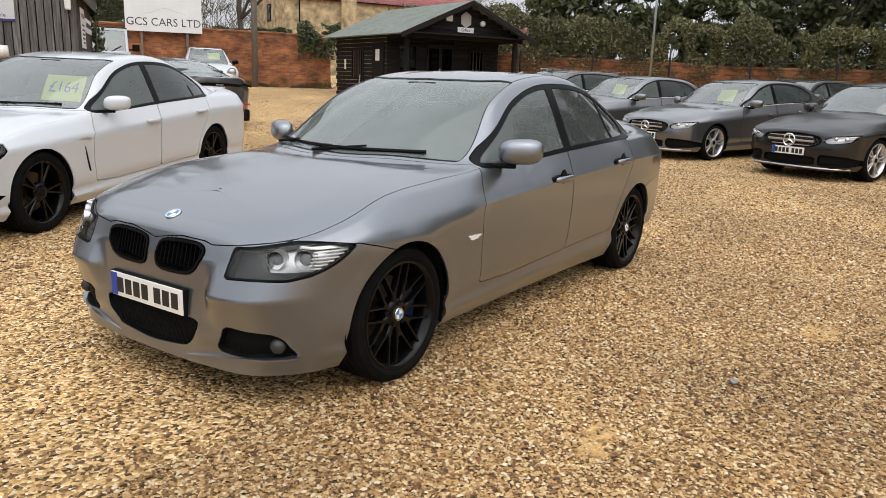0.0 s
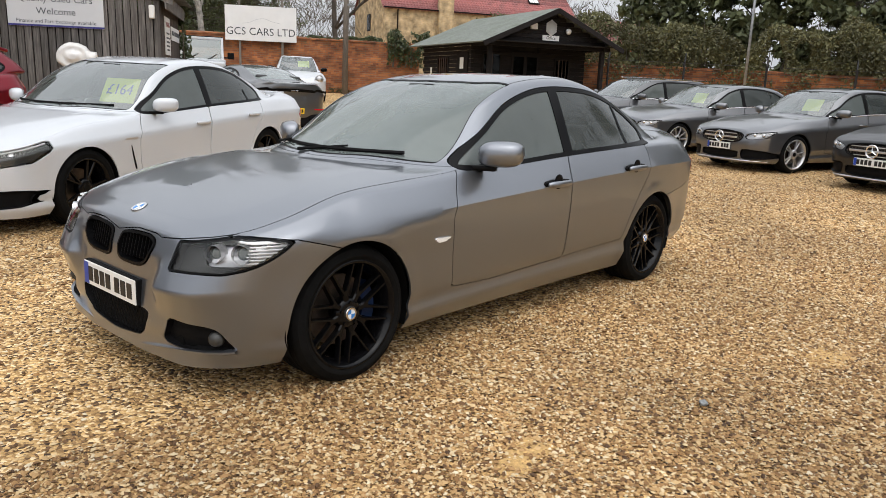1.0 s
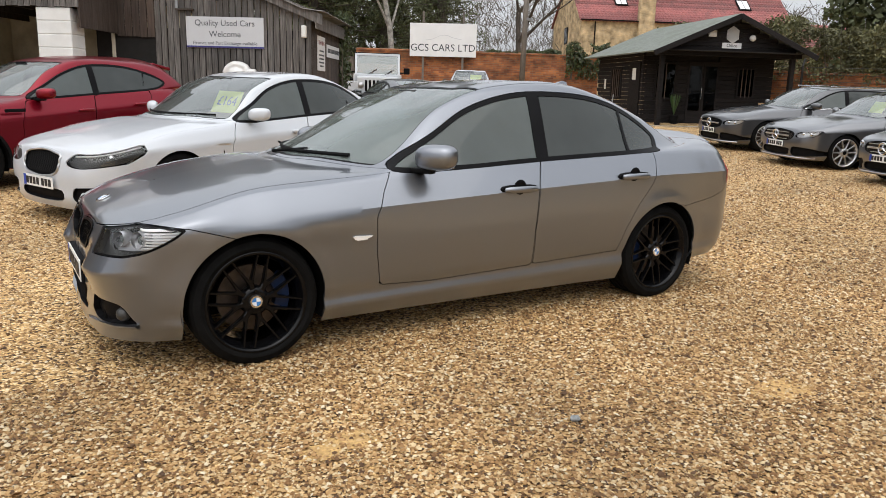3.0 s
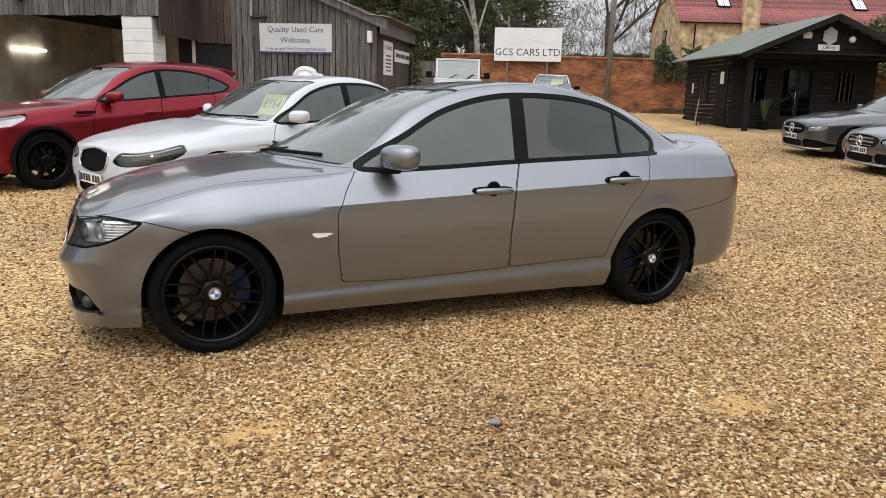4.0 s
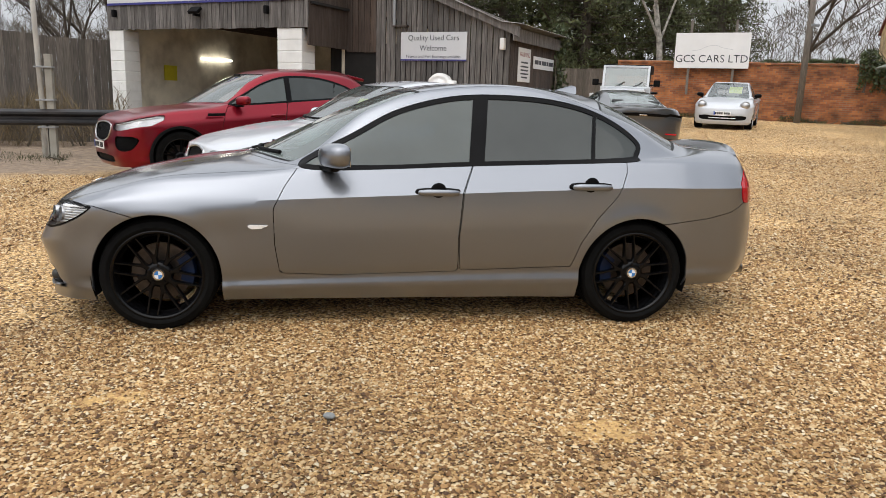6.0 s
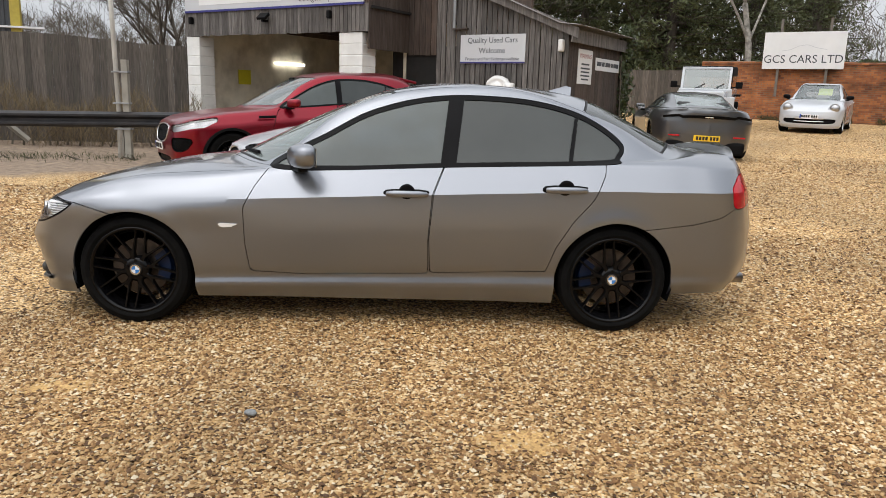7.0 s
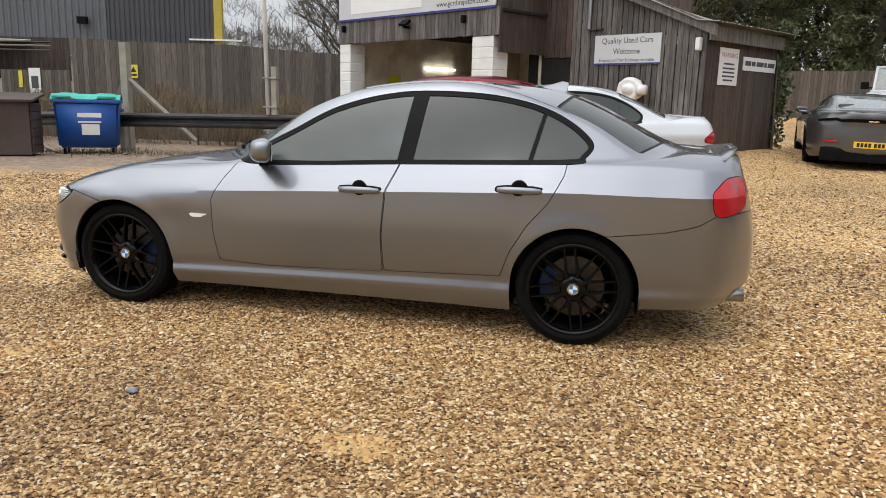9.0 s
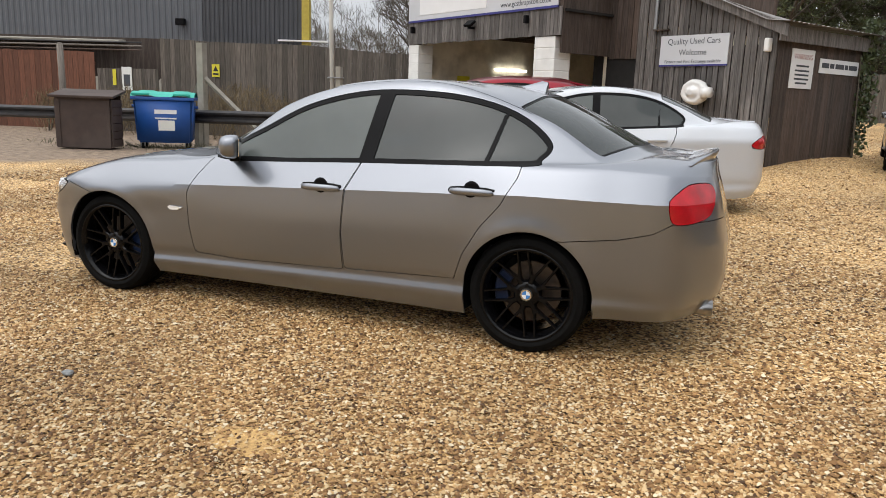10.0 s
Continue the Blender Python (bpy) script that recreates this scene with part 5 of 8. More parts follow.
def shed_roof(u):
    return 2.74 + 0.42 * max(0.0, CORNER_U - u) if u > -6.9 else 4.48


part("backing_wall", box_bm(4.0, 0.06, 2.2, 0, at=(-4.85, FRONT_V + 0.05, 0.2)), M["inside_shade"], shed)
planks(shed, "plank", -5.70, CORNER_U + 0.02, lambda u: 0.28, lambda u: shed_roof(u) - 0.10, M["grey_wood"], 0.118, FRONT_V, gap=0.018, batten=True, seed=3)
planks(shed, "plank", -6.42, -5.70, lambda u: 2.22, lambda u: shed_roof(u) - 0.1, M["brown_wood"], 0.14, FRONT_V, seed=5)
# shallow near-black sheet that paints the shade of the open doorway
part("doorway_shade", box_bm(0.72, 0.02, 1.95, 0, at=(-6.06, FRONT_V + 0.5, 0.28)), M["inside_shade"], shed)
note = part("door_notice", box_bm(0.18, 0.01, 0.24, 0, at=(-5.9, FRONT_V + 0.30, 1.72)), M["poster"], shed)
# side wall of flat dark boards
planks(shed, "plank", FRONT_V + 0.02, 12.35, lambda v: 0.24 + 0.02 * (v - FRONT_V), lambda v: 2.60, M["brown_wood"], 0.20, -CORNER_U, gap=0.003, seed=8, turn=True)
# roof sheets, verge board and eave board
bm = bmesh.new()
prof = [(u, shed_roof(u)) for u in np.linspace(-2.45, -6.9, 12)] + [(-12.1, 4.48)]
rows = []
for v in np.linspace(FRONT_V - 0.22, 12.5, 60):
    k = 0.012 * math.sin(v * 2 * math.pi / 0.15)
    rows.append([bm.verts.new((u, v, z + k - 0.075 * (v - FRONT_V + 0.22) * max(0.0, CORNER_U - max(u, -6.9)))) for u, z in prof])
for p, q in zip(rows, rows[1:]):
    for i in range(len(p) - 1):
        bm.faces.new((p[i], p[i + 1], q[i + 1], q[i]))
roof_ob = part("roof", bm, M["metal_roof"], shed, "rusty corrugated roof sheets")
verge = [(-2.50, shed_roof(-2.75) - 0.05), (-6.9, 4.42), (-6.9, 4.24), (-2.50, shed_roof(-2.75) - 0.24)]
part("verge_board", prism_bm(verge, 0.03), M["grey_wood"], shed, m=pose(0, FRONT_V - 0.15, 0))
part("eave_board", box_bm(0.03, 3.1, 0.24, 0.004, at=(CORNER_U + 0.13, FRONT_V + 1.4, 2.44)), M["grey_wood"], shed)
part("corner_lamp", box_bm(0.09, 0.12, 0.22, 0.02, at=(CORNER_U - 0.1, FRONT_V - 0.10, 2.27)), M["white_wall"], shed, "small white wall lamp", smooth=True)
# downpipe and shelf board
part("drainpipe", rod_bm((-5.25, FRONT_V - 0.06, 2.75), (-5.25, FRONT_V - 0.06, 4.0), 0.035), M["galv"], shed)
part("bracket", box_bm(0.34, 0.08, 0.03, 0.004, at=(-5.1, FRONT_V - 0.06, 2.72)), M["brown_wood"], shed)
# garage bay
G0, G1 = -11.85, -6.40
planks(shed, "plank", G0, G1, lambda u: 2.60, lambda u: 3.14, M["grey_wood"], 0.105, GAR_V, gap=0.008, seed=11)
part("fascia_board", box_bm(G1 - G0, 0.03, 1.0, 0.004, at=((G0 + G1) / 2, GAR_V + 0.02, 3.1)), M["brown_wood"], shed)
part("return_wall", box_bm(0.04, FRONT_V - GAR_V, 2.2, 0.004, at=(G1 - 0.02, (FRONT_V + GAR_V) / 2 + 0.02, 2.27)), M["brown_wood"], shed)
sgn = part("name_board", box_bm(G1 - G0 - 0.15, 0.03, 1.1, 0.004, at=((G0 + G1) / 2 - 0.02, GAR_V - 0.04, 3.16)), M["sign_board"], shed, "long grey name board with a navy edge")
part("navy_edge", box_bm(G1 - G0 - 0.15, 0.034, 0.045, 0, at=((G0 + G1) / 2 - 0.02, GAR_V - 0.042, 3.115)), M["navy"], sgn)
words("lettering", "www.gcsthrapston.co.uk", 0.155, M["sign_ink"], sgn, pose(-7.45, GAR_V - 0.06, 3.275) @ UP)
part("white_panel", box_bm(2.6, 0.006, 0.7, 0, at=(-10.0, GAR_V - 0.058, 3.27)), M["sign_white"], sgn)
for u in (-11.55, -7.35):
    lp = part("wall_spotlight", box_bm(0.08, 0.10, 0.16, 0.02, at=(u, GAR_V - 0.09, 2.86)), M["plastic"], shed)
fl = part("flood_light", box_bm(0.26, 0.06, 0.17, 0.01), M["plastic"], shed, "black floodlight", m=pose(-9.15, GAR_V - 0.22, 2.90, -50, 0, 0))
part("flood_arm", box_bm(0.05, 0.16, 0.05, 0, at=(-9.15, GAR_V - 0.11, 2.84)), M["plastic"], shed)


def pillar(u, w, d):
    pl = new("block_pillar")
    pl.parent = shed
    rnd = random.Random(int(-u * 100))
    for k in range(-1, 11):
        z = gz_shed - 0.1 + k * 0.222
        part("block", box_bm(w - 0.004 * rnd.random(), d, 0.212, 0.012, at=(u, GAR_V + d / 2, z)), M["white_wall"], pl)
    part("mortar", box_bm(w - 0.02, d - 0.02, 2.43, 0, at=(u, GAR_V + d / 2, gz_shed - 0.1)), M["white_wall"], pl)


pillar(-11.62, 0.44, 0.44)
pillar(-6.86, 0.60, 0.44)
# bay interior
part("bay_back_wall", box_bm(5.6, 0.06, 3.1, 0, at=(-9.1, 14.6, 0.0)), M["cream_wall"], shed)
part("bay_side_wall", box_bm(0.06, 6.3, 3.1, 0, at=(-11.75, 11.45, 0.0)), M["cream_wall"], shed)
part("bay_side_wall", box_bm(0.06, 5.2, 3.1, 0, at=(-6.52, 11.95, 0.0)), M["cream_wall"], shed)
# the ceiling's near-black colour stands in for shade under the roof
part("bay_ceiling", box_bm(5.5, 6.6, 0.05, 0, at=(-9.1, 11.3, 3.05)), M["inside_shade"], shed)
for k in range(5):
    part("joist", box_bm(0.06, 6.4, 0.18, 0.004, at=(-11.2 + k * 1.0, 11.3, 2.86)), M["brown_wood"], shed)
part("workshop_tube", box_bm(0.06, 1.12, 0.055, 0.02, at=(-11.66, 11.2, 2.11)), M["tube"], shed, "lit fluorescent tube")
part("yellow_notice", box_bm(0.02, 0.40, 0.36, 0, at=(-11.70, 9.6, 1.55)), M["hazard"], shed)
part("bay_floor", box_bm(5.4, 6.6, 0.05, 0, at=(-9.1, 11.3, 0.02)), M["concrete"], shed)
part("outer_wall", box_bm(0.1, 6.9, 4.2, 0, at=(-11.9, 11.6, 0.1)), M["brown_wood"], shed)
part("rear_wall", box_bm(5.6, 0.1, 4.2, 0, at=(-9.1, 15.0, 0.1)), M["brown_wood"], shed)

# signs on the workshop
qs = thing("welcome_sign", SITE @ pose(-3.62 - 0.735 + 0.0, FRONT_V - 0.05, 2.335), "grey painted board that reads Quality Used Cars Welcome", "sign")
part("board", box_bm(1.47, 0.02, 0.56, 0.004, at=(0, 0, -0.28)), M["sign_board"], qs)
part("navy_edge", box_bm(1.47, 0.022, 0.03, 0, at=(0, -0.002, -0.278)), M["navy"], qs)
words("lettering", "Quality Used Cars", 0.152, M["sign_ink"], qs, pose(0, -0.012, 0.165) @ UP)
words("lettering", "Welcome", 0.152, M["sign_ink"], qs, pose(0, -0.012, -0.035) @ UP)
words("lettering", "Finance and Part Exchange available", 0.085, M["sign_ink"], qs, pose(0, -0.012, -0.195) @ UP)

wsn = thing("warning_sign", SITE @ pose(CORNER_U + 0.035, 10.15, 2.03, 0, 0, 90), "white warning notice with small print", "sign")
part("board", box_bm(0.72, 0.015, 0.66, 0.003, at=(0, 0, -0.33)), M["sign_white"], wsn)
words("lettering", "WARNING", 0.125, mat("faded_red_ink", (0.35, 0.16, 0.15), 0.6), wsn, pose(0, -0.010, 0.20) @ UP)
bars(wsn, pose(0, -0.009, 0), [(0, 0.05, 0.40, 0.03), (0, -0.03, 0.46, 0.03), (0, -0.10, 0.44, 0.03), (0, -0.17, 0.46, 0.03), (0, -0.24, 0.36, 0.03)], M["sign_ink"])
fsn = thing("finance_sign", SITE @ pose(CORNER_U + 0.035, 11.40, 2.13, 0, 0, 90), "long white notice with one line of print", "sign")
part("board", box_bm(1.38, 0.015, 0.25, 0.003, at=(0, 0, -0.135)), M["sign_white"], fsn)
bars(fsn, pose(0, -0.009, 0), [(-0.50, 0, 0.24, 0.085), (-0.27, 0, 0.14, 0.085), (0.0, 0, 0.30, 0.085), (0.24, 0, 0.11, 0.085), (0.48, 0, 0.30, 0.085)], M["sign_ink"])
wrapped = thing("wrapped_bundle", SITE @ pose(-4.08, FRONT_V - 0.25, 1.585), "white plastic-wrapped round fitting on the boarded wall", "bundle")
bm = bmesh.new()
bmesh.ops.create_icosphere(bm, subdivisions=4, radius=1)
for v in bm.verts:
    k = 1 + 0.06 * noise.noise(v.co * 2.5) + 0.04 * noise.noise(v.co * 7)
    ring = 0.03 * math.sin(9 * math.hypot(v.co.x, v.co.z))
    v.co = Vector((v.co.x * 0.28 * k, v.co.y * 0.13 * k + ring * v.co.y, v.co.z * 0.225 * k))
part("cover", bm, M["wrap"], wrapped, smooth=True)
part("outlet", rod_bm((0.20, -0.05, -0.01), (0.36, -0.04, 0.0), 0.11, 0.09, 14), M["wrap"], wrapped, smooth=True)
part("wall_plate", box_bm(0.3, 0.12, 0.3, 0.01, at=(0, 0.16, -0.15)), M["grey_wood"], wrapped)

# ---- brick boundary wall with its sign ----
wz = ground_z(*site(0, 28))


def long_wall(name, a, b, h, material, thick=0.30, label="", cap=True):
    """Straight wall between two world points, its foot on the ground."""
    (x0, y0), (x1, y1) = a, b
    L = math.hypot(x1 - x0, y1 - y0)
    w = thing(name, pose(x0, y0, 0, 0, 0, math.degrees(math.atan2(y1 - y0, x1 - x0))), label, "wall", kind="structure")
    n = 24
    bm = bmesh.new()
    ring = []
    for i in range(n + 1):
        u = L * i / n
        g = ground_z(x0 + (x1 - x0) * i / n, y0 + (y1 - y0) * i / n)
        t = g + h + 0.04 * noise.noise(Vector((u * 0.4, h, 0)))
        ring.append([bm.verts.new((u, y, z)) for y, z in ((0, g - 0.2), (0, t), (thick, t), (thick, g - 0.2))])
    for p, q in zip(ring, ring[1:]):
        for k in range(3):
            bm.faces.new((p[k], q[k], q[k + 1], p[k + 1]))
    bm.faces.new(ring[0])
    bm.faces.new(ring[-1][::-1])
    bmesh.ops.recalc_face_normals(bm, faces=bm.faces)
    part("brickwork", bm, material, w)
    if cap:
        bm = bmesh.new()
        ring = []
        for i in range(n + 1):
            u = L * i / n
            g = ground_z(x0 + (x1 - x0) * i / n, y0 + (y1 - y0) * i / n) + h + 0.04 * noise.noise(Vector((u * 0.4, h, 0)))
            ring.append([bm.verts.new((u, y, z)) for y, z in ((-0.03, g), (-0.03, g + 0.06), (thick / 2, g + 0.11), (thick + 0.03, g + 0.06), (thick + 0.03, g))])
        for p, q in zip(ring, ring[1:]):
            for k in range(4):
                bm.faces.new((p[k], q[k], q[k + 1], p[k + 1]))
        bmesh.ops.recalc_face_normals(bm, faces=bm.faces)
        part("coping", bm, material, w)
    return w


wall_a = long_wall("wall_brick", site(-4.85, 28.0), site(5.6, 28.0), 2.15, M["brick"], label="old red brick boundary wall topped with ivy")
wall_b = long_wall("wall_brick_side", (20.6, 17.0), (29.5, -12.0), 1.75, M["brick"], label="low red brick wall under a hedge")

company = thing("company_sign", SITE @ pose(-1.08, 27.75, 3.53), "large white board with dark lettering on two posts", "sign")
part("board", box_bm(2.84, 0.04, 1.37, 0.006, at=(0, 0, -0.685)), M["sign_white"], company)
words("lettering", "GCS CARS LTD", 0.42, M["sign_ink"], company, pose(0, -0.022, -0.33) @ UP, sx=0.98)
for sg in (-1, 1):
    part("post", box_bm(0.09, 0.09, 2.9, 0.006, at=(sg * 0.85, 0.07, -0.85 - wz - 0.0)), M["pole_wood"], company)
bm = bmesh.new()
arc = spline([(-0.75, -0.02), (-0.45, 0.03), (-0.15, 0.16), (0.15, 0.19), (0.40, 0.10), (0.80, 0.02)], 6, closed=False)
for (x0, z0), (x1, z1) in zip(arc, arc[1:]):
    a = [bm.verts.new(p) for p in ((x0, -0.0235, z0), (x1, -0.0235, z1), (x1, -0.0235, z1 + 0.018), (x0, -0.0235, z0 + 0.018))]
    bm.faces.new(a)
part("outline_mark", bm, M["sign_board"], company)

# ---- timber fences ----
def fence(name, a, b, h, material, label, width=0.15, seed=1, base=0.0, wave=0.05, fall=0.0):
    (x0, y0), (x1, y1) = a, b
    L = math.hypot(x1 - x0, y1 - y0)
    g0, g1 = ground_z(x0, y0) + base, ground_z(x1, y1) + base
    fz = thing(name, pose(x0, y0, 0, 0, 0, math.degrees(math.atan2(y1 - y0, x1 - x0))), label, "fence")
    lo = lambda u: g0 + (g1 - g0) * u / L - 0.05
    planks(fz, "board", 0, L, lo, lambda u: lo(u) + h - fall * u / L + wave * noise.noise(Vector((u * 0.35, seed, 0))) + 0.02 * noise.noise(Vector((u * 9, seed, 3))), material, width, 0, gap=0.008, seed=seed)
    for zz in (0.4, h * 0.82):
        part("rail", box_bm(L, 0.04, 0.08, 0.004, at=(L / 2, 0.03, (g0 + g1) / 2 + zz)), material, fz)
    return fz


fence("timber_fence", (-13.4, 13.5), (-5.2, 14.7), 2.79, M["fence_wood"], "tall weathered close-board fence behind the barrier", 0.16, 2, wave=0.10, fall=0.28)
fence("timber_fence", (-15.6, 13.3), (-13.42, 13.42), 1.89, M["fence_wood"], "low weathered fence panel with notices", 0.10, 4)
fence("brown_fence", (-27.0, 10.0), (-15.7, 13.3), 2.36, M["red_wood"], "red-brown stained close-board fence", 0.17, 6)
lean = thing("lean_to_roof", pose(0, 0, 0), "low lean-to roof edge with pipes over the brown fence", "roof")
for k, (z, r, m_) in enumerate(((2.38, 0.022, "brown_wood"), (2.50, 0.03, "pole_wood"), (2.60, 0.022, "barrier"))):
    part("pipe", tube_bm([(-24.0, 11.15, z - 0.10), (-18.5, 12.75, z), (-14.3, 13.75, z + 0.02)], r, 8), M[m_], lean)
part("eave_sheet", box_bm(9.0, 0.5, 0.05, 0.01, at=(0, 0, 0)), M["concrete"], lean, m=pose(-19.6, 12.75, 2.66, 6, 0, 16.2))
part("backing_board", box_bm(11.0, 0.04, 1.2, 0.0, at=(0, 0, 0)), M["brown_wood"], lean, m=pose(-19.6, 13.0, 1.6, 0, 0, 16.2))
fp = thing("fence_post", stand(-15.4, 11.8), "weathered round timber post by the brown fence", "post")
part("shaft", rod_bm((0, 0, -0.1), (-0.03, 0, 2.42), 0.10, 0.085, 12), M["pole_wood"], fp, smooth=True)
part("cap", rod_bm((-0.03, 0, 2.42), (-0.03, 0, 2.46), 0.085, 0.05, 12), M["pole_wood"], fp, smooth=True)
fence("timber_fence", site(-12.5, 28.2), site(-4.85, 28.2), 1.90, M["fence_wood"], "grey close-board fence beside the brick wall", 0.14, 9)


def wire_fence(a, b, h):
    """Dark posts with strained wires."""
    (x0, y0), (x1, y1) = a, b
    L = math.hypot(x1 - x0, y1 - y0)
    f = thing("wire_fence", pose(x0, y0, 0, 0, 0, math.degrees(math.atan2(y1 - y0, x1 - x0))), "black wire fence on thin steel posts", "fence")
    n = int(L / 2.7)
    g = [ground_z(x0 + (x1 - x0) * i / n, y0 + (y1 - y0) * i / n) for i in range(n + 1)]
    for i in range(n + 1):
        part("post", rod_bm((L * i / n, 0, g[i] - 0.1), (L * i / n, 0, g[i] + h), 0.04, n=8), M["barrier"], f)
        part("post_arm", rod_bm((L * i / n, 0, g[i] + h), (L * i / n, 0.22, g[i] + h + 0.32), 0.03, n=6), M["barrier"], f)
    for k in range(9):
        z = 0.12 + (h - 0.15) * k / 8
        part("wire", tube_bm([(L * i / n, 0, g[i] + z) for i in range(n + 1)], 0.008, 4), M["barrier"], f)


wire_fence((19.9, 16.6), (28.7, -12.0), 2.0)


# ---- crash barrier, post and poles ----
def barrier_run():
    a, b = Vector((-16.5, 9.1)), Vector((-4.4, 10.0))
    L = (b - a).length
    br = thing("crash_barrier", pose(a.x, a.y, 0, 0, 0, math.degrees(math.atan2(b.y - a.y, b.x - a.x))), "dark steel crash barrier on short posts", "barrier")
    prof = [(0, 0.36), (-0.03, 0.375), (-0.08, 0.405), (-0.08, 0.44), (-0.02, 0.49), (-0.02, 0.52), (-0.08, 0.57), (-0.08, 0.61), (-0.03, 0.645), (0, 0.66)]
    bm = bmesh.new()
    rows = []
    for i in range(13):
        p = a.lerp(b, i / 12)
        g = 0.08 + 0.18 * i / 12
        rows.append([bm.verts.new((L * i / 12, y, g + z)) for y, z in prof])
    for p, q in zip(rows, rows[1:]):
        for k in range(len(prof) - 1):
            bm.faces.new((p[k], q[k], q[k + 1], p[k + 1]))
    part("rail", bm, M["barrier"], br)
    for i in range(4):
        u = 0.6 + i * 3.4
        p = a.lerp(b, u / L)
        part("post", box_bm(0.12, 0.15, 0.68 + 0.18 * u / L, 0.005, at=(u, 0.09, ground_z(p.x, p.y))), M["concrete"], br)


barrier_run()
post = thing("braced_post", stand(-9.15, 9.95), "weathered concrete post with two diagonal braces", "post")
slab("upright", 0.17, 0.17, 2.36, M["concrete"], post)
part("brace", rod_bm((0.05, 0.02, 1.58), (1.35, 0.5, 0.25), 0.06, n=4), M["concrete"], post)
part("brace", rod_bm((-0.05, 0.02, 1.58), (-0.95, 0.5, 0.55), 0.06, n=4), M["concrete"], post)
wp = thing("warning_plate", pose(-11.62, 13.70, 1.86, 0, 0, 8), "small yellow warning plate on the fence", "sign")
part("plate", box_bm(0.24, 0.01, 0.36, 0, at=(0, 0, -0.18)), M["hazard"], wp)
bm = bmesh.new()
bm.faces.new([bm.verts.new(p) for p in ((-0.085, -0.008, -0.02), (0.085, -0.008, -0.02), (0, -0.008, 0.13))])
part("triangle_mark", bm, M["ink"], wp)
part("print_line", box_bm(0.18, 0.003, 0.05, 0, at=(0, -0.008, -0.12)), M["ink"], wp)
fn = thing("fence_notice", pose(-14.5, 13.30, 1.55, 0, 0, 3), "white paper notice on the low fence", "sign")
part("sheet", box_bm(0.36, 0.01, 0.68, 0, at=(0, 0, -0.34)), M["poster"], fn)
part("print_block", box_bm(0.22, 0.003, 0.34, 0, at=(0, -0.007, -0.22)), M["sign_ink"], fn)
fy = thing("fence_notice", pose(-14.95, 13.28, 1.58, 0, 0, 3), "narrow yellow notice on the low fence", "sign")
part("sheet", box_bm(0.12, 0.01, 0.46, 0, at=(0, 0, -0.23)), M["hazard"], fy)
pw = thing("flag_pole", stand(-5.72, 9.95), "tall weathered white pole strapped to a stub post", "pole")
part("shaft", rod_bm((0, 0, 0), (-0.12, 0, 5.6), 0.05, 0.04, 12), M["pole_white"], pw, smooth=True)
part("stub", box_bm(0.12, 0.12, 1.9, 0.008, at=(0.13, 0.02, 0)), M["concrete"], pw)
for z in (0.55, 1.05, 1.65):
    part("strap", box_bm(0.32, 0.16, 0.03, 0.004, at=(0.05, 0.01, z)), M["galv"], pw)
tp = thing("telegraph_pole", stand(*site(2.3, 27.3)), "leaning wooden telegraph pole with a cap plate", "pole")
part("shaft", rod_bm((0, 0, -0.2), (0.15, 0.05, 7.5), 0.125, 0.10, 14), M["pole_wood"], tp, smooth=True)
part("cross_plate", box_bm(0.34, 0.2, 0.10, 0.01, at=(0.22, 0, 3.55)), M["galv"], tp)
lp = thing("lamp_column", stand(22.3, 6.6), "slender galvanised lighting column", "pole")
part("shaft", rod_bm((0, 0, 0), (0.35, 0.1, 7.0), 0.05, 0.04, 10), M["galv"], lp, smooth=True)

# ---- bin and store box ----
bn = thing("wheeled_bin", stand(-9.42, 9.0, 33, -0.04), "blue four-wheeled waste bin with a turquoise lid", "bin")
bm = bmesh.new()
lo = [bm.verts.new((sx * 0.565, sy * 0.33, 0.17)) for sx, sy in ((-1, -1), (1, -1), (1, 1), (-1, 1))]
hi = [bm.verts.new((sx * 0.62, sy * 0.38, 1.12)) for sx, sy in ((-1, -1), (1, -1), (1, 1), (-1, 1))]
for i in range(4):
    bm.faces.new((lo[i], lo[(i + 1) % 4], hi[(i + 1) % 4], hi[i]))
bm.faces.new(lo[::-1])
bm.faces.new(hi)
bmesh.ops.bevel(bm, geom=bm.edges[:], offset=0.045, segments=3, affect="EDGES")
part("tub", bm, M["bin_blue"], bn, smooth=True)
part("rim", box_bm(1.33, 0.82, 0.075, 0.025, at=(0, 0, 1.09)), M["bin_blue"], bn)
bm = bmesh.new()
ring = [[bm.verts.new((x, y, 1.165 + 0.11 * math.cos(y / 0.41 * math.pi / 2) ** 0.8 + 0.02 * (abs(math.sin(x * 4.6)) > 0.7))) for y in np.linspace(-0.409, 0.409, 9)] for x in np.linspace(-0.66, 0.66, 25)]
for p, q in zip(ring, ring[1:]):
    for k in range(8):
        bm.faces.new((p[k], q[k], q[k + 1], p[k + 1]))
lid = part("lid", bm, M["bin_green"], bn, "turquoise lid", smooth=True)
for x in (-0.45, 0.40):
    part("lid_handle", box_bm(0.36, 0.05, 0.05, 0.015, at=(x, -0.40, 1.19)), M["bin_green"], lid)
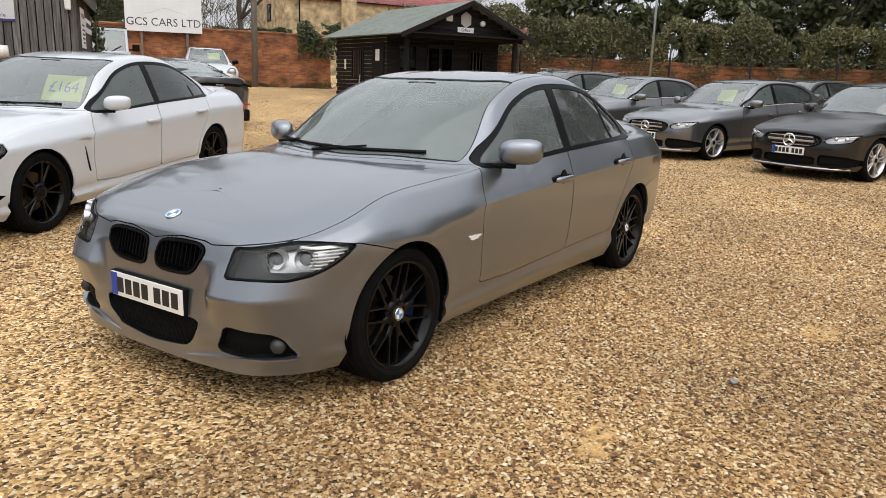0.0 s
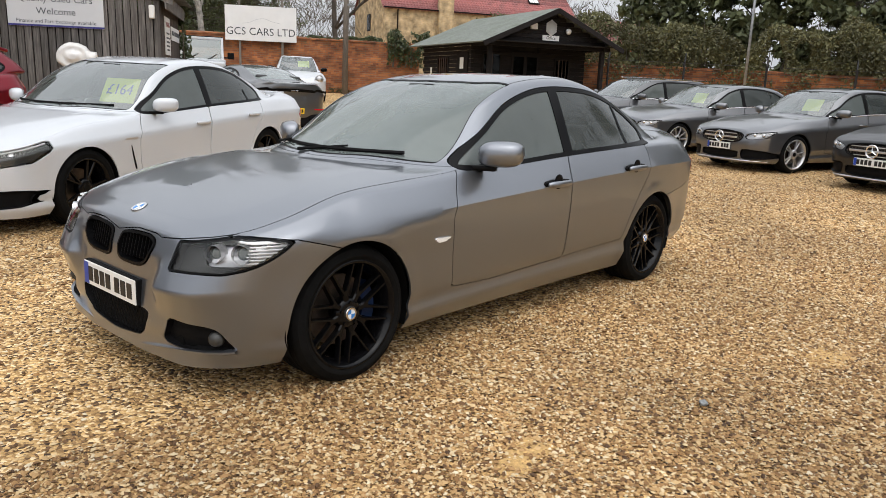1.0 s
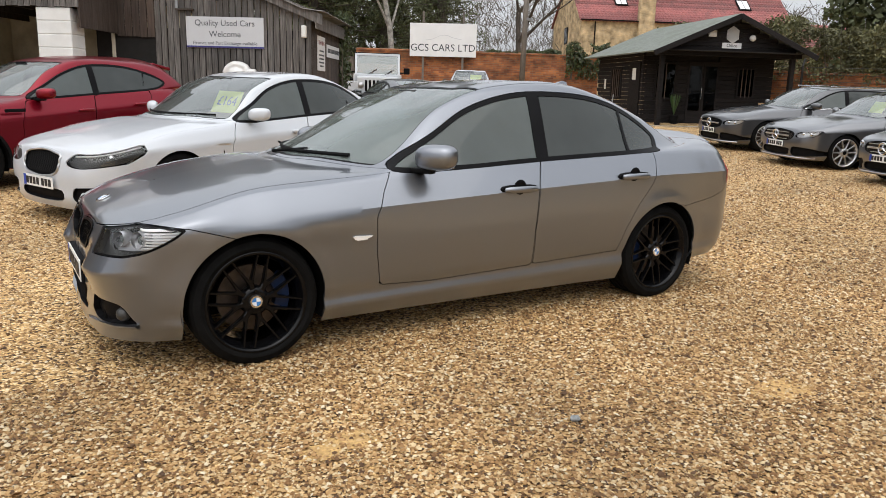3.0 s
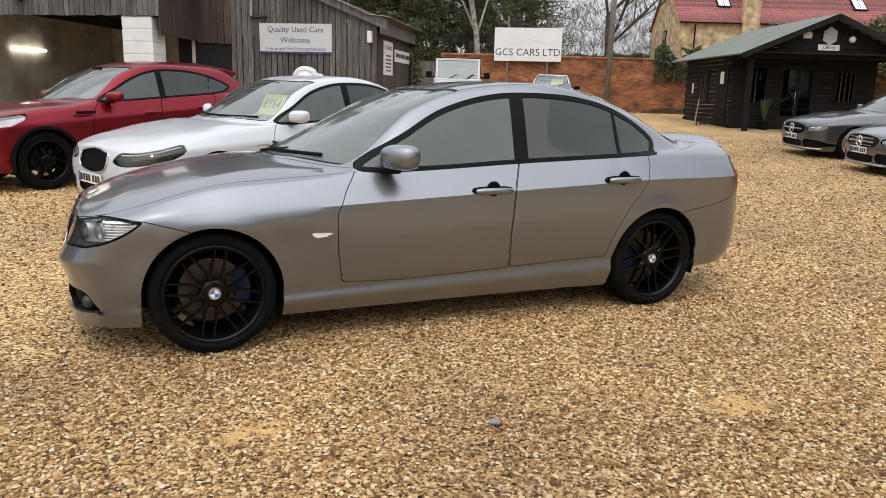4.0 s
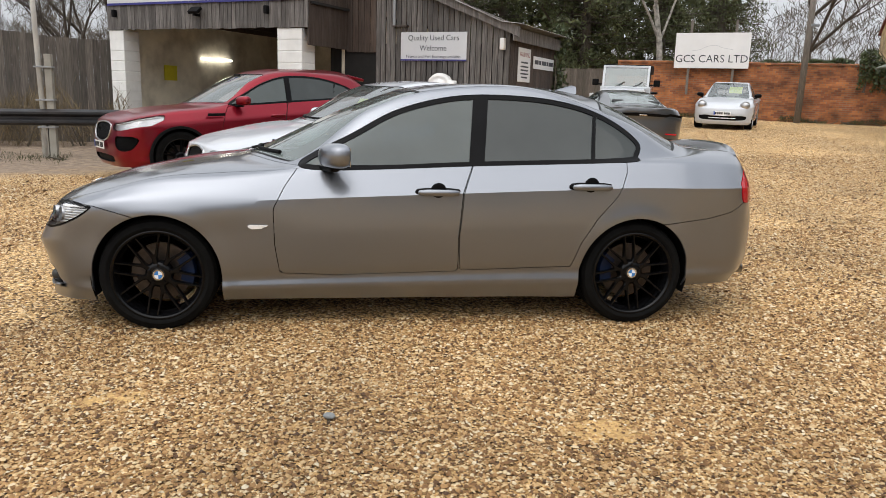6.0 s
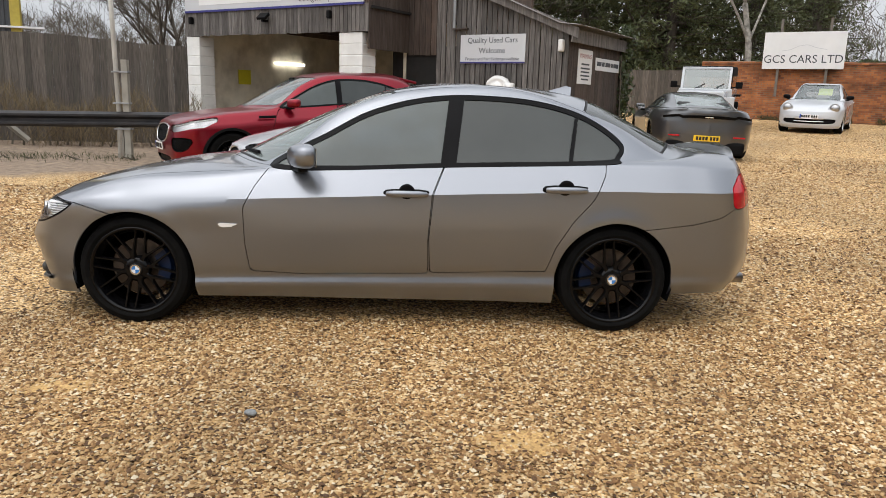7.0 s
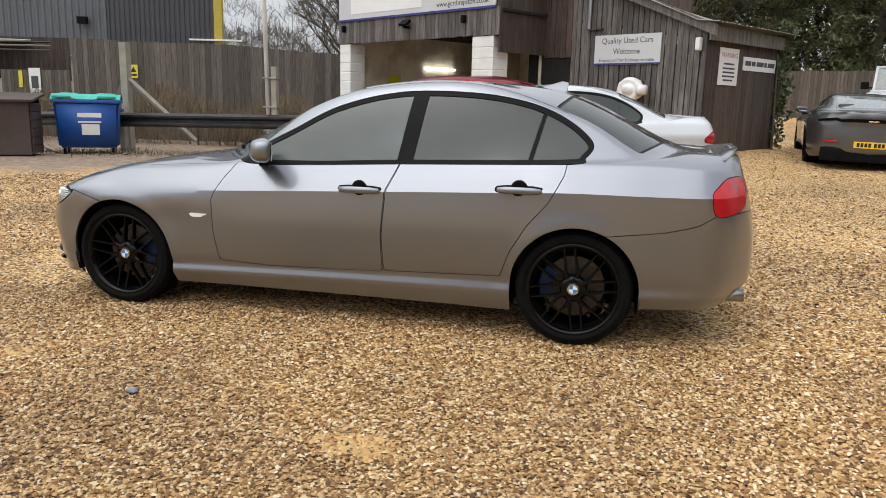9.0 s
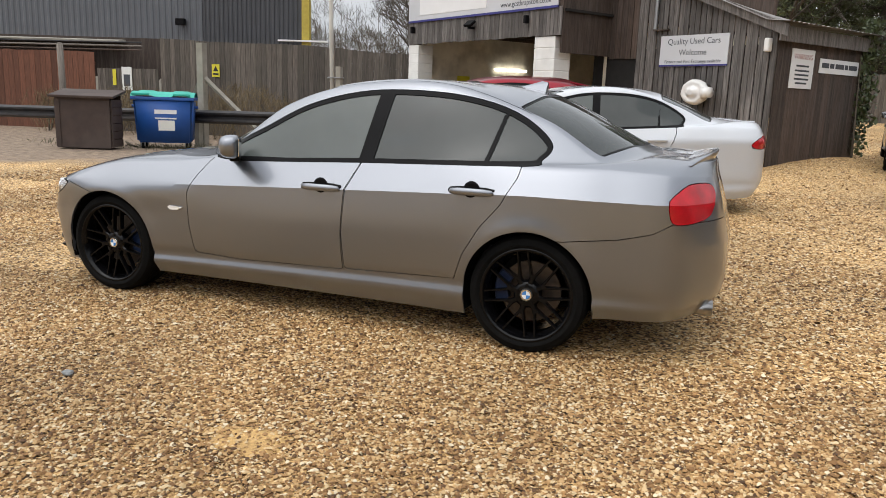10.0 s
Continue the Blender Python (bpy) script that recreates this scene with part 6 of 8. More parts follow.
for sx in (-1, 1):
    for sy in (-1, 1):
        part("castor", rod_bm((sx * 0.46 - 0.025, sy * 0.22, 0.085), (sx * 0.46 + 0.025, sy * 0.22, 0.085), 0.085, n=18), M["rubber"], bn)
        part("castor_fork", box_bm(0.09, 0.06, 0.14, 0.01, at=(sx * 0.46, sy * 0.22, 0.08)), M["galv"], bn)
    part("side_trunnion", rod_bm((sx * 0.6, 0, 0.95), (sx * 0.70, 0, 0.95), 0.03), M["bin_blue"], bn)
part("name_mark", box_bm(0.46, 0.003, 0.09, 0), M["badge_w"], bn, m=pose(0.05, -0.371, 0.80, 3, 0, 0))
part("bin_label", box_bm(0.34, 0.008, 0.22, 0, at=(0, 0, 0)), M["poster"], bn, m=pose(0.06, -0.350, 0.44, 3, 0, 0))
part("print_line", box_bm(0.44, 0.006, 0.03, 0, at=(0, 0, 0)), M["badge_w"], bn, m=pose(0.05, -0.365, 0.69, 3, 0, 0))

sb = thing("store_box", stand(-10.32, 7.72, 25), "dark brown timber store with a sloping lid", "storage box")
for sx in (-1, 1):
    for k in range(6):
        part("side_board", box_bm(0.03, 0.62, 0.155, 0.006, at=(sx * 0.56, 0, 0.05 + k * 0.165)), M["box_brown"], sb)
part("front_panel", box_bm(1.08, 0.03, 1.08, 0.006, at=(0, -0.32, 0.03)), M["box_brown"], sb)
for x in (-0.5, 0.5):
    part("front_stile", box_bm(0.09, 0.035, 1.08, 0.006, at=(x, -0.335, 0.03)), M["box_brown"], sb)
part("front_rail", box_bm(1.08, 0.035, 0.07, 0.006, at=(0, -0.336, 1.02)), M["box_brown"], sb)
part("back_panel", box_bm(1.1, 0.03, 1.15, 0, at=(0, 0.32, 0.03)), M["box_brown"], sb)
part("lid", box_bm(1.30, 0.82, 0.05, 0.01), M["box_brown"], sb, m=pose(0, -0.02, 1.12, 9, 0, 0))

# ---- office cabin ----
ox, oy = site(8.45, 19.5)
oz = ground_z(ox, oy)
office = thing("office_cabin", pose(ox, oy, oz, 0, 0, -22), "black-stained log office cabin with a felted gable roof", "building")
part("base_slab", box_bm(5.2, 5.6, 0.14, 0.01, at=(0, 2.6, -0.25 + 0.12)), M["concrete"], office)
EAVE, APEX, HALF, DEEP, WY = 2.30, 3.42, 2.62, 5.6, 1.45


def gable(x):
    return APEX - (APEX - EAVE) * abs(x) / HALF


for k in range(16):
    z = 0.05 + k * 0.145
    for x in (-2.25, 2.25):
        part("log", box_bm(0.06, DEEP - WY - 0.1 + (0.18 if k % 2 else 0), 0.14, 0.018, at=(x, (DEEP + WY) / 2, z)), M["log"], office)
    for xa, xb in ((-2.35, -0.75), (0.35, 2.35)):
        part("log", box_bm(xb - xa, 0.06, 0.14, 0.018, at=((xa + xb) / 2, WY, z)), M["log"], office)
for k in range(8):
    z = 2.36 + k * 0.145
    w = 2 * HALF * (APEX - z - 0.08) / (APEX - EAVE)
    if w > 0.1:
        part("gable_board", box_bm(min(w, 4.9), 0.03, 0.14, 0.01, at=(0, 0.22, z)), M["log"], office)
part("inner_wall", box_bm(4.4, 0.03, 2.3, 0, at=(0, WY + 0.08, 0.05)), M["inside_shade"], office)
part("beam", box_bm(5.0, 0.14, 0.16, 0.01, at=(0, 0.25, 2.2)), M["log"], office)
for x in (-2.25, 2.25):
    part("porch_post", box_bm(0.14, 0.14, 2.2, 0.01, at=(x, 0.3, 0)), M["log"], office)
    part("porch_beam", box_bm(0.12, WY, 0.14, 0.01, at=(x, WY / 2 + 0.1, 2.2)), M["log"], office)
for sg in (-1, 1):
    a = math.degrees(math.atan2(APEX - EAVE, HALF))
    L = math.hypot(APEX - EAVE, HALF + 0.2)
    part("roof_slope", box_bm(L, DEEP + 0.5, 0.045, 0.006, at=(sg * L / 2, DEEP / 2, 0)), M["felt"], office, "grey-green mineral felt", m=pose(0, 0, APEX + 0.02, 0, sg * a, 0))
    part("barge_board", box_bm(L, 0.03, 0.16, 0.006, at=(sg * L / 2, -0.24, -0.12)), M["log"], office, m=pose(0, 0, APEX + 0.02, 0, sg * a, 0))
part("porch_ceiling", box_bm(4.8, WY + 0.2, 0.03, 0, at=(0, WY / 2, 2.33)), M["inside_shade"], office)


def cabin_window(m, w, h, n=3):
    win = new("window")
    win.parent = office
    win.matrix_basis = m
    part("pane", box_bm(w, 0.01, h, 0, at=(0, 0, 0)), M["pane"], win)
    part("backing", box_bm(w, 0.02, h, 0, at=(0, 0.03, 0)), M["inside_shade"], win)
    for x, sx, z, sz in ((-w / 2, 0.07, -0.03, h + 0.06), (w / 2, 0.07, -0.03, h + 0.06)):
        part("frame", box_bm(sx, 0.05, sz, 0.006, at=(x, 0, z)), M["log"], win)
    for z in (-0.035, h - 0.035):
        part("frame", box_bm(w, 0.05, 0.07, 0.006, at=(0, 0, z)), M["log"], win)
    for k in range(n):
        part("bar", box_bm(0.025, 0.03, h, 0, at=(-w / 2 + w * (k + 1) / (n + 1), -0.02, 0)), M["brown_wood"], win)


cabin_window(pose(-2.30, 3.75, 0.85, 0, 0, -90), 0.85, 1.0, 4)
cabin_window(pose(1.35, WY - 0.05, 0.95), 0.6, 0.95, 3)
cabin_window(pose(-1.55, WY - 0.05, 0.85), 0.7, 1.15, 1)
dr = new("double_door")
dr.parent = office
dr.matrix_basis = pose(-0.2, WY - 0.02, 0.03)
for sx in (-1, 1):
    lf = part("leaf", box_bm(0.54, 0.05, 2.05, 0.008, at=(sx * 0.275, 0, 0)), M["log"], dr)
    part("glazing", box_bm(0.40, 0.012, 1.45, 0, at=(sx * 0.275, -0.03, 0.45)), M["pane"], lf)
part("door_handle", box_bm(0.03, 0.04, 0.35, 0.008, at=(-0.05, -0.06, 0.85)), M["chrome"], dr)
sd = part("side_door", box_bm(0.05, 0.85, 2.0, 0.008, at=(-2.30, 2.15, 0.03)), M["log"], office)
part("door_notice", box_bm(0.008, 0.28, 0.38, 0, at=(-2.335, 2.15, 1.45)), M["poster"], sd)
part("wall_notice", box_bm(0.008, 0.14, 0.36, 0, at=(-2.315, 4.75, 1.15)), M["poster"], office)
bm = bmesh.new()
v6 = [bm.verts.new((0.24 * math.cos(math.pi / 6 + k * math.pi / 3), 0, 0.27 * math.sin(math.pi / 6 + k * math.pi / 3))) for k in range(6)]
bm.faces.new(v6)
bmesh.ops.solidify(bm, geom=bm.faces[:], thickness=0.03)
part("hexagon_plaque", bm, M["sign_white"], office, "white hexagonal plaque", m=pose(0, 0.17, 2.87))
of = part("office_sign", box_bm(0.66, 0.02, 0.17, 0.003, at=(0, 0.185, 2.45)), M["sign_white"], office)
words("lettering", "Office", 0.15, M["ink"], of, pose(0, 0.172, 2.535) @ UP)
part("alarm_box", box_bm(0.26, 0.08, 0.20, 0.02, at=(-0.70, 0.16, 2.78)), M["sign_white"], office)
bm = bmesh.new()
bmesh.ops.create_uvsphere(bm, u_segments=12, v_segments=8, radius=0.10)
part("camera_dome", bm, M["sign_white"], office, m=pose(0.66, 0.12, 2.78), smooth=True)
part("leaning_board", box_bm(0.62, 0.03, 0.75, 0.005), M["plywood"], office, m=pose(1.9, 0.75, 0.05, -12, 0, 0))
pot = part("potted_plant", rod_bm((-1.3, 1.1, 0.02), (-1.3, 1.1, 0.30), 0.12, 0.16, 16), M["plastic"], office)
bm = bmesh.new()
rr = random.Random(5)
for k in range(60):
    a, t = rr.uniform(0, 6.28), rr.uniform(0.4, 1.0)
    p = Vector((-1.3, 1.1, 0.30))
    q = p + Vector((math.cos(a) * 0.2 * t, math.sin(a) * 0.2 * t, 0.65 * t))
    s = Vector((-math.sin(a), math.cos(a), 0)) * 0.012
    bm.faces.new([bm.verts.new(x) for x in (p, q - s, q + (q - p) * 0.15, q + s)])
part("foliage", bm, M["leather_green"], office)
scoot = thing("bicycle_rack", office.matrix_world @ pose(-3.1, 2.0, -0.1, 0, 0, 20), "small dark steel rack leaning by the cabin", "rack")
for k in range(5):
    part("hoop", rod_bm((k * 0.16, 0, 0), (k * 0.16 + 0.05, 0.05, 0.42), 0.012, n=6), M["barrier"], scoot)
part("rack_rail", rod_bm((-0.05, 0, 0.25), (0.75, 0, 0.25), 0.012, n=6), M["barrier"], scoot)
part("handlebar", rod_bm((-0.12, 0, 0), (0.02, 0, 1.05), 0.018, n=8), M["galv"], scoot)

# ---- houses beyond the wall ----
def house(name, u, v, turn, L, W, eave, ridge, wall, label, lights=()):
    x, y = site(u, v)
    hs = thing(name, pose(x, y, ground_z(x, y), 0, 0, -34 + turn), label, "house")
    bm = bmesh.new()
    a = [bm.verts.new(p) for p in ((0, 0, -1), (L, 0, -1), (L, 0, eave), (0, 0, eave))]
    b = [bm.verts.new(p) for p in ((0, W, -1), (L, W, -1), (L, W, eave), (0, W, eave))]
    t0, t1 = bm.verts.new((0, W / 2, ridge)), bm.verts.new((L, W / 2, ridge))
    bm.faces.new(a)
    bm.faces.new(b[::-1])
    bm.faces.new((b[0], a[0], a[3], t0, b[3]))
    bm.faces.new((a[1], b[1], b[2], t1, a[2]))
    part("wall", bm, wall, hs)
    for sg in (0, 1):
        rf = new("roof")
        rf.parent = hs
        rows = int((math.hypot(W / 2, ridge - eave) + 0.3) / 0.33)
        for r in range(rows):
            bm = bmesh.new()
            u0, u1 = -0.25 / (W / 2) + r * 0.33 / math.hypot(W / 2, ridge - eave), -0.25 / (W / 2) + (r + 1.12) * 0.33 / math.hypot(W / 2, ridge - eave)
            n = int(L / 0.075)
            line = []
            for k in range(n + 1):
                xx = -0.2 + (L + 0.4) * k / n
                wv = 0.03 * math.sin(k * math.pi / 2)
                p = []
                for uu, up in ((u0, 0.055), (min(u1, 1.0), 0.005)):
                    yy = W / 2 * uu if sg == 0 else W - W / 2 * uu
                    p.append(bm.verts.new((xx, yy, eave + (ridge - eave) * uu + 0.05 + up + wv)))
                p.insert(0, bm.verts.new((xx, p[0].co.y, p[0].co.z - 0.05)))
                line.append(p)
            for p, q in zip(line, line[1:]):
                bm.faces.new((p[0], q[0], q[1], p[1]))
                bm.faces.new((p[1], q[1], q[2], p[2]))
            part("tile_course", bm, M["tile"], rf)
    part("gutter", box_bm(L + 0.3, 0.12, 0.10, 0.02, at=(L / 2, -0.28, eave - 0.12)), M["plastic"], hs)
    for lx in lights:
        uu = 0.42
        sk = new("roof_window")
        sk.parent = hs
        sk.matrix_basis = pose(lx, W / 2 * uu, eave + (ridge - eave) * uu + 0.13, math.degrees(math.atan2(ridge - eave, W / 2)), 0, 0)
        part("frame", box_bm(1.15, 1.45, 0.08, 0.01), M["plastic"], sk)
        for x in (-0.25, 0.25):
            part("pane", box_bm(0.44, 1.2, 0.02, 0, at=(x, 0, 0.08)), M["badge_w"], sk)
    return hs


h1 = house("house", 9.3, 62, 9.6, 19.5, 9.0, 6.5, 10.6, M["buff"], "buff brick house with a red pantile roof", (4.0, 15.6))
part("chimney_breast", box_bm(1.4, 0.5, 12.0, 0.01, at=(5.7, -0.22, -1)), M["buff"], h1)
w1 = part("window_frame", box_bm(0.05, 1.0, 1.5, 0.01, at=(-0.04, 4.4, 4.6)), M["plastic"], h1)
part("window_pane", box_bm(0.03, 0.84, 1.3, 0, at=(-0.06, 4.4, 4.7)), M["pane"], w1)
part("drainpipe", rod_bm((1.2, -0.15, -1), (1.2, -0.15, 6.3), 0.06), M["plastic"], h1)
house("house", 30.5, 66, 12, 12, 8, 4.6, 7.2, M["orange_brick"], "orange brick house behind the trees")
house("house", 42, 22, -60, 10, 8, 4.2, 7.0, M["orange_brick"], "orange brick house with a tiled roof beyond the hedge")

# ---- steel shed beyond the fence ----
ind = thing("steel_shed", pose(-16.2, 26.4, 0.4, 0, 0, 15), "large grey steel-clad industrial shed", "building")


def cladding(x0, x1, pitch, material, name):
    bm = bmesh.new()
    prev = None
    k = 0
    x = x0
    while x < x1:
        for dx, y in ((0, 0), (pitch * 0.35, 0), (pitch * 0.5, -0.04), (pitch * 0.85, -0.04)):
            cur = (bm.verts.new((x + dx, y, 2.3)), bm.verts.new((x + dx, y, 9.5)))
            if prev:
                bm.faces.new((prev[0], cur[0], cur[1], prev[1]))
            prev = cur
        x += pitch
    part(name, bm, material, ind)


cladding(-34, -5.0, 0.3, M["cladding"], "pale_cladding")
cladding(-5.0, -0.25, 0.22, M["dark_clad"], "dark_cladding")
part("corner_post", box_bm(0.36, 0.3, 9.6, 0.01, at=(0, 0, 0)), M["yellow_post"], ind, "yellow corner post")
part("plinth", box_bm(32, 0.25, 2.45, 0, at=(-16.2, 0.1, 0)), M["concrete"], ind)
part("sill_flashing", box_bm(26, 0.22, 0.16, 0.01, at=(-19, -0.1, 2.25)), M["cladding"], ind)
part("white_flashing", box_bm(2.3, 0.2, 0.07, 0.01, at=(-0.1, -0.25, 3.22)), M["sign_white"], ind)
fl2 = part("flood_light", box_bm(0.42, 0.25, 0.3, 0.02, at=(-5.9, -0.25, 3.8)), M["plastic"], ind)
part("lamp_pipe", rod_bm((-16.4, -0.12, 2.4), (-16.4, -0.12, 5.1), 0.05), M["galv"], ind)


# ---- the other cars ----
def variant(base, nose, tail, fa, ra, zs=1.0, ys=1.0, a_base=None, **over):
    """A body of other proportions: lengths remapped between its axles and ends, heights and widths scaled."""
    bx = [base["nose"], base["fa"], base["a_base"], base["ra"], base["tail"]]
    ab = a_base if a_base is not None else fa + (base["a_base"] - base["fa"]) * (ra - fa) / (base["ra"] - base["fa"])
    nx = [nose, fa, ab, ra, tail]
    fx = lambda x: float(np.interp(x, bx, nx))
    c = dict(base)
    c.update(nose=nose, tail=tail, fa=fa, ra=ra, a_base=ab, hw=base["hw"] * ys)
    for k in ("z_bot", "z_low", "sill_rise", "z_crease0", "z_crease1", "roof_z"):
        c[k] = base[k] * zs
    for k in ("belt_x", "hood_x", "deck_x"):
        c[k] = [fx(x) for x in base[k]]
    for k in ("belt_z", "hood_z", "deck_z"):
        c[k] = [z * zs for z in base[k]]
    c["rail"] = [(fx(x), y * ys, z * zs) for x, y, z in base["rail"]]
    c["centre"] = [(fx(x), z * zs) for x, z in base["centre"]]
    for k in ("dlo", "front_door", "rear_door"):
        c[k] = [(fx(x), z * zs) for x, z in base[k]]
    c["pillars"] = [(fx(x), l) for x, l in base["pillars"]]
    for k in ("cowl", "ws_top", "back_top", "back_base"):
        c[k] = (fx(base[k][0]), base[k][1])
    base = dict(base, tail_lamp=[(0.44, 0.86), (0.52, 0.93), (0.72, 0.962), (1.0, 0.955), (1.0, 0.742), (0.70, 0.748), (0.46, 0.79)] if "hood_cut" in base else base["tail_lamp"])
    for k in ("head", "tail_lamp", "intake", "side_intake", "grille"):
        if base.get(k):
            c[k] = [(y * ys, z * zs) for y, z in base[k]]
    x, y, z = base["mirror"]
    c["mirror"] = (fx(x), y * ys, z * zs)
    c["handles"] = [(fx(x), z * zs) for x, z in base["handles"]]
    c["seat_x"] = fx(base["seat_x"])
    c["front_bumper"] = c["rear_bumper"] = c["kidney"] = None
    c.update(head_n=4, head_x=fa - 0.22, head_top=(9.0, 0.0), lamp_split=0.0, hood_line=6.12, crease=LINE_CREASE, lip=0.0, plan_in=(0.016, 0.085, 0.26))
    c.update(chin=-0.005, chin_in=0.06, tuck=0.085, tuck_early=False, tail_in=0.012, panel=None, flare_top=4.95, sill_out=0.982, bulge=[0.0] * 17, crest=[0.0] * 17, deck_in=0.05)
    c.pop("head_edge", None)
    c.pop("hood_cut", None)
    c.update(over)
    return c


def nose_of(c):
    """Finds the x of the body's front at a given y and z."""
    v = car_shell(c, 0.05).V
    v = v[v[:, 0] < c["fa"] + 0.1]
    return lambda y, z: float(v[np.argmin((v[:, 1] - abs(y)) ** 2 + (v[:, 2] - z) ** 2), 0])


def grille_dress(car, c, key, step, ring="alloy", wires="trim", r=0.011):
    """Bright surround and a crossed wire mesh over an opening of the nose."""
    at = nose_of(c)
    half = [p for p in c[key] if p[0] >= 0]
    lo, hi = min(z for _, z in half), max(z for _, z in half)
    P = spline(c[key], 5)
    P = [p for p in P if p[0] >= 0]
    sides = (1,) if min(y for y, _ in c[key]) > 0.2 else (0,)
    inside = poly_dist(np.array(spline(c[key], 5)), 0, 1)
    for sg in ((-1, 1) if sides == (1,) else (0,)):
        pts = [(y, z) for y, z in P] if sg else [(y, z) for y, z in P] + [(-y, z) for y, z in P[::-1]]
        pts = [(y * (sg or 1), z) for y, z in pts]
        if ring:
            part("grille_surround", tube_bm([(at(y, z) - 0.004, y, z) for y, z in pts + pts[:2]], r, 6), M[ring], car, "bright grille surround" if ring == "alloy" else "black surround")
        bm = bmesh.new()
        ys = [y for y, _ in pts]
        y = min(ys) - 0.4
        while y < max(ys) + 0.4:
            for lean in (-1, 1):
                prev = None
                for k in range(9):
                    z = lo + (hi - lo) * k / 8
                    yy = y + lean * (z - lo) * 0.8
                    ok = inside(np.array([(abs(yy), z)]))[0] < -0.004
                    cur = Vector((at(yy, z) + 0.018, yy, z)) if ok else None
                    if prev is not None and cur is not None:
                        rod_bm(prev, cur, 0.0035, n=3, bm=bm, caps=False)
                    prev = cur
            y += step
        if len(bm.verts):
            part("grille_mesh", bm, M[wires], car, "wire mesh")
        else:
            bm.free()


SPOKE5 = dict(mat="alloy", n=5, kind="twin", dish=0.015, spread=0.16)
SPOKE10 = dict(mat="alloy", n=10, kind="plain", dish=0.012, width=0.014)
BLACK5 = dict(mat="rim", n=5, kind="twin", dish=0.02, spread=0.17)
BLACK9 = dict(mat="rim", n=9, kind="twin", dish=0.02, spread=0.10)

white_spec = variant(hero_spec, -2.36, 2.66, -1.455, 1.455, 1.035, 1.035, paint="white_paint", wheels=BLACK5, wheel_r=0.345, rim_r=0.262, arch_r=0.365,
             grille=[(0.0, 0.70), (0.24, 0.69), (0.31, 0.63), (0.25, 0.50), (0.0, 0.48)], intake=[(0.0, 0.345), (0.30, 0.35), (0.36, 0.31), (0.31, 0.25), (0.0, 0.24)],
             side_intake=[(0.50, 0.37), (0.60, 0.39), (0.88, 0.40), (0.88, 0.33), (0.84, 0.27), (0.60, 0.25), (0.50, 0.26)], head=[(0.40, 0.60), (0.50, 0.70), (0.70, 0.765), (0.88, 0.80), (1.02, 0.80), (1.02, 0.66), (0.66, 0.575)], head_edge=(-2.12, 0.565, 0.44), head_x=-1.80, handle_mat="white_paint", group="cars for sale", wrap_lamp=True, tail_lamp=[(1.30, 0.80), (1.20, 0.885), (0.9, 0.925), (0.55, 0.925), (0.45, 0.86), (0.6, 0.80), (1.0, 0.775)])
white_car = build_car(white_spec, "saloon_car", park(0.16, 4.78, 24), "white saloon with black wheels and a yellow price card")
number_plate(white_car, pose(-2.385, 0, 0.41, 0, 0, -90), False)
pad = part("boot_spoiler", box_bm(0.12, 1.15, 0.018, 0.008, at=(2.38, 0, 1.075)), M["white_paint"], white_car)
grille_dress(white_car, white_spec, "grille", 0.035)
for y in (-0.30, 0.28):
    part("wiper_blade", tube_bm([(-0.98 + 0.26 * (yy / 0.65) ** 2 + 0.05, yy, 1.02) for yy in np.linspace(y - 0.28, y + 0.30, 6)], 0.011, 6), M["plastic"], white_car)
card = part("price_card", box_bm(0.006, 0.42, 0.27, 0), M["yellow_card"], white_car, "yellow price card", m=pose(-0.42, -0.33, 1.02, 0, 58 - 90 + 62, 0))
words("lettering", "£164", 0.16, M["blue"], card, pose(-0.005, 0.0, 0.14) @ pose(0, 0, 0, 90, 0, -90))
part("wing_vent", box_bm(0.24, 0.016, 0.022, 0.006, at=(-0.95, -0.928, 0.73)), M["alloy"], white_car)
part("vent_slot", box_bm(0.016, 0.012, 0.26, 0.004), M["trim"], white_car, m=pose(-0.86, -0.925, 0.45, 0, -14, 0))

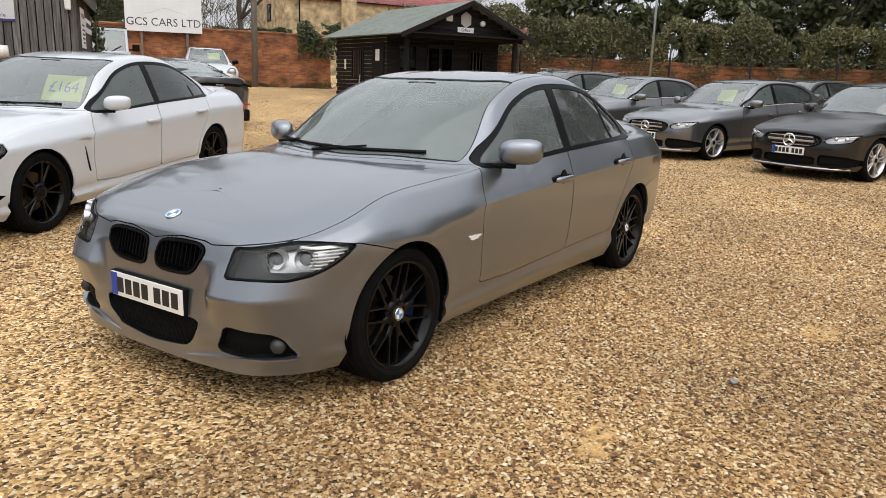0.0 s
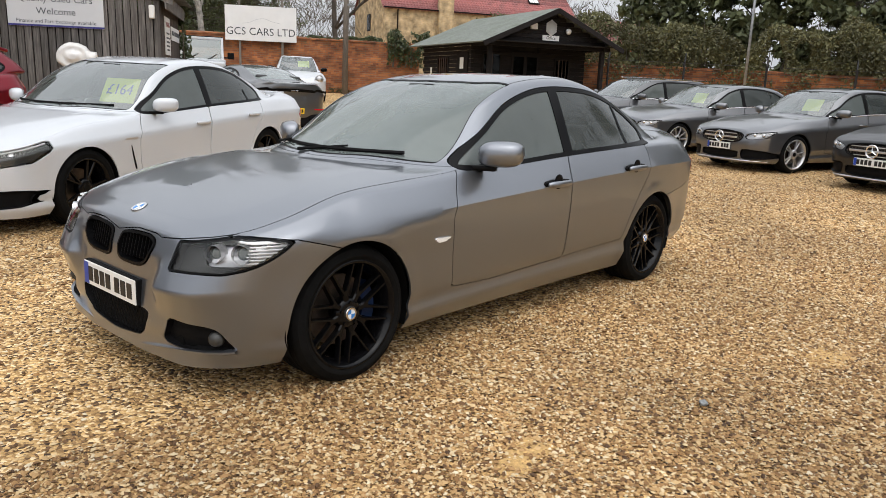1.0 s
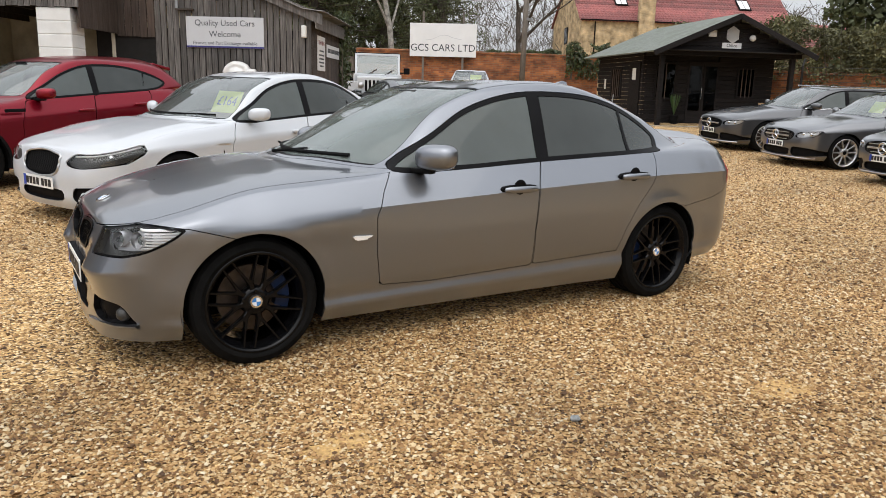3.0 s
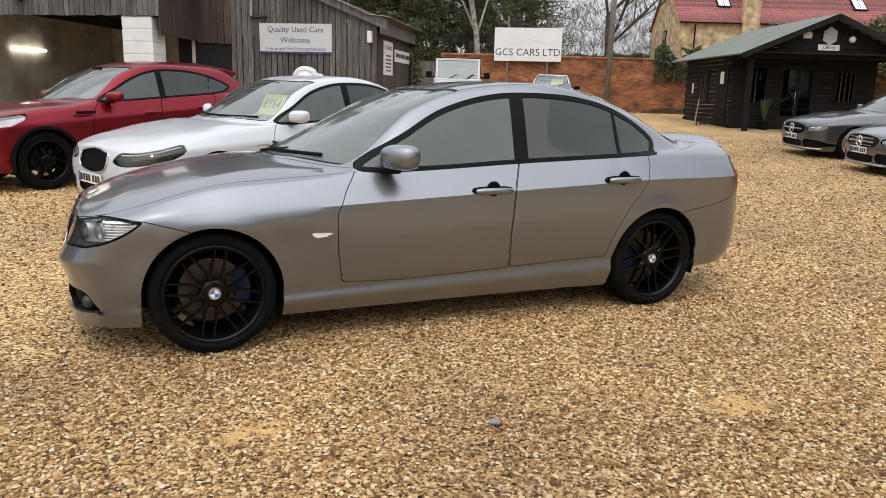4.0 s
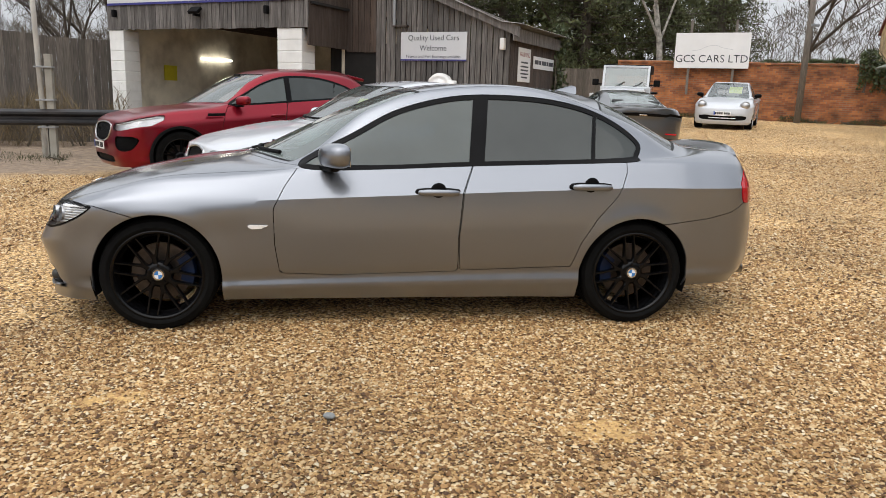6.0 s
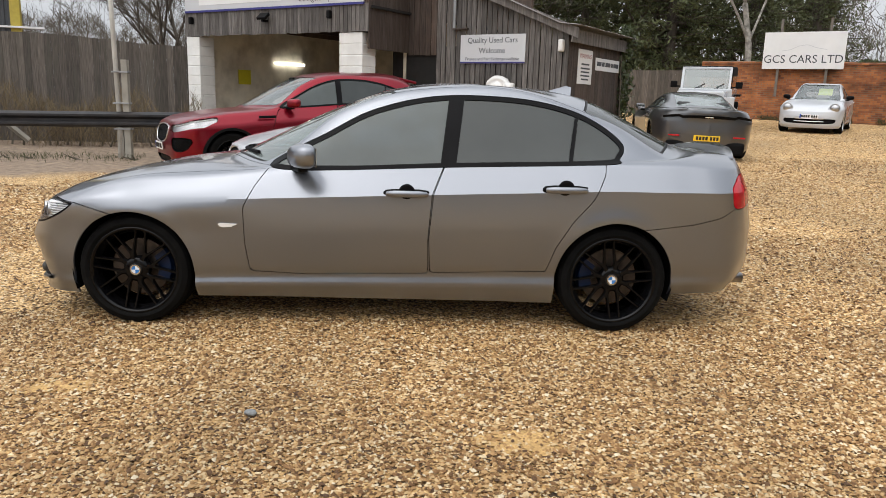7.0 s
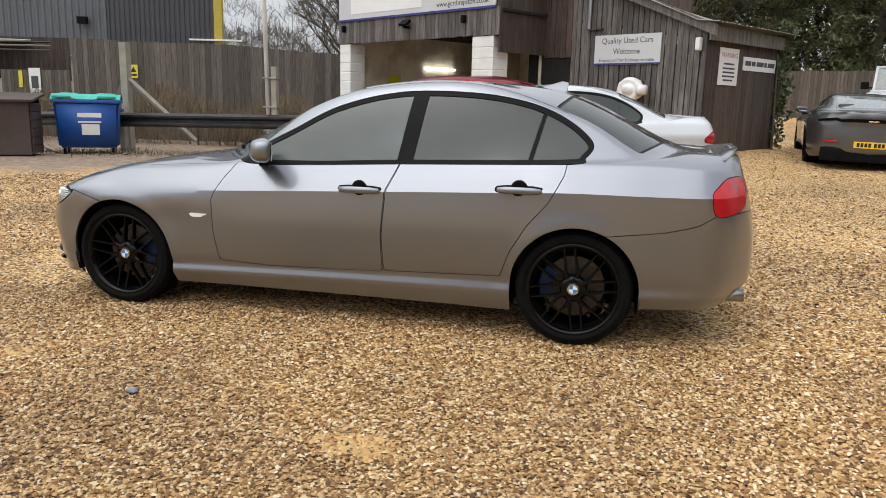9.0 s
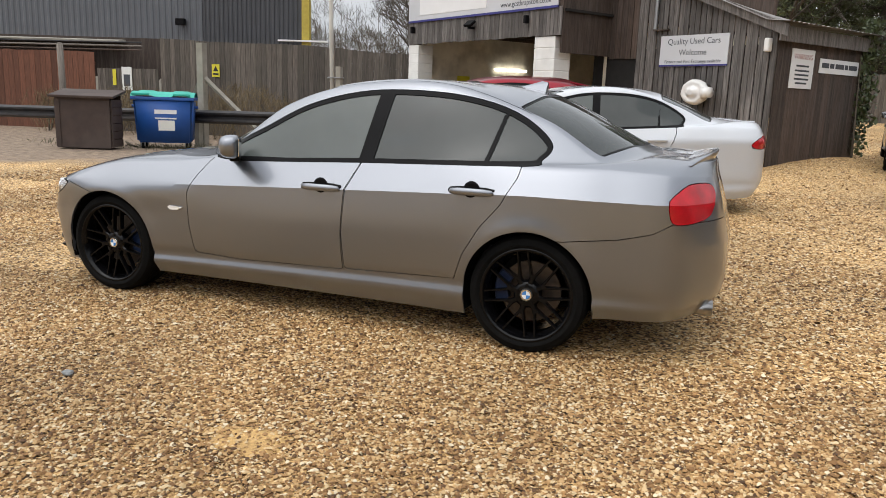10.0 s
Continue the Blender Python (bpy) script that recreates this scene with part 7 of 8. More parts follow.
suv_spec = variant(hero_spec, -2.18, 2.10, -1.34, 1.34, 1.16, 1.05, a_base=-0.66, paint="red_paint", wheels=BLACK9, wheel_r=0.37, rim_r=0.265, arch_r=0.41, mirror_mat="red_paint",
                z_bot=0.25, z_low=0.40, nose_drop=0.09, hood_z=[0.90, 0.955, 1.005, 1.06, 1.09, 1.11], belt_z=[0.86, 0.875, 0.93, 1.005, 1.045, 1.095, 1.15, 1.17, 1.10], rail=[(-0.64, 0.74, 1.10), (-0.12, 0.66, 1.43), (0.30, 0.62, 1.56), (0.95, 0.62, 1.56), (1.66, 0.66, 1.46), (2.0, 0.73, 1.20)],
                centre=[(-0.98, 1.09), (-0.28, 1.44), (0.15, 1.60), (0.85, 1.645), (1.82, 1.56), (2.05, 1.20)], deck_x=[2.0, 2.1], deck_z=[1.18, 1.08],
                dlo=[(-0.56, 1.10), (-0.22, 1.29), (0.08, 1.43), (0.45, 1.52), (0.95, 1.51), (1.35, 1.42), (1.62, 1.29), (1.50, 1.20), (1.2, 1.16), (0.4, 1.12), (-0.2, 1.09)],
                pillars=[(0.42, 0.10), (1.18, 0.35)], back_top=(1.84, 0.05), back_base=(2.03, 0.05), roof_z=1.63,
                grille=[(0.0, 0.85), (0.34, 0.84), (0.40, 0.75), (0.30, 0.63), (0.0, 0.61)], intake=[(0.0, 0.40), (0.42, 0.40), (0.50, 0.35), (0.42, 0.31), (0.0, 0.31)], side_intake=[(0.58, 0.66), (0.66, 0.675), (0.84, 0.67), (0.88, 0.62), (0.82, 0.50), (0.70, 0.475), (0.60, 0.52)],
                head=[(0.46, 0.775), (0.50, 0.875), (0.72, 0.93), (0.92, 0.98), (1.03, 1.0), (1.02, 0.87), (0.72, 0.765)], head_edge=(-1.94, 0.735, 0.42), head_x=-1.52, side_glass="window", lamp_bright=True, group="cars for sale")
suv = build_car(suv_spec, "suv_car", park(-1.81, 7.5, 29), "metallic red compact SUV with black wheels and arch trim")
number_plate(suv, pose(-2.21, 0, 0.54, 0, 0, -90), False)
for ax in (-1.34, 1.34):
    bm = bmesh.new()
    ring = []
    for k in range(25):
        a = -0.25 + (math.pi + 0.5) * k / 24
        ring.append([bm.verts.new((ax + R * math.cos(a), y, 0.37 + R * math.sin(a))) for R, y in ((0.405, -0.90), (0.405, -0.962), (0.44, -0.962), (0.445, -0.93))])
    for p, q in zip(ring, ring[1:]):
        for k in range(3):
            bm.faces.new((p[k], p[k + 1], q[k + 1], q[k]))
    part("arch_trim", bm, M["plastic"], suv)
part("wing_vent", box_bm(0.26, 0.012, 0.04, 0.01, at=(-0.80, -0.955, 0.94)), M["plastic"], suv)
grille_dress(suv, suv_spec, "grille", 0.045)
grille_dress(suv, suv_spec, "side_intake", 0.045, None)
part("roof_spoiler", box_bm(0.34, 1.06, 0.05, 0.02, at=(0, 0, 0)), M["red_paint"], suv, m=pose(1.80, 0, 1.478, 0, 12, 0))
bm = bmesh.new()
v = [bm.verts.new(p) for p in ((1.25, -0.012, 1.585), (1.5, -0.012, 1.56), (1.47, -0.012, 1.64), (1.25, 0.012, 1.585), (1.5, 0.012, 1.56), (1.47, 0.012, 1.64))]
for f in ((0, 1, 2), (5, 4, 3), (0, 3, 4, 1), (1, 4, 5, 2), (2, 5, 3, 0)):
    bm.faces.new([v[i] for i in f])
part("roof_aerial", bm, M["red_paint"], suv)

HATCH = dict(rail=[(-0.62, 0.70, 0.93), (-0.12, 0.615, 1.25), (0.30, 0.58, 1.365), (0.95, 0.58, 1.38), (1.55, 0.61, 1.30), (1.93, 0.69, 1.07)],
             centre=[(-0.95, 0.965), (-0.30, 1.25), (0.15, 1.40), (0.85, 1.435), (1.62, 1.38), (2.02, 1.09)], deck_x=[1.9, 2.17], deck_z=[1.06, 0.98],
             dlo=[(-0.56, 0.95), (-0.22, 1.12), (0.08, 1.27), (0.45, 1.355), (0.95, 1.36), (1.35, 1.30), (1.60, 1.18), (1.55, 1.06), (1.35, 1.02), (0.4, 0.97), (-0.2, 0.94)],
             pillars=[(0.42, 0.08), (1.20, 0.3)], back_top=(1.66, 0.05), back_base=(2.0, 0.05))
WIDE_NOSE = dict(grille=[(0.0, 0.668), (0.34, 0.66), (0.46, 0.60), (0.36, 0.505), (0.0, 0.48)], intake=[(0.0, 0.345), (0.37, 0.345), (0.40, 0.30), (0.36, 0.235), (0.0, 0.225)], side_intake=[(0.47, 0.375), (0.62, 0.385), (0.82, 0.36), (0.88, 0.29), (0.80, 0.235), (0.62, 0.225), (0.48, 0.235)],
            head=[(0.50, 0.575), (0.54, 0.645), (0.80, 0.685), (0.98, 0.70), (0.94, 0.62), (0.66, 0.562)], lamp_bright=True, group="cars for sale", bright_line=True)
hatch_spec = variant(hero_spec, -2.2, 2.17, -1.365, 1.365, 1.0, 1.0, a_base=-0.64, paint="silver_paint", wheels=SPOKE5, **HATCH, **WIDE_NOSE)


def star_grille(car, x, z, black):
    """Chrome three-pointed disc with a bar on each side, on the grille."""
    part("grille_bar", box_bm(0.02, 0.74, 0.03, 0.008, at=(x + 0.03, 0, z - 0.015)), M["alloy"], car)
    ring = part("grille_badge", lathe_bm([(0.078, 0.0), (0.09, -0.008), (0.10, 0.0), (0.09, 0.008)], 28, axis="z", closed=True), M["chrome"], car, m=pose(x, 0, z, 0, 90, 0))
    for k in range(3):
        a = math.pi / 2 + k * 2 * math.pi / 3
        part("badge_ray", rod_bm((0, 0, 0), (0, math.cos(a) * 0.088, math.sin(a) * 0.088), 0.014, 0.004, 4), M["chrome"], car, m=pose(x, 0, z))
    for k in range(2):
        part("grille_slat", box_bm(0.02, 0.70 - 0.1 * k, 0.012, 0.003, at=(x + 0.04, 0, z + (0.055 if k == 0 else -0.07))), M["plastic" if black else "alloy"], car)


for k, (px, py, spec, lab, tone) in enumerate((
        (11.35, 1.06, dict(), "mid-grey hatchback with five twin-spoke alloys", "silver_paint"),
        (10.23, -1.57, dict(paint="black_paint", wheels=SPOKE5), "glossy black hatchback with a chrome grille", "black_paint"),
        (12.47, 3.69, dict(wheels=SPOKE10), "silver-grey hatchback with ten-spoke alloys", "silver_paint"))):
    cc = dict(hatch_spec)
    cc.update(spec)
    hc = build_car(cc, "hatchback_car", park(px, py, -23), lab)
    star_grille(hc, -2.22, 0.575, False)
    number_plate(hc, pose(-2.215, 0, 0.42, 0, 0, -90), False)
    grille_dress(hc, cc, "grille", 0.05, "trim", "disc", 0.009)
    at = nose_of(cc)
    part("splitter", tube_bm([(at(y, 0.20) - 0.012, y, 0.195) for y in np.linspace(-0.80, 0.80, 15)], 0.013, 6), M["alloy"], hc, "bright bumper lip")
    if k != 1:
        part("price_card", box_bm(0.006, 0.36, 0.24, 0), M["yellow_card"], hc, "yellow price card", m=pose(-0.40, -0.25, 1.02, 0, 32, 0))
estate = variant(hero_spec, -2.36, 2.52, -1.47, 1.47, 1.03, 1.02, a_base=-0.72, paint="dark_paint", wheels=dict(SPOKE10, n=14, width=0.010), wheel_r=0.34, rim_r=0.255, arch_r=0.36,
                 rail=[(-0.70, 0.72, 0.95), (-0.18, 0.63, 1.28), (0.28, 0.60, 1.40), (1.05, 0.60, 1.41), (1.85, 0.62, 1.36), (2.28, 0.70, 1.08)],
                 centre=[(-1.02, 0.985), (-0.35, 1.28), (0.12, 1.43), (0.95, 1.465), (1.95, 1.42), (2.37, 1.10)], deck_x=[2.2, 2.52], deck_z=[1.08, 1.0],
                 dlo=[(-0.62, 0.965), (-0.25, 1.15), (0.08, 1.30), (0.45, 1.38), (1.2, 1.385), (1.75, 1.33), (2.0, 1.25), (1.95, 1.08), (1.6, 1.03), (0.4, 0.985), (-0.2, 0.955)],
                 pillars=[(0.45, 0.08), (1.35, 0.1)], back_top=(1.98, 0.03), back_base=(2.36, 0.03), **WIDE_NOSE)
for px, py, lab in ((13.9, 6.23, "dark grey estate car with chrome roof rails"), (18.6, 1.2, "dark grey estate car parked in the back row")):
    es = build_car(estate, "estate_car", park(px, py, -23), lab)
    star_grille(es, -2.38, 0.585, True)
    number_plate(es, pose(-2.38, 0, 0.42, 0, 0, -90), False)
    at = nose_of(estate)
    part("splitter", tube_bm([(at(y, 0.21) - 0.012, y, 0.205) for y in np.linspace(-0.82, 0.82, 15)], 0.013, 6), M["alloy"], es, "bright bumper lip")
    for y in (-0.60, 0.60):
        part("roof_rail", box_bm(1.9, 0.025, 0.03, 0.01, at=(1.05, y, 1.43)), M["chrome"], es)

coupe_spec = variant(hero_spec, -2.10, 2.26, -1.352, 1.352, 0.90, 1.07, a_base=-0.60, paint="gunmetal", wheels=BLACK9, wheel_r=0.345, rim_r=0.262, arch_r=0.365,
                belt_z=[0.62, 0.63, 0.68, 0.80, 0.84, 0.89, 0.93, 0.93, 0.90],
                rail=[(-0.60, 0.70, 0.87), (-0.10, 0.60, 1.13), (0.35, 0.54, 1.23), (0.85, 0.53, 1.215), (1.35, 0.55, 1.10), (1.78, 0.60, 0.98)],
                centre=[(-0.90, 0.89), (-0.25, 1.12), (0.2, 1.25), (0.65, 1.28), (1.25, 1.20), (1.88, 1.02)], deck_x=[1.8, 2.05, 2.26], deck_z=[1.02, 1.0, 0.985], deck_in=0.0,
                dlo=[(-0.55, 0.90), (-0.2, 1.04), (0.1, 1.14), (0.5, 1.19), (0.9, 1.14), (1.2, 1.02), (1.1, 0.95), (0.4, 0.91), (-0.2, 0.89)], pillars=[(0.75, 0.2)],
                back_top=(0.95, 0.06), back_base=(1.80, 0.12), rear_door=None, tail_lamp=None, grille=[(0.0, 0.62), (0.4, 0.60), (0.5, 0.5), (0.4, 0.36), (0.0, 0.34)], intake=None, side_intake=None,
                rear_glass="rear_screen", group="cars for sale", plan=(0, 0.42, 0.735, 0.925, 0.975, 1, 1, 0.97, 0.955, 0.96, 0.98, 1, 1.02, 0.99, 0.86, 0.52, 0))
sports = build_car(coupe_spec, "sports_coupe", park(6.1, 11.6, 261.4), "gunmetal sports coupe parked tail outwards")
number_plate(sports, pose(2.275, 0, 0.44, 0, 0, 90), True, 0.50, 0.11, False)
bm = bmesh.new()
pts = [(y, 0.80 + 0.055 * (1 - (abs(y) / 0.85) ** 3) + (0.03 if abs(y) > 0.5 else 0.0)) for y in np.linspace(-0.84, 0.84, 25)]
a = [bm.verts.new((2.300 - 0.20 * (y / 0.85) ** 2, y, z - 0.035)) for y, z in pts]
b = [bm.verts.new((2.310 - 0.20 * (y / 0.85) ** 2, y, z + 0.025 * (1 - 0.6 * abs(y) / 0.84))) for y, z in pts]
for i in range(len(a) - 1):
    bm.faces.new((a[i], a[i + 1], b[i + 1], b[i]))
part("tail_strip", bm, M["trim"], sports, "dark full-width tail lamp strip")
part("winged_badge", box_bm(0.01, 0.16, 0.022, 0.004, at=(2.30, 0, 0.83)), M["chrome"], sports)
df = part("diffuser", box_bm(0.12, 1.5, 0.24, 0.04, at=(2.16, 0, 0.13)), M["plastic"], sports)
for y in (-0.62, 0.62):
    part("reflector", box_bm(0.02, 0.22, 0.03, 0.005, at=(2.225, y, 0.46)), M["taillens"], sports)
    part("exhaust", rod_bm((2.1, y * 0.7, 0.26), (2.26, y * 0.7, 0.26), 0.045, n=16), M["plastic"], sports)

soft_spec = variant(hero_spec, -2.0, 2.1, -1.27, 1.27, 1.06, 1.0, a_base=-0.62, paint="white_paint", wheels=SPOKE5, nose_drop=0.10,
                   belt_z=[0.70, 0.72, 0.80, 0.92, 0.96, 0.99, 1.02, 0.98, 0.80],
                   rail=[(-0.55, 0.68, 0.98), (-0.22, 0.60, 1.28), (0.10, 0.56, 1.42), (0.70, 0.56, 1.43), (1.15, 0.60, 1.25), (1.45, 0.66, 1.04)],
                   centre=[(-0.85, 1.00), (-0.40, 1.28), (-0.02, 1.44), (0.60, 1.47), (1.15, 1.35), (1.55, 1.06)], deck_x=[1.45, 1.8, 2.1], deck_z=[1.05, 0.95, 0.78],
                   dlo=[(-0.45, 1.0), (-0.18, 1.18), (0.05, 1.32), (0.35, 1.38), (0.8, 1.36), (1.1, 1.22), (1.05, 1.04), (0.4, 1.02), (-0.1, 1.0)], pillars=[(0.55, 0.1)],
                   back_top=(1.1, 0.05), back_base=(1.5, 0.08), grille=None, rear_door=None, tail_lamp=None, head=None, mirror_mat="trim",
                   intake=[(0.0, 0.43), (0.60, 0.45), (0.72, 0.40), (0.60, 0.32), (0.0, 0.31)], side_intake=None, group="cars for sale")
soft_car = build_car(soft_spec, "convertible_car", park(13.0, 19.0, 56), "white rounded convertible with a yellow price card")
number_plate(soft_car, pose(-2.03, 0, 0.52, 0, 0, -90), False)
for sg in (-1, 1):
    bm = bmesh.new()
    bmesh.ops.create_uvsphere(bm, u_segments=20, v_segments=12, radius=0.145)
    hl = part("headlight", bm, M["reflector"], soft_car, "round headlight", smooth=True, m=pose(-1.80, sg * 0.64, 0.76) @ Matrix.Diagonal((0.7, 1, 1, 1)))
    part("lamp_ring", lathe_bm([(0.135, 0.0), (0.15, -0.02), (0.165, 0.0), (0.15, 0.03)], 28, axis="z", closed=True), M["white_paint"], hl, m=pose(-0.06, 0, 0, 0, 80, -sg * 20))
part("price_card", box_bm(0.006, 0.40, 0.26, 0), M["yellow_card"], soft_car, "yellow price card", m=pose(-0.42, -0.2, 1.12, 0, 40, 0))
for z in (0.45, 0.37):
    part("bumper_strip", tube_bm([(-2.03 + 0.28 * (y / 0.7) ** 2, y, z) for y in np.linspace(-0.68, 0.68, 11)], 0.014, 6), M["alloy"], soft_car)

# upright off-roader: flat panels, separate wings
offroader = thing("offroad_car", park(9.6, 19.8, 64) @ Matrix.Scale(1.07, 4), "white boxy off-roader with a black soft top", "car", "cars for sale")
part("tub", box_bm(2.3, 1.56, 0.62, 0.04, at=(0.75, 0, 0.55)), M["white_paint"], offroader)
part("bonnet", box_bm(1.25, 1.32, 0.40, 0.06, at=(-1.0, 0, 0.72)), M["white_paint"], offroader)
part("radiator_grille", box_bm(0.10, 1.30, 0.55, 0.04, at=(-1.62, 0, 0.55)), M["white_paint"], offroader)
for k in range(7):
    part("grille_slot", box_bm(0.03, 0.075, 0.34, 0.02, at=(-1.67, -0.36 + 0.12 * k, 0.66)), M["trim"], offroader)
for sg in (-1, 1):
    bm = bmesh.new()
    bmesh.ops.create_uvsphere(bm, u_segments=20, v_segments=10, radius=0.105)
    part("headlight", bm, M["reflector"], offroader, m=pose(-1.64, sg * 0.52, 0.84), smooth=True)
    bm = bmesh.new()
    box_bm(0.85, 0.34, 0.06, 0.025, at=(-1.25, sg * 0.78, 0.90), bm=bm)
    part("front_wing", bm, M["white_paint"], offroader)
    part("wing_drop", box_bm(0.06, 0.34, 0.30, 0.02, at=(-1.66, sg * 0.78, 0.66)), M["white_paint"], offroader)
    part("rear_wing", box_bm(0.8, 0.25, 0.06, 0.02, at=(1.25, sg * 0.82, 0.92)), M["plastic"], offroader)
    part("side_curtain", box_bm(1.9, 0.03, 0.55, 0.01, at=(0.9, sg * 0.73, 1.17)), M["darkglass"], offroader)
    mr_ = part("door_mirror", box_bm(0.10, 0.20, 0.20, 0.03, at=(-0.20, sg * 0.95, 1.18)), M["plastic"], offroader)
    part("mirror_arm", box_bm(0.05, 0.2, 0.04, 0, at=(-0.18, sg * 0.80, 1.20)), M["plastic"], offroader)
    part("screen_post", box_bm(0.06, 0.07, 0.68, 0.015), M["white_paint"], offroader, m=pose(-0.38, sg * 0.69, 1.12, 0, 18, 0))
part("screen_rail", box_bm(0.06, 1.45, 0.07, 0.015, at=(-0.155, 0, 1.74)), M["white_paint"], offroader)
part("screen_base", box_bm(0.07, 1.45, 0.08, 0.015, at=(-0.38, 0, 1.08)), M["white_paint"], offroader)
part("windscreen", box_bm(0.008, 1.34, 0.64, 0), M["clear_screen"], offroader, m=pose(-0.36, 0, 1.13, 0, 18, 0))
part("soft_top", box_bm(2.1, 1.50, 0.34, 0.06, at=(0.92, 0, 1.50)), M["plastic"], offroader)
part("dashboard", box_bm(0.3, 1.4, 0.3, 0.04, at=(-0.15, 0, 0.9)), M["plastic"], offroader)
for y in (-0.35, 0.35):
    seat(offroader, 0.45, y, 0.68)
for y in (-0.25, 0.3):
    part("wiper", rod_bm((-0.42, y, 1.16), (-0.33, y - 0.28, 1.32), 0.012, n=6), M["trim"], offroader)
part("front_bumper", box_bm(0.2, 1.6, 0.16, 0.03, at=(-1.8, 0, 0.45)), M["plastic"], offroader)
number_plate(offroader, pose(-1.91, 0, 0.53, 0, 0, -90), False)
jw = dict(wheel_r=0.38, rim_r=0.22, wheel_w=0.24)
for ax, sg in ((-1.22, -1), (1.22, -1), (-1.22, 1), (1.22, 1)):
    wheel(offroader, ax, sg * 0.77, sg, jw, SPOKE5, False)


# ---- trees and planting ----
def quat_to(d):
    return Vector(d).to_track_quat("Z", "Y")


def limb(V, F, a, b, r0, r1, n=5):
    q = quat_to(b - a)
    i0 = len(V)
    for p, r in ((a, r0), (b, r1)):
        for k in range(n):
            V.append(p + q @ Vector((r * math.cos(2 * math.pi * k / n), r * math.sin(2 * math.pi * k / n), 0)))
    for k in range(n):
        F.append((i0 + k, i0 + (k + 1) % n, i0 + n + (k + 1) % n, i0 + n + k))


def branch(V, F, tips, p, d, length, r, depth, rnd, spread=0.6, lift=0.15):
    """Recursive tapered branching; collects twig ends."""
    segs = 3
    for s in range(segs):
        q = p + d * (length / segs)
        limb(V, F, p, q, r * (1 - 0.25 * s / segs), r * (1 - 0.25 * (s + 1) / segs), 6 if depth > 3 else (4 if depth > 1 else 3))
        p = q
        d = (d + Vector((rnd.uniform(-1, 1), rnd.uniform(-1, 1), rnd.uniform(-0.4, 0.8))) * 0.14).normalized()
        if depth > 0 and s > 0:
            for k in range(2):
                a = rnd.uniform(0, 6.283)
                o = Vector((math.cos(a), math.sin(a), rnd.uniform(-0.2, 0.6)))
                branch(V, F, tips, p, (d * (1 - spread * 0.5) + o * spread + Vector((0, 0, lift))).normalized(), length * rnd.uniform(0.55, 0.75), r * rnd.uniform(0.42, 0.6), depth - 1, rnd, spread, lift)
    tips.append(p)


def leaves(points, count, size, spread, rnd, squash=0.8):
    """Many small leaf blades in clumps about the given points."""
    n = len(points) * count
    P = np.repeat(np.array([tuple(p) for p in points]), count, axis=0)
    g = np.random.default_rng(rnd.randrange(1 << 30))
    off = g.normal(0, 1, (n, 3))
    off[:, 2] *= squash
    P = P + off * spread
    a = g.normal(0, 1, (n, 3))
    a /= np.linalg.norm(a, axis=1)[:, None]
    b = np.cross(a, g.normal(0, 1, (n, 3)))
    b /= np.linalg.norm(b, axis=1)[:, None]
    s = size * g.uniform(0.6, 1.4, (n, 1))
    V = np.stack([P - a * s, P + b * s * 0.28, P + a * s, P - b * s * 0.28], axis=1).reshape(-1, 3)
    F = np.arange(n * 4).reshape(-1, 4)
    return V.tolist(), F.tolist()


def bare_tree(name, m, h, r, seed, label, bark="bark", depth=4, spread=0.6):
    rnd = random.Random(seed)
    t = thing(name, m, label, "tree")
    V, F, tips = [], [], []
    branch(V, F, tips, Vector((0, 0, -0.2)), Vector((rnd.uniform(-0.05, 0.05), rnd.uniform(-0.05, 0.05), 1)).normalized(), h * 0.45, r, depth, rnd, spread)
    mesh_ob("trunk", V, F, M[bark], t, smooth=True)
    V2, F2 = [], []
    for p in tips:
        for k in range(5):
            d = Vector((rnd.uniform(-1, 1), rnd.uniform(-1, 1), rnd.uniform(-0.3, 1))).normalized()
            limb(V2, F2, p, p + d * rnd.uniform(0.25, 0.7), 0.010, 0.004, 3)
    mesh_ob("twig_canopy", V2, F2, M["twig"], t)
    return t


def evergreen(name, m, h, w, seed, label, mname="ever", size=0.085, count=34, pointed=True):
    rnd = random.Random(seed)
    t = thing(name, m, label, "tree")
    V, F = [], []
    limb(V, F, Vector((0, 0, -0.2)), Vector((0.1, 0, h * 0.6)), h * 0.028, h * 0.014, 9)
    limb(V, F, Vector((0.1, 0, h * 0.6)), Vector((0, 0, h * 0.96)), h * 0.014, 0.02, 7)
    pts = []
    lv = int(h * 2.4)
    for k in range(lv):
        z = h * (0.10 + 0.86 * k / lv)
        prof = (1 - (k / lv)) ** 0.75 if pointed else math.sin(math.pi * (0.12 + 0.85 * k / lv)) ** 0.6
        for j in range(7):
            a = rnd.uniform(0, 6.283)
            R = w * prof * rnd.uniform(0.55, 1.12) + 0.15
            e = Vector((math.cos(a) * R, math.sin(a) * R, z + rnd.uniform(-0.35, 0.25)))
            limb(V, F, Vector((0, 0, z)), e, 0.04, 0.012, 4)
            for f in (0.45, 0.7, 0.95):
                pts.append(Vector((0, 0, z)).lerp(e, f) + Vector((rnd.uniform(-0.2, 0.2), rnd.uniform(-0.2, 0.2), rnd.uniform(-0.15, 0.15))))
    mesh_ob("trunk", V, F, M["bark"], t)
    V, F = leaves(pts, count, size, 0.24, rnd, 0.6)
    mesh_ob("crown", V, F, M[mname], t)
    return t


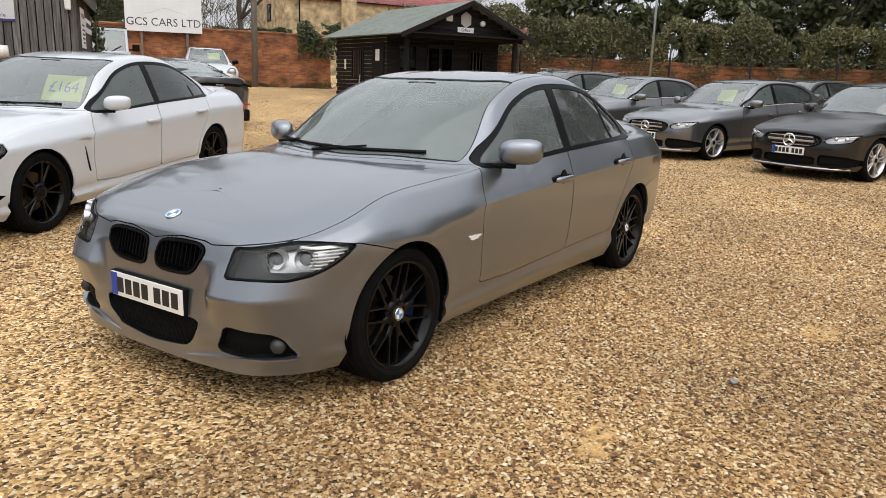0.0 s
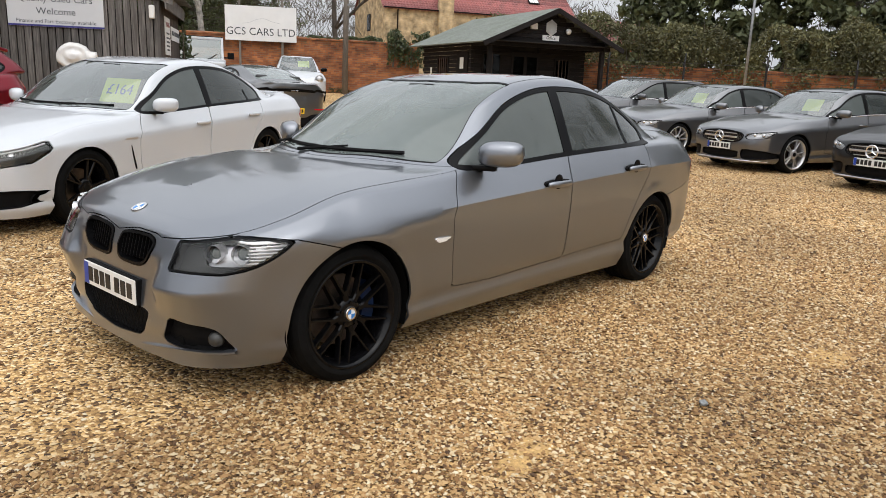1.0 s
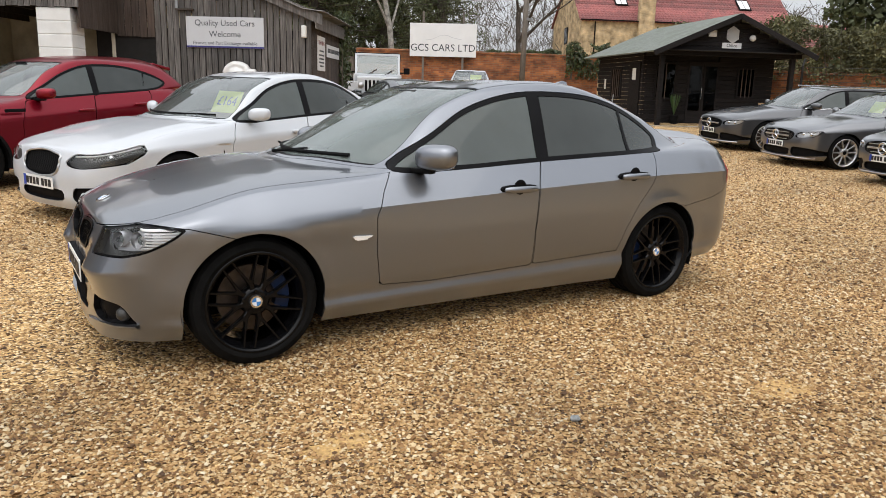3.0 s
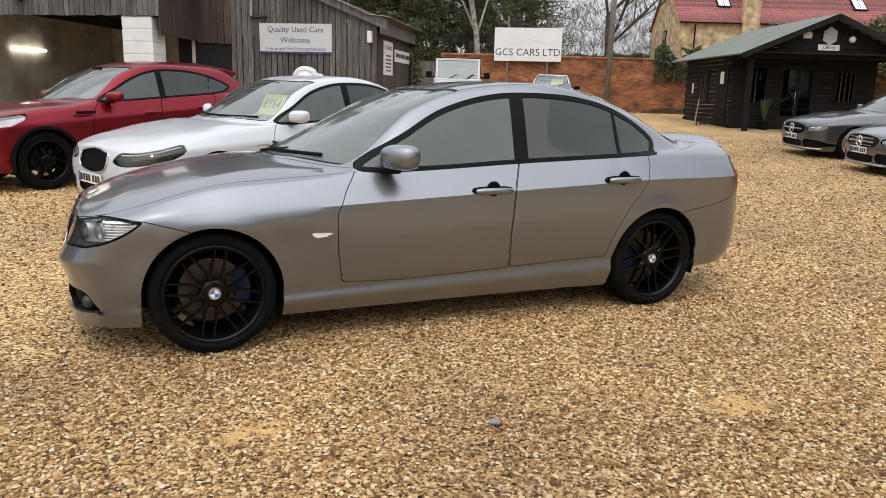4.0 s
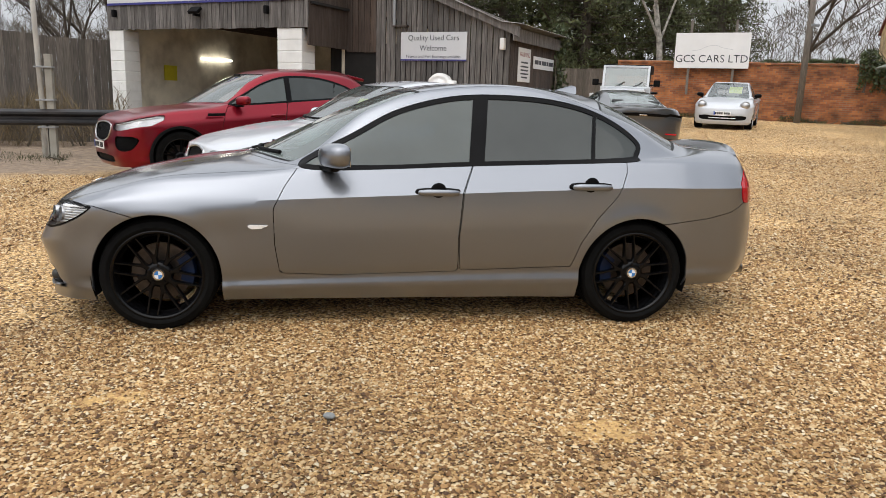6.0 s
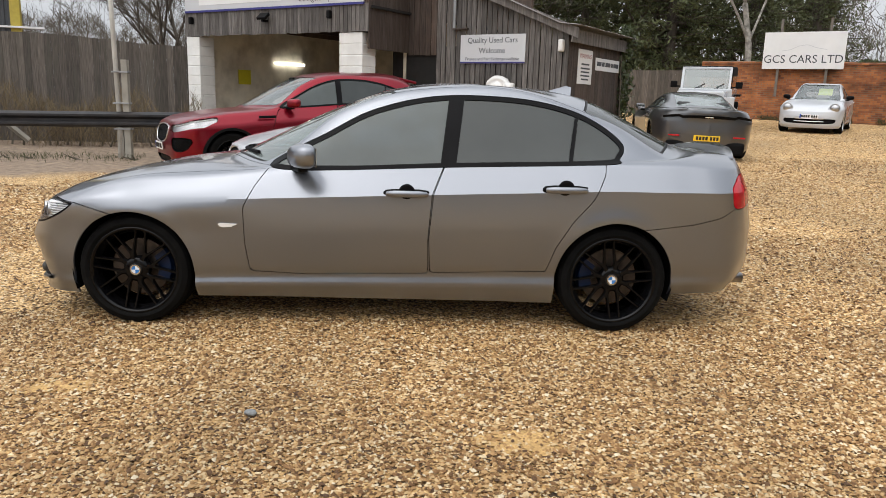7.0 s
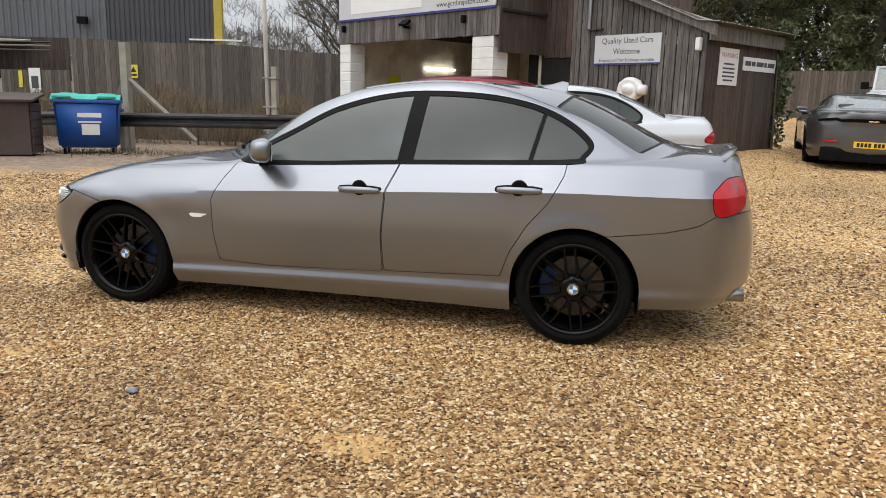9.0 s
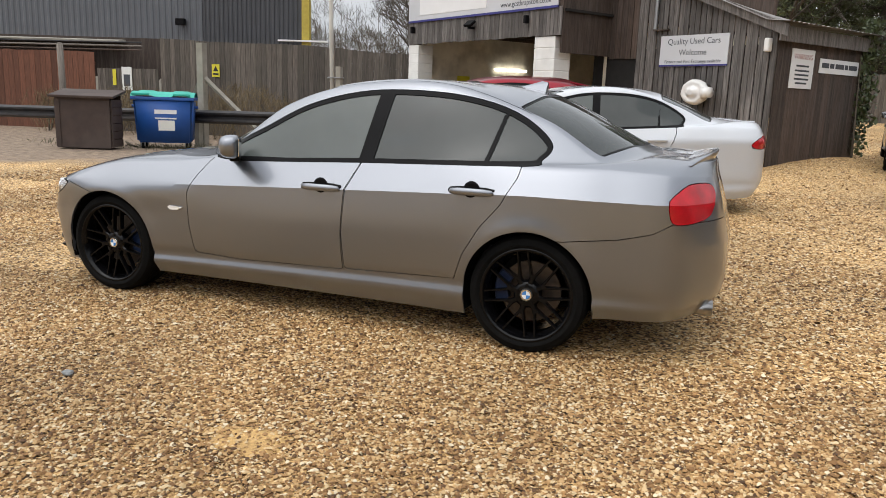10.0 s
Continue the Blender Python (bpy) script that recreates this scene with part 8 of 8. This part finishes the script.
def hedge_run(name, a, b, z0, h, thick, seed, label, mname="hedge", size=0.07, per_m=900, lumps=0.35, category="hedge", aspect=0.55, upright=0.0):
    """Loose mass of leaves and stems along a line, with an uneven top."""
    rnd = random.Random(seed)
    g = np.random.default_rng(seed)
    (x0, y0), (x1, y1) = a, b
    L = math.hypot(x1 - x0, y1 - y0)
    t = thing(name, pose(x0, y0, 0, 0, 0, math.degrees(math.atan2(y1 - y0, x1 - x0))), label, category)
    n = int(L * per_m)
    u = g.uniform(0, L, n)
    base = np.array([ground_z(x0 + (x1 - x0) * k / 40, y0 + (y1 - y0) * k / 40) for k in range(41)])
    top = np.array([h * (1 + lumps * noise.noise(Vector((k * L / 80 * 0.55, seed, 0))) + lumps * 0.4 * noise.noise(Vector((k * L / 80 * 1.9, seed, 2)))) for k in range(81)])
    hh = np.interp(u, np.linspace(0, L, 81), top)
    z = np.interp(u, np.linspace(0, L, 41), base) + z0 + hh * g.uniform(0, 1, n) ** 0.7
    y = g.normal(0, thick / 2, n)
    dens = np.array([noise.noise(Vector((uu * 1.3, zz * 1.3, seed))) for uu, zz in zip(u, z)])
    keep = dens > -0.18
    P = np.stack([u, y, z], 1)[keep]
    n = len(P)
    A = g.normal(0, 1, (n, 3))
    A[:, 2] += upright * np.sign(A[:, 2])
    A /= np.linalg.norm(A, axis=1)[:, None]
    B = np.cross(A, g.normal(0, 1, (n, 3)))
    B /= np.linalg.norm(B, axis=1)[:, None]
    s = size * g.uniform(0.6, 1.5, (n, 1))
    V = np.stack([P - A * s, P + B * s * aspect, P + A * s, P - B * s * aspect], axis=1).reshape(-1, 3)
    mesh_ob("foliage", V.tolist(), np.arange(n * 4).reshape(-1, 4).tolist(), M[mname], t)
    V, F = [], []
    for k in range(int(L * 3)):
        uu = rnd.uniform(0, L)
        p = Vector((uu, rnd.uniform(-0.2, 0.2), float(np.interp(uu, np.linspace(0, L, 41), base)) + z0))
        q = p + Vector((rnd.uniform(-0.4, 0.4), rnd.uniform(-0.2, 0.2), h * rnd.uniform(0.6, 1.15)))
        limb(V, F, p, q, 0.025, 0.008, 4)
    mesh_ob("stem_growth", V, F, M["twig"], t)
    return t


ev = [evergreen("evergreen_tree", site_pose(-1.5, 33.5), 12, 2.6, 21, "dark evergreen tree behind the brick wall"),
      evergreen("evergreen_tree", site_pose(-16.0, 31.0), 13, 3.3, 22, "tall dark evergreen behind the workshop", pointed=False, size=0.12)]
for o in ev:
    tagged(o, group="evergreens behind the lot")
for k, (u, v, s) in enumerate(((-4.6, 36, 0), (-8.0, 34, 1), (-12.5, 34, 0), (-20, 36, 1))):
    x, y = site(u, v)
    copy_thing(ev[s], pose(x, y, ground_z(x, y) - 0.3 * (k % 3), 0, 0, 50 * k))
for k, (x, y) in enumerate(((35.5, 7), (37, 4), (36, 0), (35, -4), (36, -8))):
    copy_thing(ev[k % 2], pose(x, y, ground_z(x, y) - 0.5 - 0.4 * (k % 3), 0, 0, 70 * k))
bt = [bare_tree("bare_tree", site_pose(-3.5, 31), 11, 0.16, 31, "leafless tree with pale bark", "birch"),
      bare_tree("bare_tree", site_pose(2.6, 33), 10, 0.15, 32, "leafless branching tree beyond the wall", spread=0.75),
      bare_tree("bare_tree", pose(-9.0, 27, 0.6), 8.5, 0.11, 33, "slim leafless tree beyond the fence", depth=4, spread=0.45)]
for o in bt:
    tagged(o, group="leafless trees round the lot")
for k, (x, y, s) in enumerate(((-6.5, 26, 2), (-7.8, 24, 2), (-4.8, 25, 2), (-11.5, 30, 2), (-8, 33, 0), (-4.5, 30, 2), (-13, 36, 1), (-5.5, 37, 2), (-2.5, 33, 1), (-10, 40, 0), (30, 14, 0), (31, 8.5, 1), (30.5, 1.5, 2), (32, -6, 1), (-6, 45, 1), (-3.0, 41, 2), (12, 34, 1), (8.5, 36, 0), (4.0, 33, 1), (-12, 45, 2))):
    copy_thing(bt[s], pose(x, y, ground_z(x, y) - 0.4, 0, 0, 40 * k))
# trees beyond the near edge of the lot, seen mirrored in the glass and paint
for k, (x, y, s) in enumerate(((14, -25, 0), (19, -20, 1), (20.5, -6.5, 0), (19.5, -11, 1), (17.5, -15, 0), (22, -3.8, 1))):
    copy_thing(bt[s], pose(x, y, ground_z(x, y) - 0.3, 0, 0, 60 * k))
for k, (x, y, s) in enumerate(((26, -6.5, 1), (25.5, -10, 0), (24.5, -13.5, 1), (23, -17, 0))):
    copy_thing(ev[s], pose(x, y, ground_z(x, y) - 0.5, 0, 0, 45 * k))
# two hedges out of view, added to darken what the saloon's side reflects
hedge_run("hedge", (18.5, -4.5), (13.5, -15.5), -0.1, 3.6, 1.2, 60, "tall unseen hedge added to darken the grey saloon's reflections", size=0.16, per_m=520)
hedge_run("hedge", (-3, -15), (13, -15.5), -0.1, 2.3, 1.2, 61, "unseen hedge added as a dark band in the grey saloon's reflections", size=0.16, per_m=260)
hedge_run("hedge", (21.0, 17.0), (29.9, -12.0), 1.0, 2.3, 1.0, 62, "untidy evergreen hedge over the brick wall", size=0.052, per_m=3900, lumps=0.6)
hedge_run("hedge", (28.8, 15.0), (34.0, -12.0), 0.5, 6.2, 2.0, 63, "tall scrub and evergreens behind the wall", "ever", size=0.14, per_m=2600, lumps=0.6)
hedge_run("ivy", site(-3.0, 28.3), site(5.8, 28.3), 2.0, 0.34, 0.22, 64, "ivy along the top of the brick wall", "ivy", size=0.05, per_m=1500, lumps=0.9, category="ivy")
hedge_run("ivy", site(4.2, 27.9), site(6.0, 27.9), 1.2, 1.5, 0.3, 65, "ivy hanging over the end of the brick wall", "ivy", size=0.06, per_m=1500, lumps=0.4, category="ivy")
hedge_run("ivy", site(-2.66, 12.12), site(-2.64, 12.55), 0.0, 2.55, 0.16, 66, "ivy climbing the corner of the workshop", "ivy", size=0.05, per_m=2600, lumps=0.1, category="ivy")
hedge_run("bramble_scrub", (-16.0, 11.6), (-5.0, 13.2), 0.0, 1.15, 0.8, 67, "dead brown stems and brambles by the fence", "dry_grass", size=0.22, per_m=1000, lumps=0.6, category="scrub", aspect=0.022, upright=1.2)
hedge_run("far_scrub", (-22, 30), (2, 36), 0.2, 5.6, 3.0, 68, "leafless scrub beyond the fence", "twig", size=0.30, per_m=700, lumps=0.7, category="scrub", aspect=0.03, upright=0.6)
hedge_run("far_evergreens", site(-24, 40), site(-1.5, 42), 0.0, 8.5, 2.5, 73, "dark mass of evergreens behind the trees", "ever", size=0.20, per_m=1100, lumps=0.5, category="trees")
hedge_run("far_trees", site(-45, 62), site(45, 82), 0.0, 9.0, 6.0, 69, "distant line of winter trees", "twig", size=0.55, per_m=400, lumps=0.6, category="trees", aspect=0.05, upright=0.5)
hedge_run("far_trees", (-60, 50), (-10, 70), 0.0, 7.0, 5.0, 70, "distant line of winter trees", "twig", size=0.55, per_m=400, lumps=0.6, category="trees", aspect=0.05, upright=0.5)
hedge_run("rough_grass", (-12.5, 8.4), (-5.2, 9.6), -0.02, 0.10, 0.9, 71, "thin rough grass below the barrier", "grass", size=0.05, per_m=260, lumps=0.9, category="grass", aspect=0.08, upright=1.5)
hedge_run("rough_grass", site(-3.0, 27.8), site(5.6, 27.8), -0.02, 0.16, 0.3, 72, "thin grass along the brick wall", "grass", size=0.07, per_m=500, lumps=0.9, category="grass", aspect=0.08, upright=1.5)


# ---- loose gravel ----
M["sand"] = mat("pressed_sand", (0.50, 0.315, 0.12), 0.9, vary=0.3, scale=60, bump=0.5, bscale=240, dirt=(0.26, 0.15, 0.05), dscale=9, damt=0.5)


def sand_patch(x, y, r, seed):
    """Low spread of sand with a ragged edge, between the stones."""
    V, F, n, rings = [(x, y, ground_z(x, y) + 0.009)], [], 40, 6
    for k in range(1, rings + 1):
        for i in range(n):
            a = 2 * math.pi * i / n
            w = r * (0.75 + 0.5 * noise.noise(Vector((math.cos(a) * 1.3, math.sin(a) * 1.3, seed))) + 0.25 * noise.noise(Vector((math.cos(a) * 4, math.sin(a) * 4, seed)))) * k / rings
            px, py = x + 1.5 * w * math.cos(a), y + 0.8 * w * math.sin(a)
            h = 0.009 * (1 - (k / rings) ** 2) + 0.004 * noise.noise(Vector((px * 14, py * 14, seed))) - (0.012 if k == rings else 0)
            V.append((px, py, ground_z(px, py) + h))
    for i in range(n):
        F.append((0, 1 + i, 1 + (i + 1) % n))
        for k in range(rings - 1):
            a, b = 1 + k * n + i, 1 + k * n + (i + 1) % n
            F.append((a, a + n, b + n, b))
    tagged(mesh_ob("sand_patch", V, F, M["sand"], smooth=True), "pressed sandy patch in the golden gravel", "ground", "worn patches in the gravel", kind="structure")


for k, (px, py, r) in enumerate(((0.68, -2.34, 0.20), (-1.40, -1.85, 0.17))):
    sand_patch(px, py, r, 3.7 * k)
bm = bmesh.new()
bmesh.ops.create_icosphere(bm, subdivisions=3, radius=1)
for v in bm.verts:
    k = 1 + 0.25 * noise.noise(v.co * 1.4) + 0.06 * noise.noise(v.co * 4)
    v.co = Vector((v.co.x * 0.027 * k, v.co.y * 0.019 * k, v.co.z * 0.013 * k))
tagged(part("stone", bm, mat("grey_flint", (0.20, 0.21, 0.21), 0.6, vary=0.3, scale=40, bump=0.3), None, smooth=True, m=pose(-0.44, -2.13, 0.020, 6, 4, 20)), "larger smooth grey stone lying on the gravel", "stone")
def pebbles(seed, cells, mname, name, label, parent=None):
    """Angular stones strewn over rectangles (x0, y0, x1, y1, number, size)."""
    g = np.random.default_rng(seed)
    K = 5
    ang = 2 * math.pi * np.arange(K) / K
    base = np.concatenate([np.stack([np.cos(ang), np.sin(ang), np.zeros(K)], 1), [(0, 0, 1)]])
    tri = np.array([(i, (i + 1) % K, K) for i in range(K)])
    allV, count = [], 0
    for x0, y0, x1, y1, n, size in cells:
        p = np.stack([g.uniform(x0, x1, n), g.uniform(y0, y1, n)], 1)
        s = size * np.clip(np.exp(g.normal(0, 0.28, n)), 0.55, 1.6)
        sc = np.stack([s * g.uniform(0.8, 1.5, n), s * g.uniform(0.7, 1.1, n), s * g.uniform(0.5, 0.95, n)], 1)
        v = base[None] * (1 + g.uniform(-0.26, 0.26, (n, K + 1, 3)))
        v[:, K, :2] += g.uniform(-0.3, 0.3, (n, 2))
        v = v * sc[:, None, :]
        t = g.normal(0, 0.35, n)
        c, sn = np.cos(t), np.sin(t)
        y, z = v[:, :, 1] * c[:, None] - v[:, :, 2] * sn[:, None], v[:, :, 1] * sn[:, None] + v[:, :, 2] * c[:, None]
        a = g.uniform(0, 6.283, n)
        c, sn = np.cos(a)[:, None], np.sin(a)[:, None]
        X, Y = v[:, :, 0] * c - y * sn, v[:, :, 0] * sn + y * c
        d = p[:, 1] - 3
        k = np.clip((p[:, 0] + 4.0) / 6.5, 0, 1)
        gz = 0.035 * np.log1p(np.exp(np.minimum(2 * d, 60))) / 2 * k * k * (3 - 2 * k) + 0.012 * np.maximum(0, p[:, 0] - 2)
        gz += 0.20 * np.exp(-((p[:, 0] - 3.7) * 0.83 - (p[:, 1] - 10.8) * 0.56) ** 2 / 1.3 - ((p[:, 0] - 3.7) * 0.56 + (p[:, 1] - 10.8) * 0.83) ** 2 / 6.0)
        Z = z + gz[:, None] + (g.uniform(-0.1, 1.1, n) * s)[:, None]
        allV.append(np.stack([X + p[:, :1], Y + p[:, 1:], Z], 2))
    V = np.concatenate(allV)
    n = len(V)
    F = (tri[None] + (np.arange(n) * (K + 1))[:, None, None]).reshape(-1, 3)
    me = bpy.data.meshes.new(name)
    me.vertices.add(n * (K + 1))
    me.vertices.foreach_set("co", V.reshape(-1))
    me.loops.add(len(F) * 3)
    me.loops.foreach_set("vertex_index", F.reshape(-1).astype(np.int32))
    me.polygons.add(len(F))
    me.polygons.foreach_set("loop_start", np.arange(0, len(F) * 3, 3, dtype=np.int32))
    me.polygons.foreach_set("use_smooth", np.ones(len(F), bool))
    me.update(calc_edges=True)
    me.materials.append(M[mname])
    return tagged(new(name, me), label, "gravel", kind="stuff")


def stone_mat():
    m, n, l, b = nodes_of("gravel_stones")
    b.inputs["Roughness"].default_value = 0.75
    geo = n.new("ShaderNodeNewGeometry")
    ramp = n.new("ShaderNodeValToRGB")
    e = ramp.color_ramp.elements
    e[0].position, e[0].color = 0.0, (0.07, 0.032, 0.011, 1)
    e[1].position, e[1].color = 1.0, (0.80, 0.68, 0.48, 1)
    for p, c in ((0.15, (0.21, 0.10, 0.030, 1)), (0.45, (0.42, 0.234, 0.086, 1)), (0.72, (0.59, 0.38, 0.168, 1)), (0.90, (0.70, 0.53, 0.30, 1))):
        k = e.new(p)
        k.color = c
    l.new(geo.outputs["Random Per Island"], ramp.inputs["Fac"])
    co = n.new("ShaderNodeTexCoord")
    no = n.new("ShaderNodeTexNoise")
    no.inputs["Scale"].default_value, no.inputs["Detail"].default_value = 0.55, 5
    l.new(co.outputs["Object"], no.inputs["Vector"])
    mr = n.new("ShaderNodeMapRange")
    mr.inputs["From Min"].default_value, mr.inputs["From Max"].default_value = 0.3, 0.7
    mr.inputs["To Min"].default_value, mr.inputs["To Max"].default_value = 0.58, 0.99
    l.new(no.outputs["Fac"], mr.inputs["Value"])
    hs = n.new("ShaderNodeHueSaturation")
    l.new(ramp.outputs[0], hs.inputs["Color"])
    l.new(mr.outputs[0], hs.inputs["Value"])
    l.new(hs.outputs[0], b.inputs["Base Color"])
    return m


M["stones"] = stone_mat()
pebbles(5, [(-3.6, -3.6, 4.6, -0.7, 165000, 0.0074), (-3.6, -0.7, 4.6, 1.6, 6000, 0.009), (2.3, -3.2, 8.0, 2.4, 40000, 0.0100), (-6.0, -2.5, -3.0, 3.0, 24000, 0.0098),
            (-5.0, 1.4, 6.0, 7.0, 27000, 0.012), (6.0, 1.5, 14.0, 10.0, 30000, 0.0125), (3.0, 7.0, 14.0, 22.0, 18000, 0.014), (8.0, -6.0, 16.0, 1.5, 14000, 0.0125), (-7.5, 3.0, -4.0, 5.2, 5000, 0.014)], "stones", "loose_gravel", "loose golden-brown angular gravel stones")
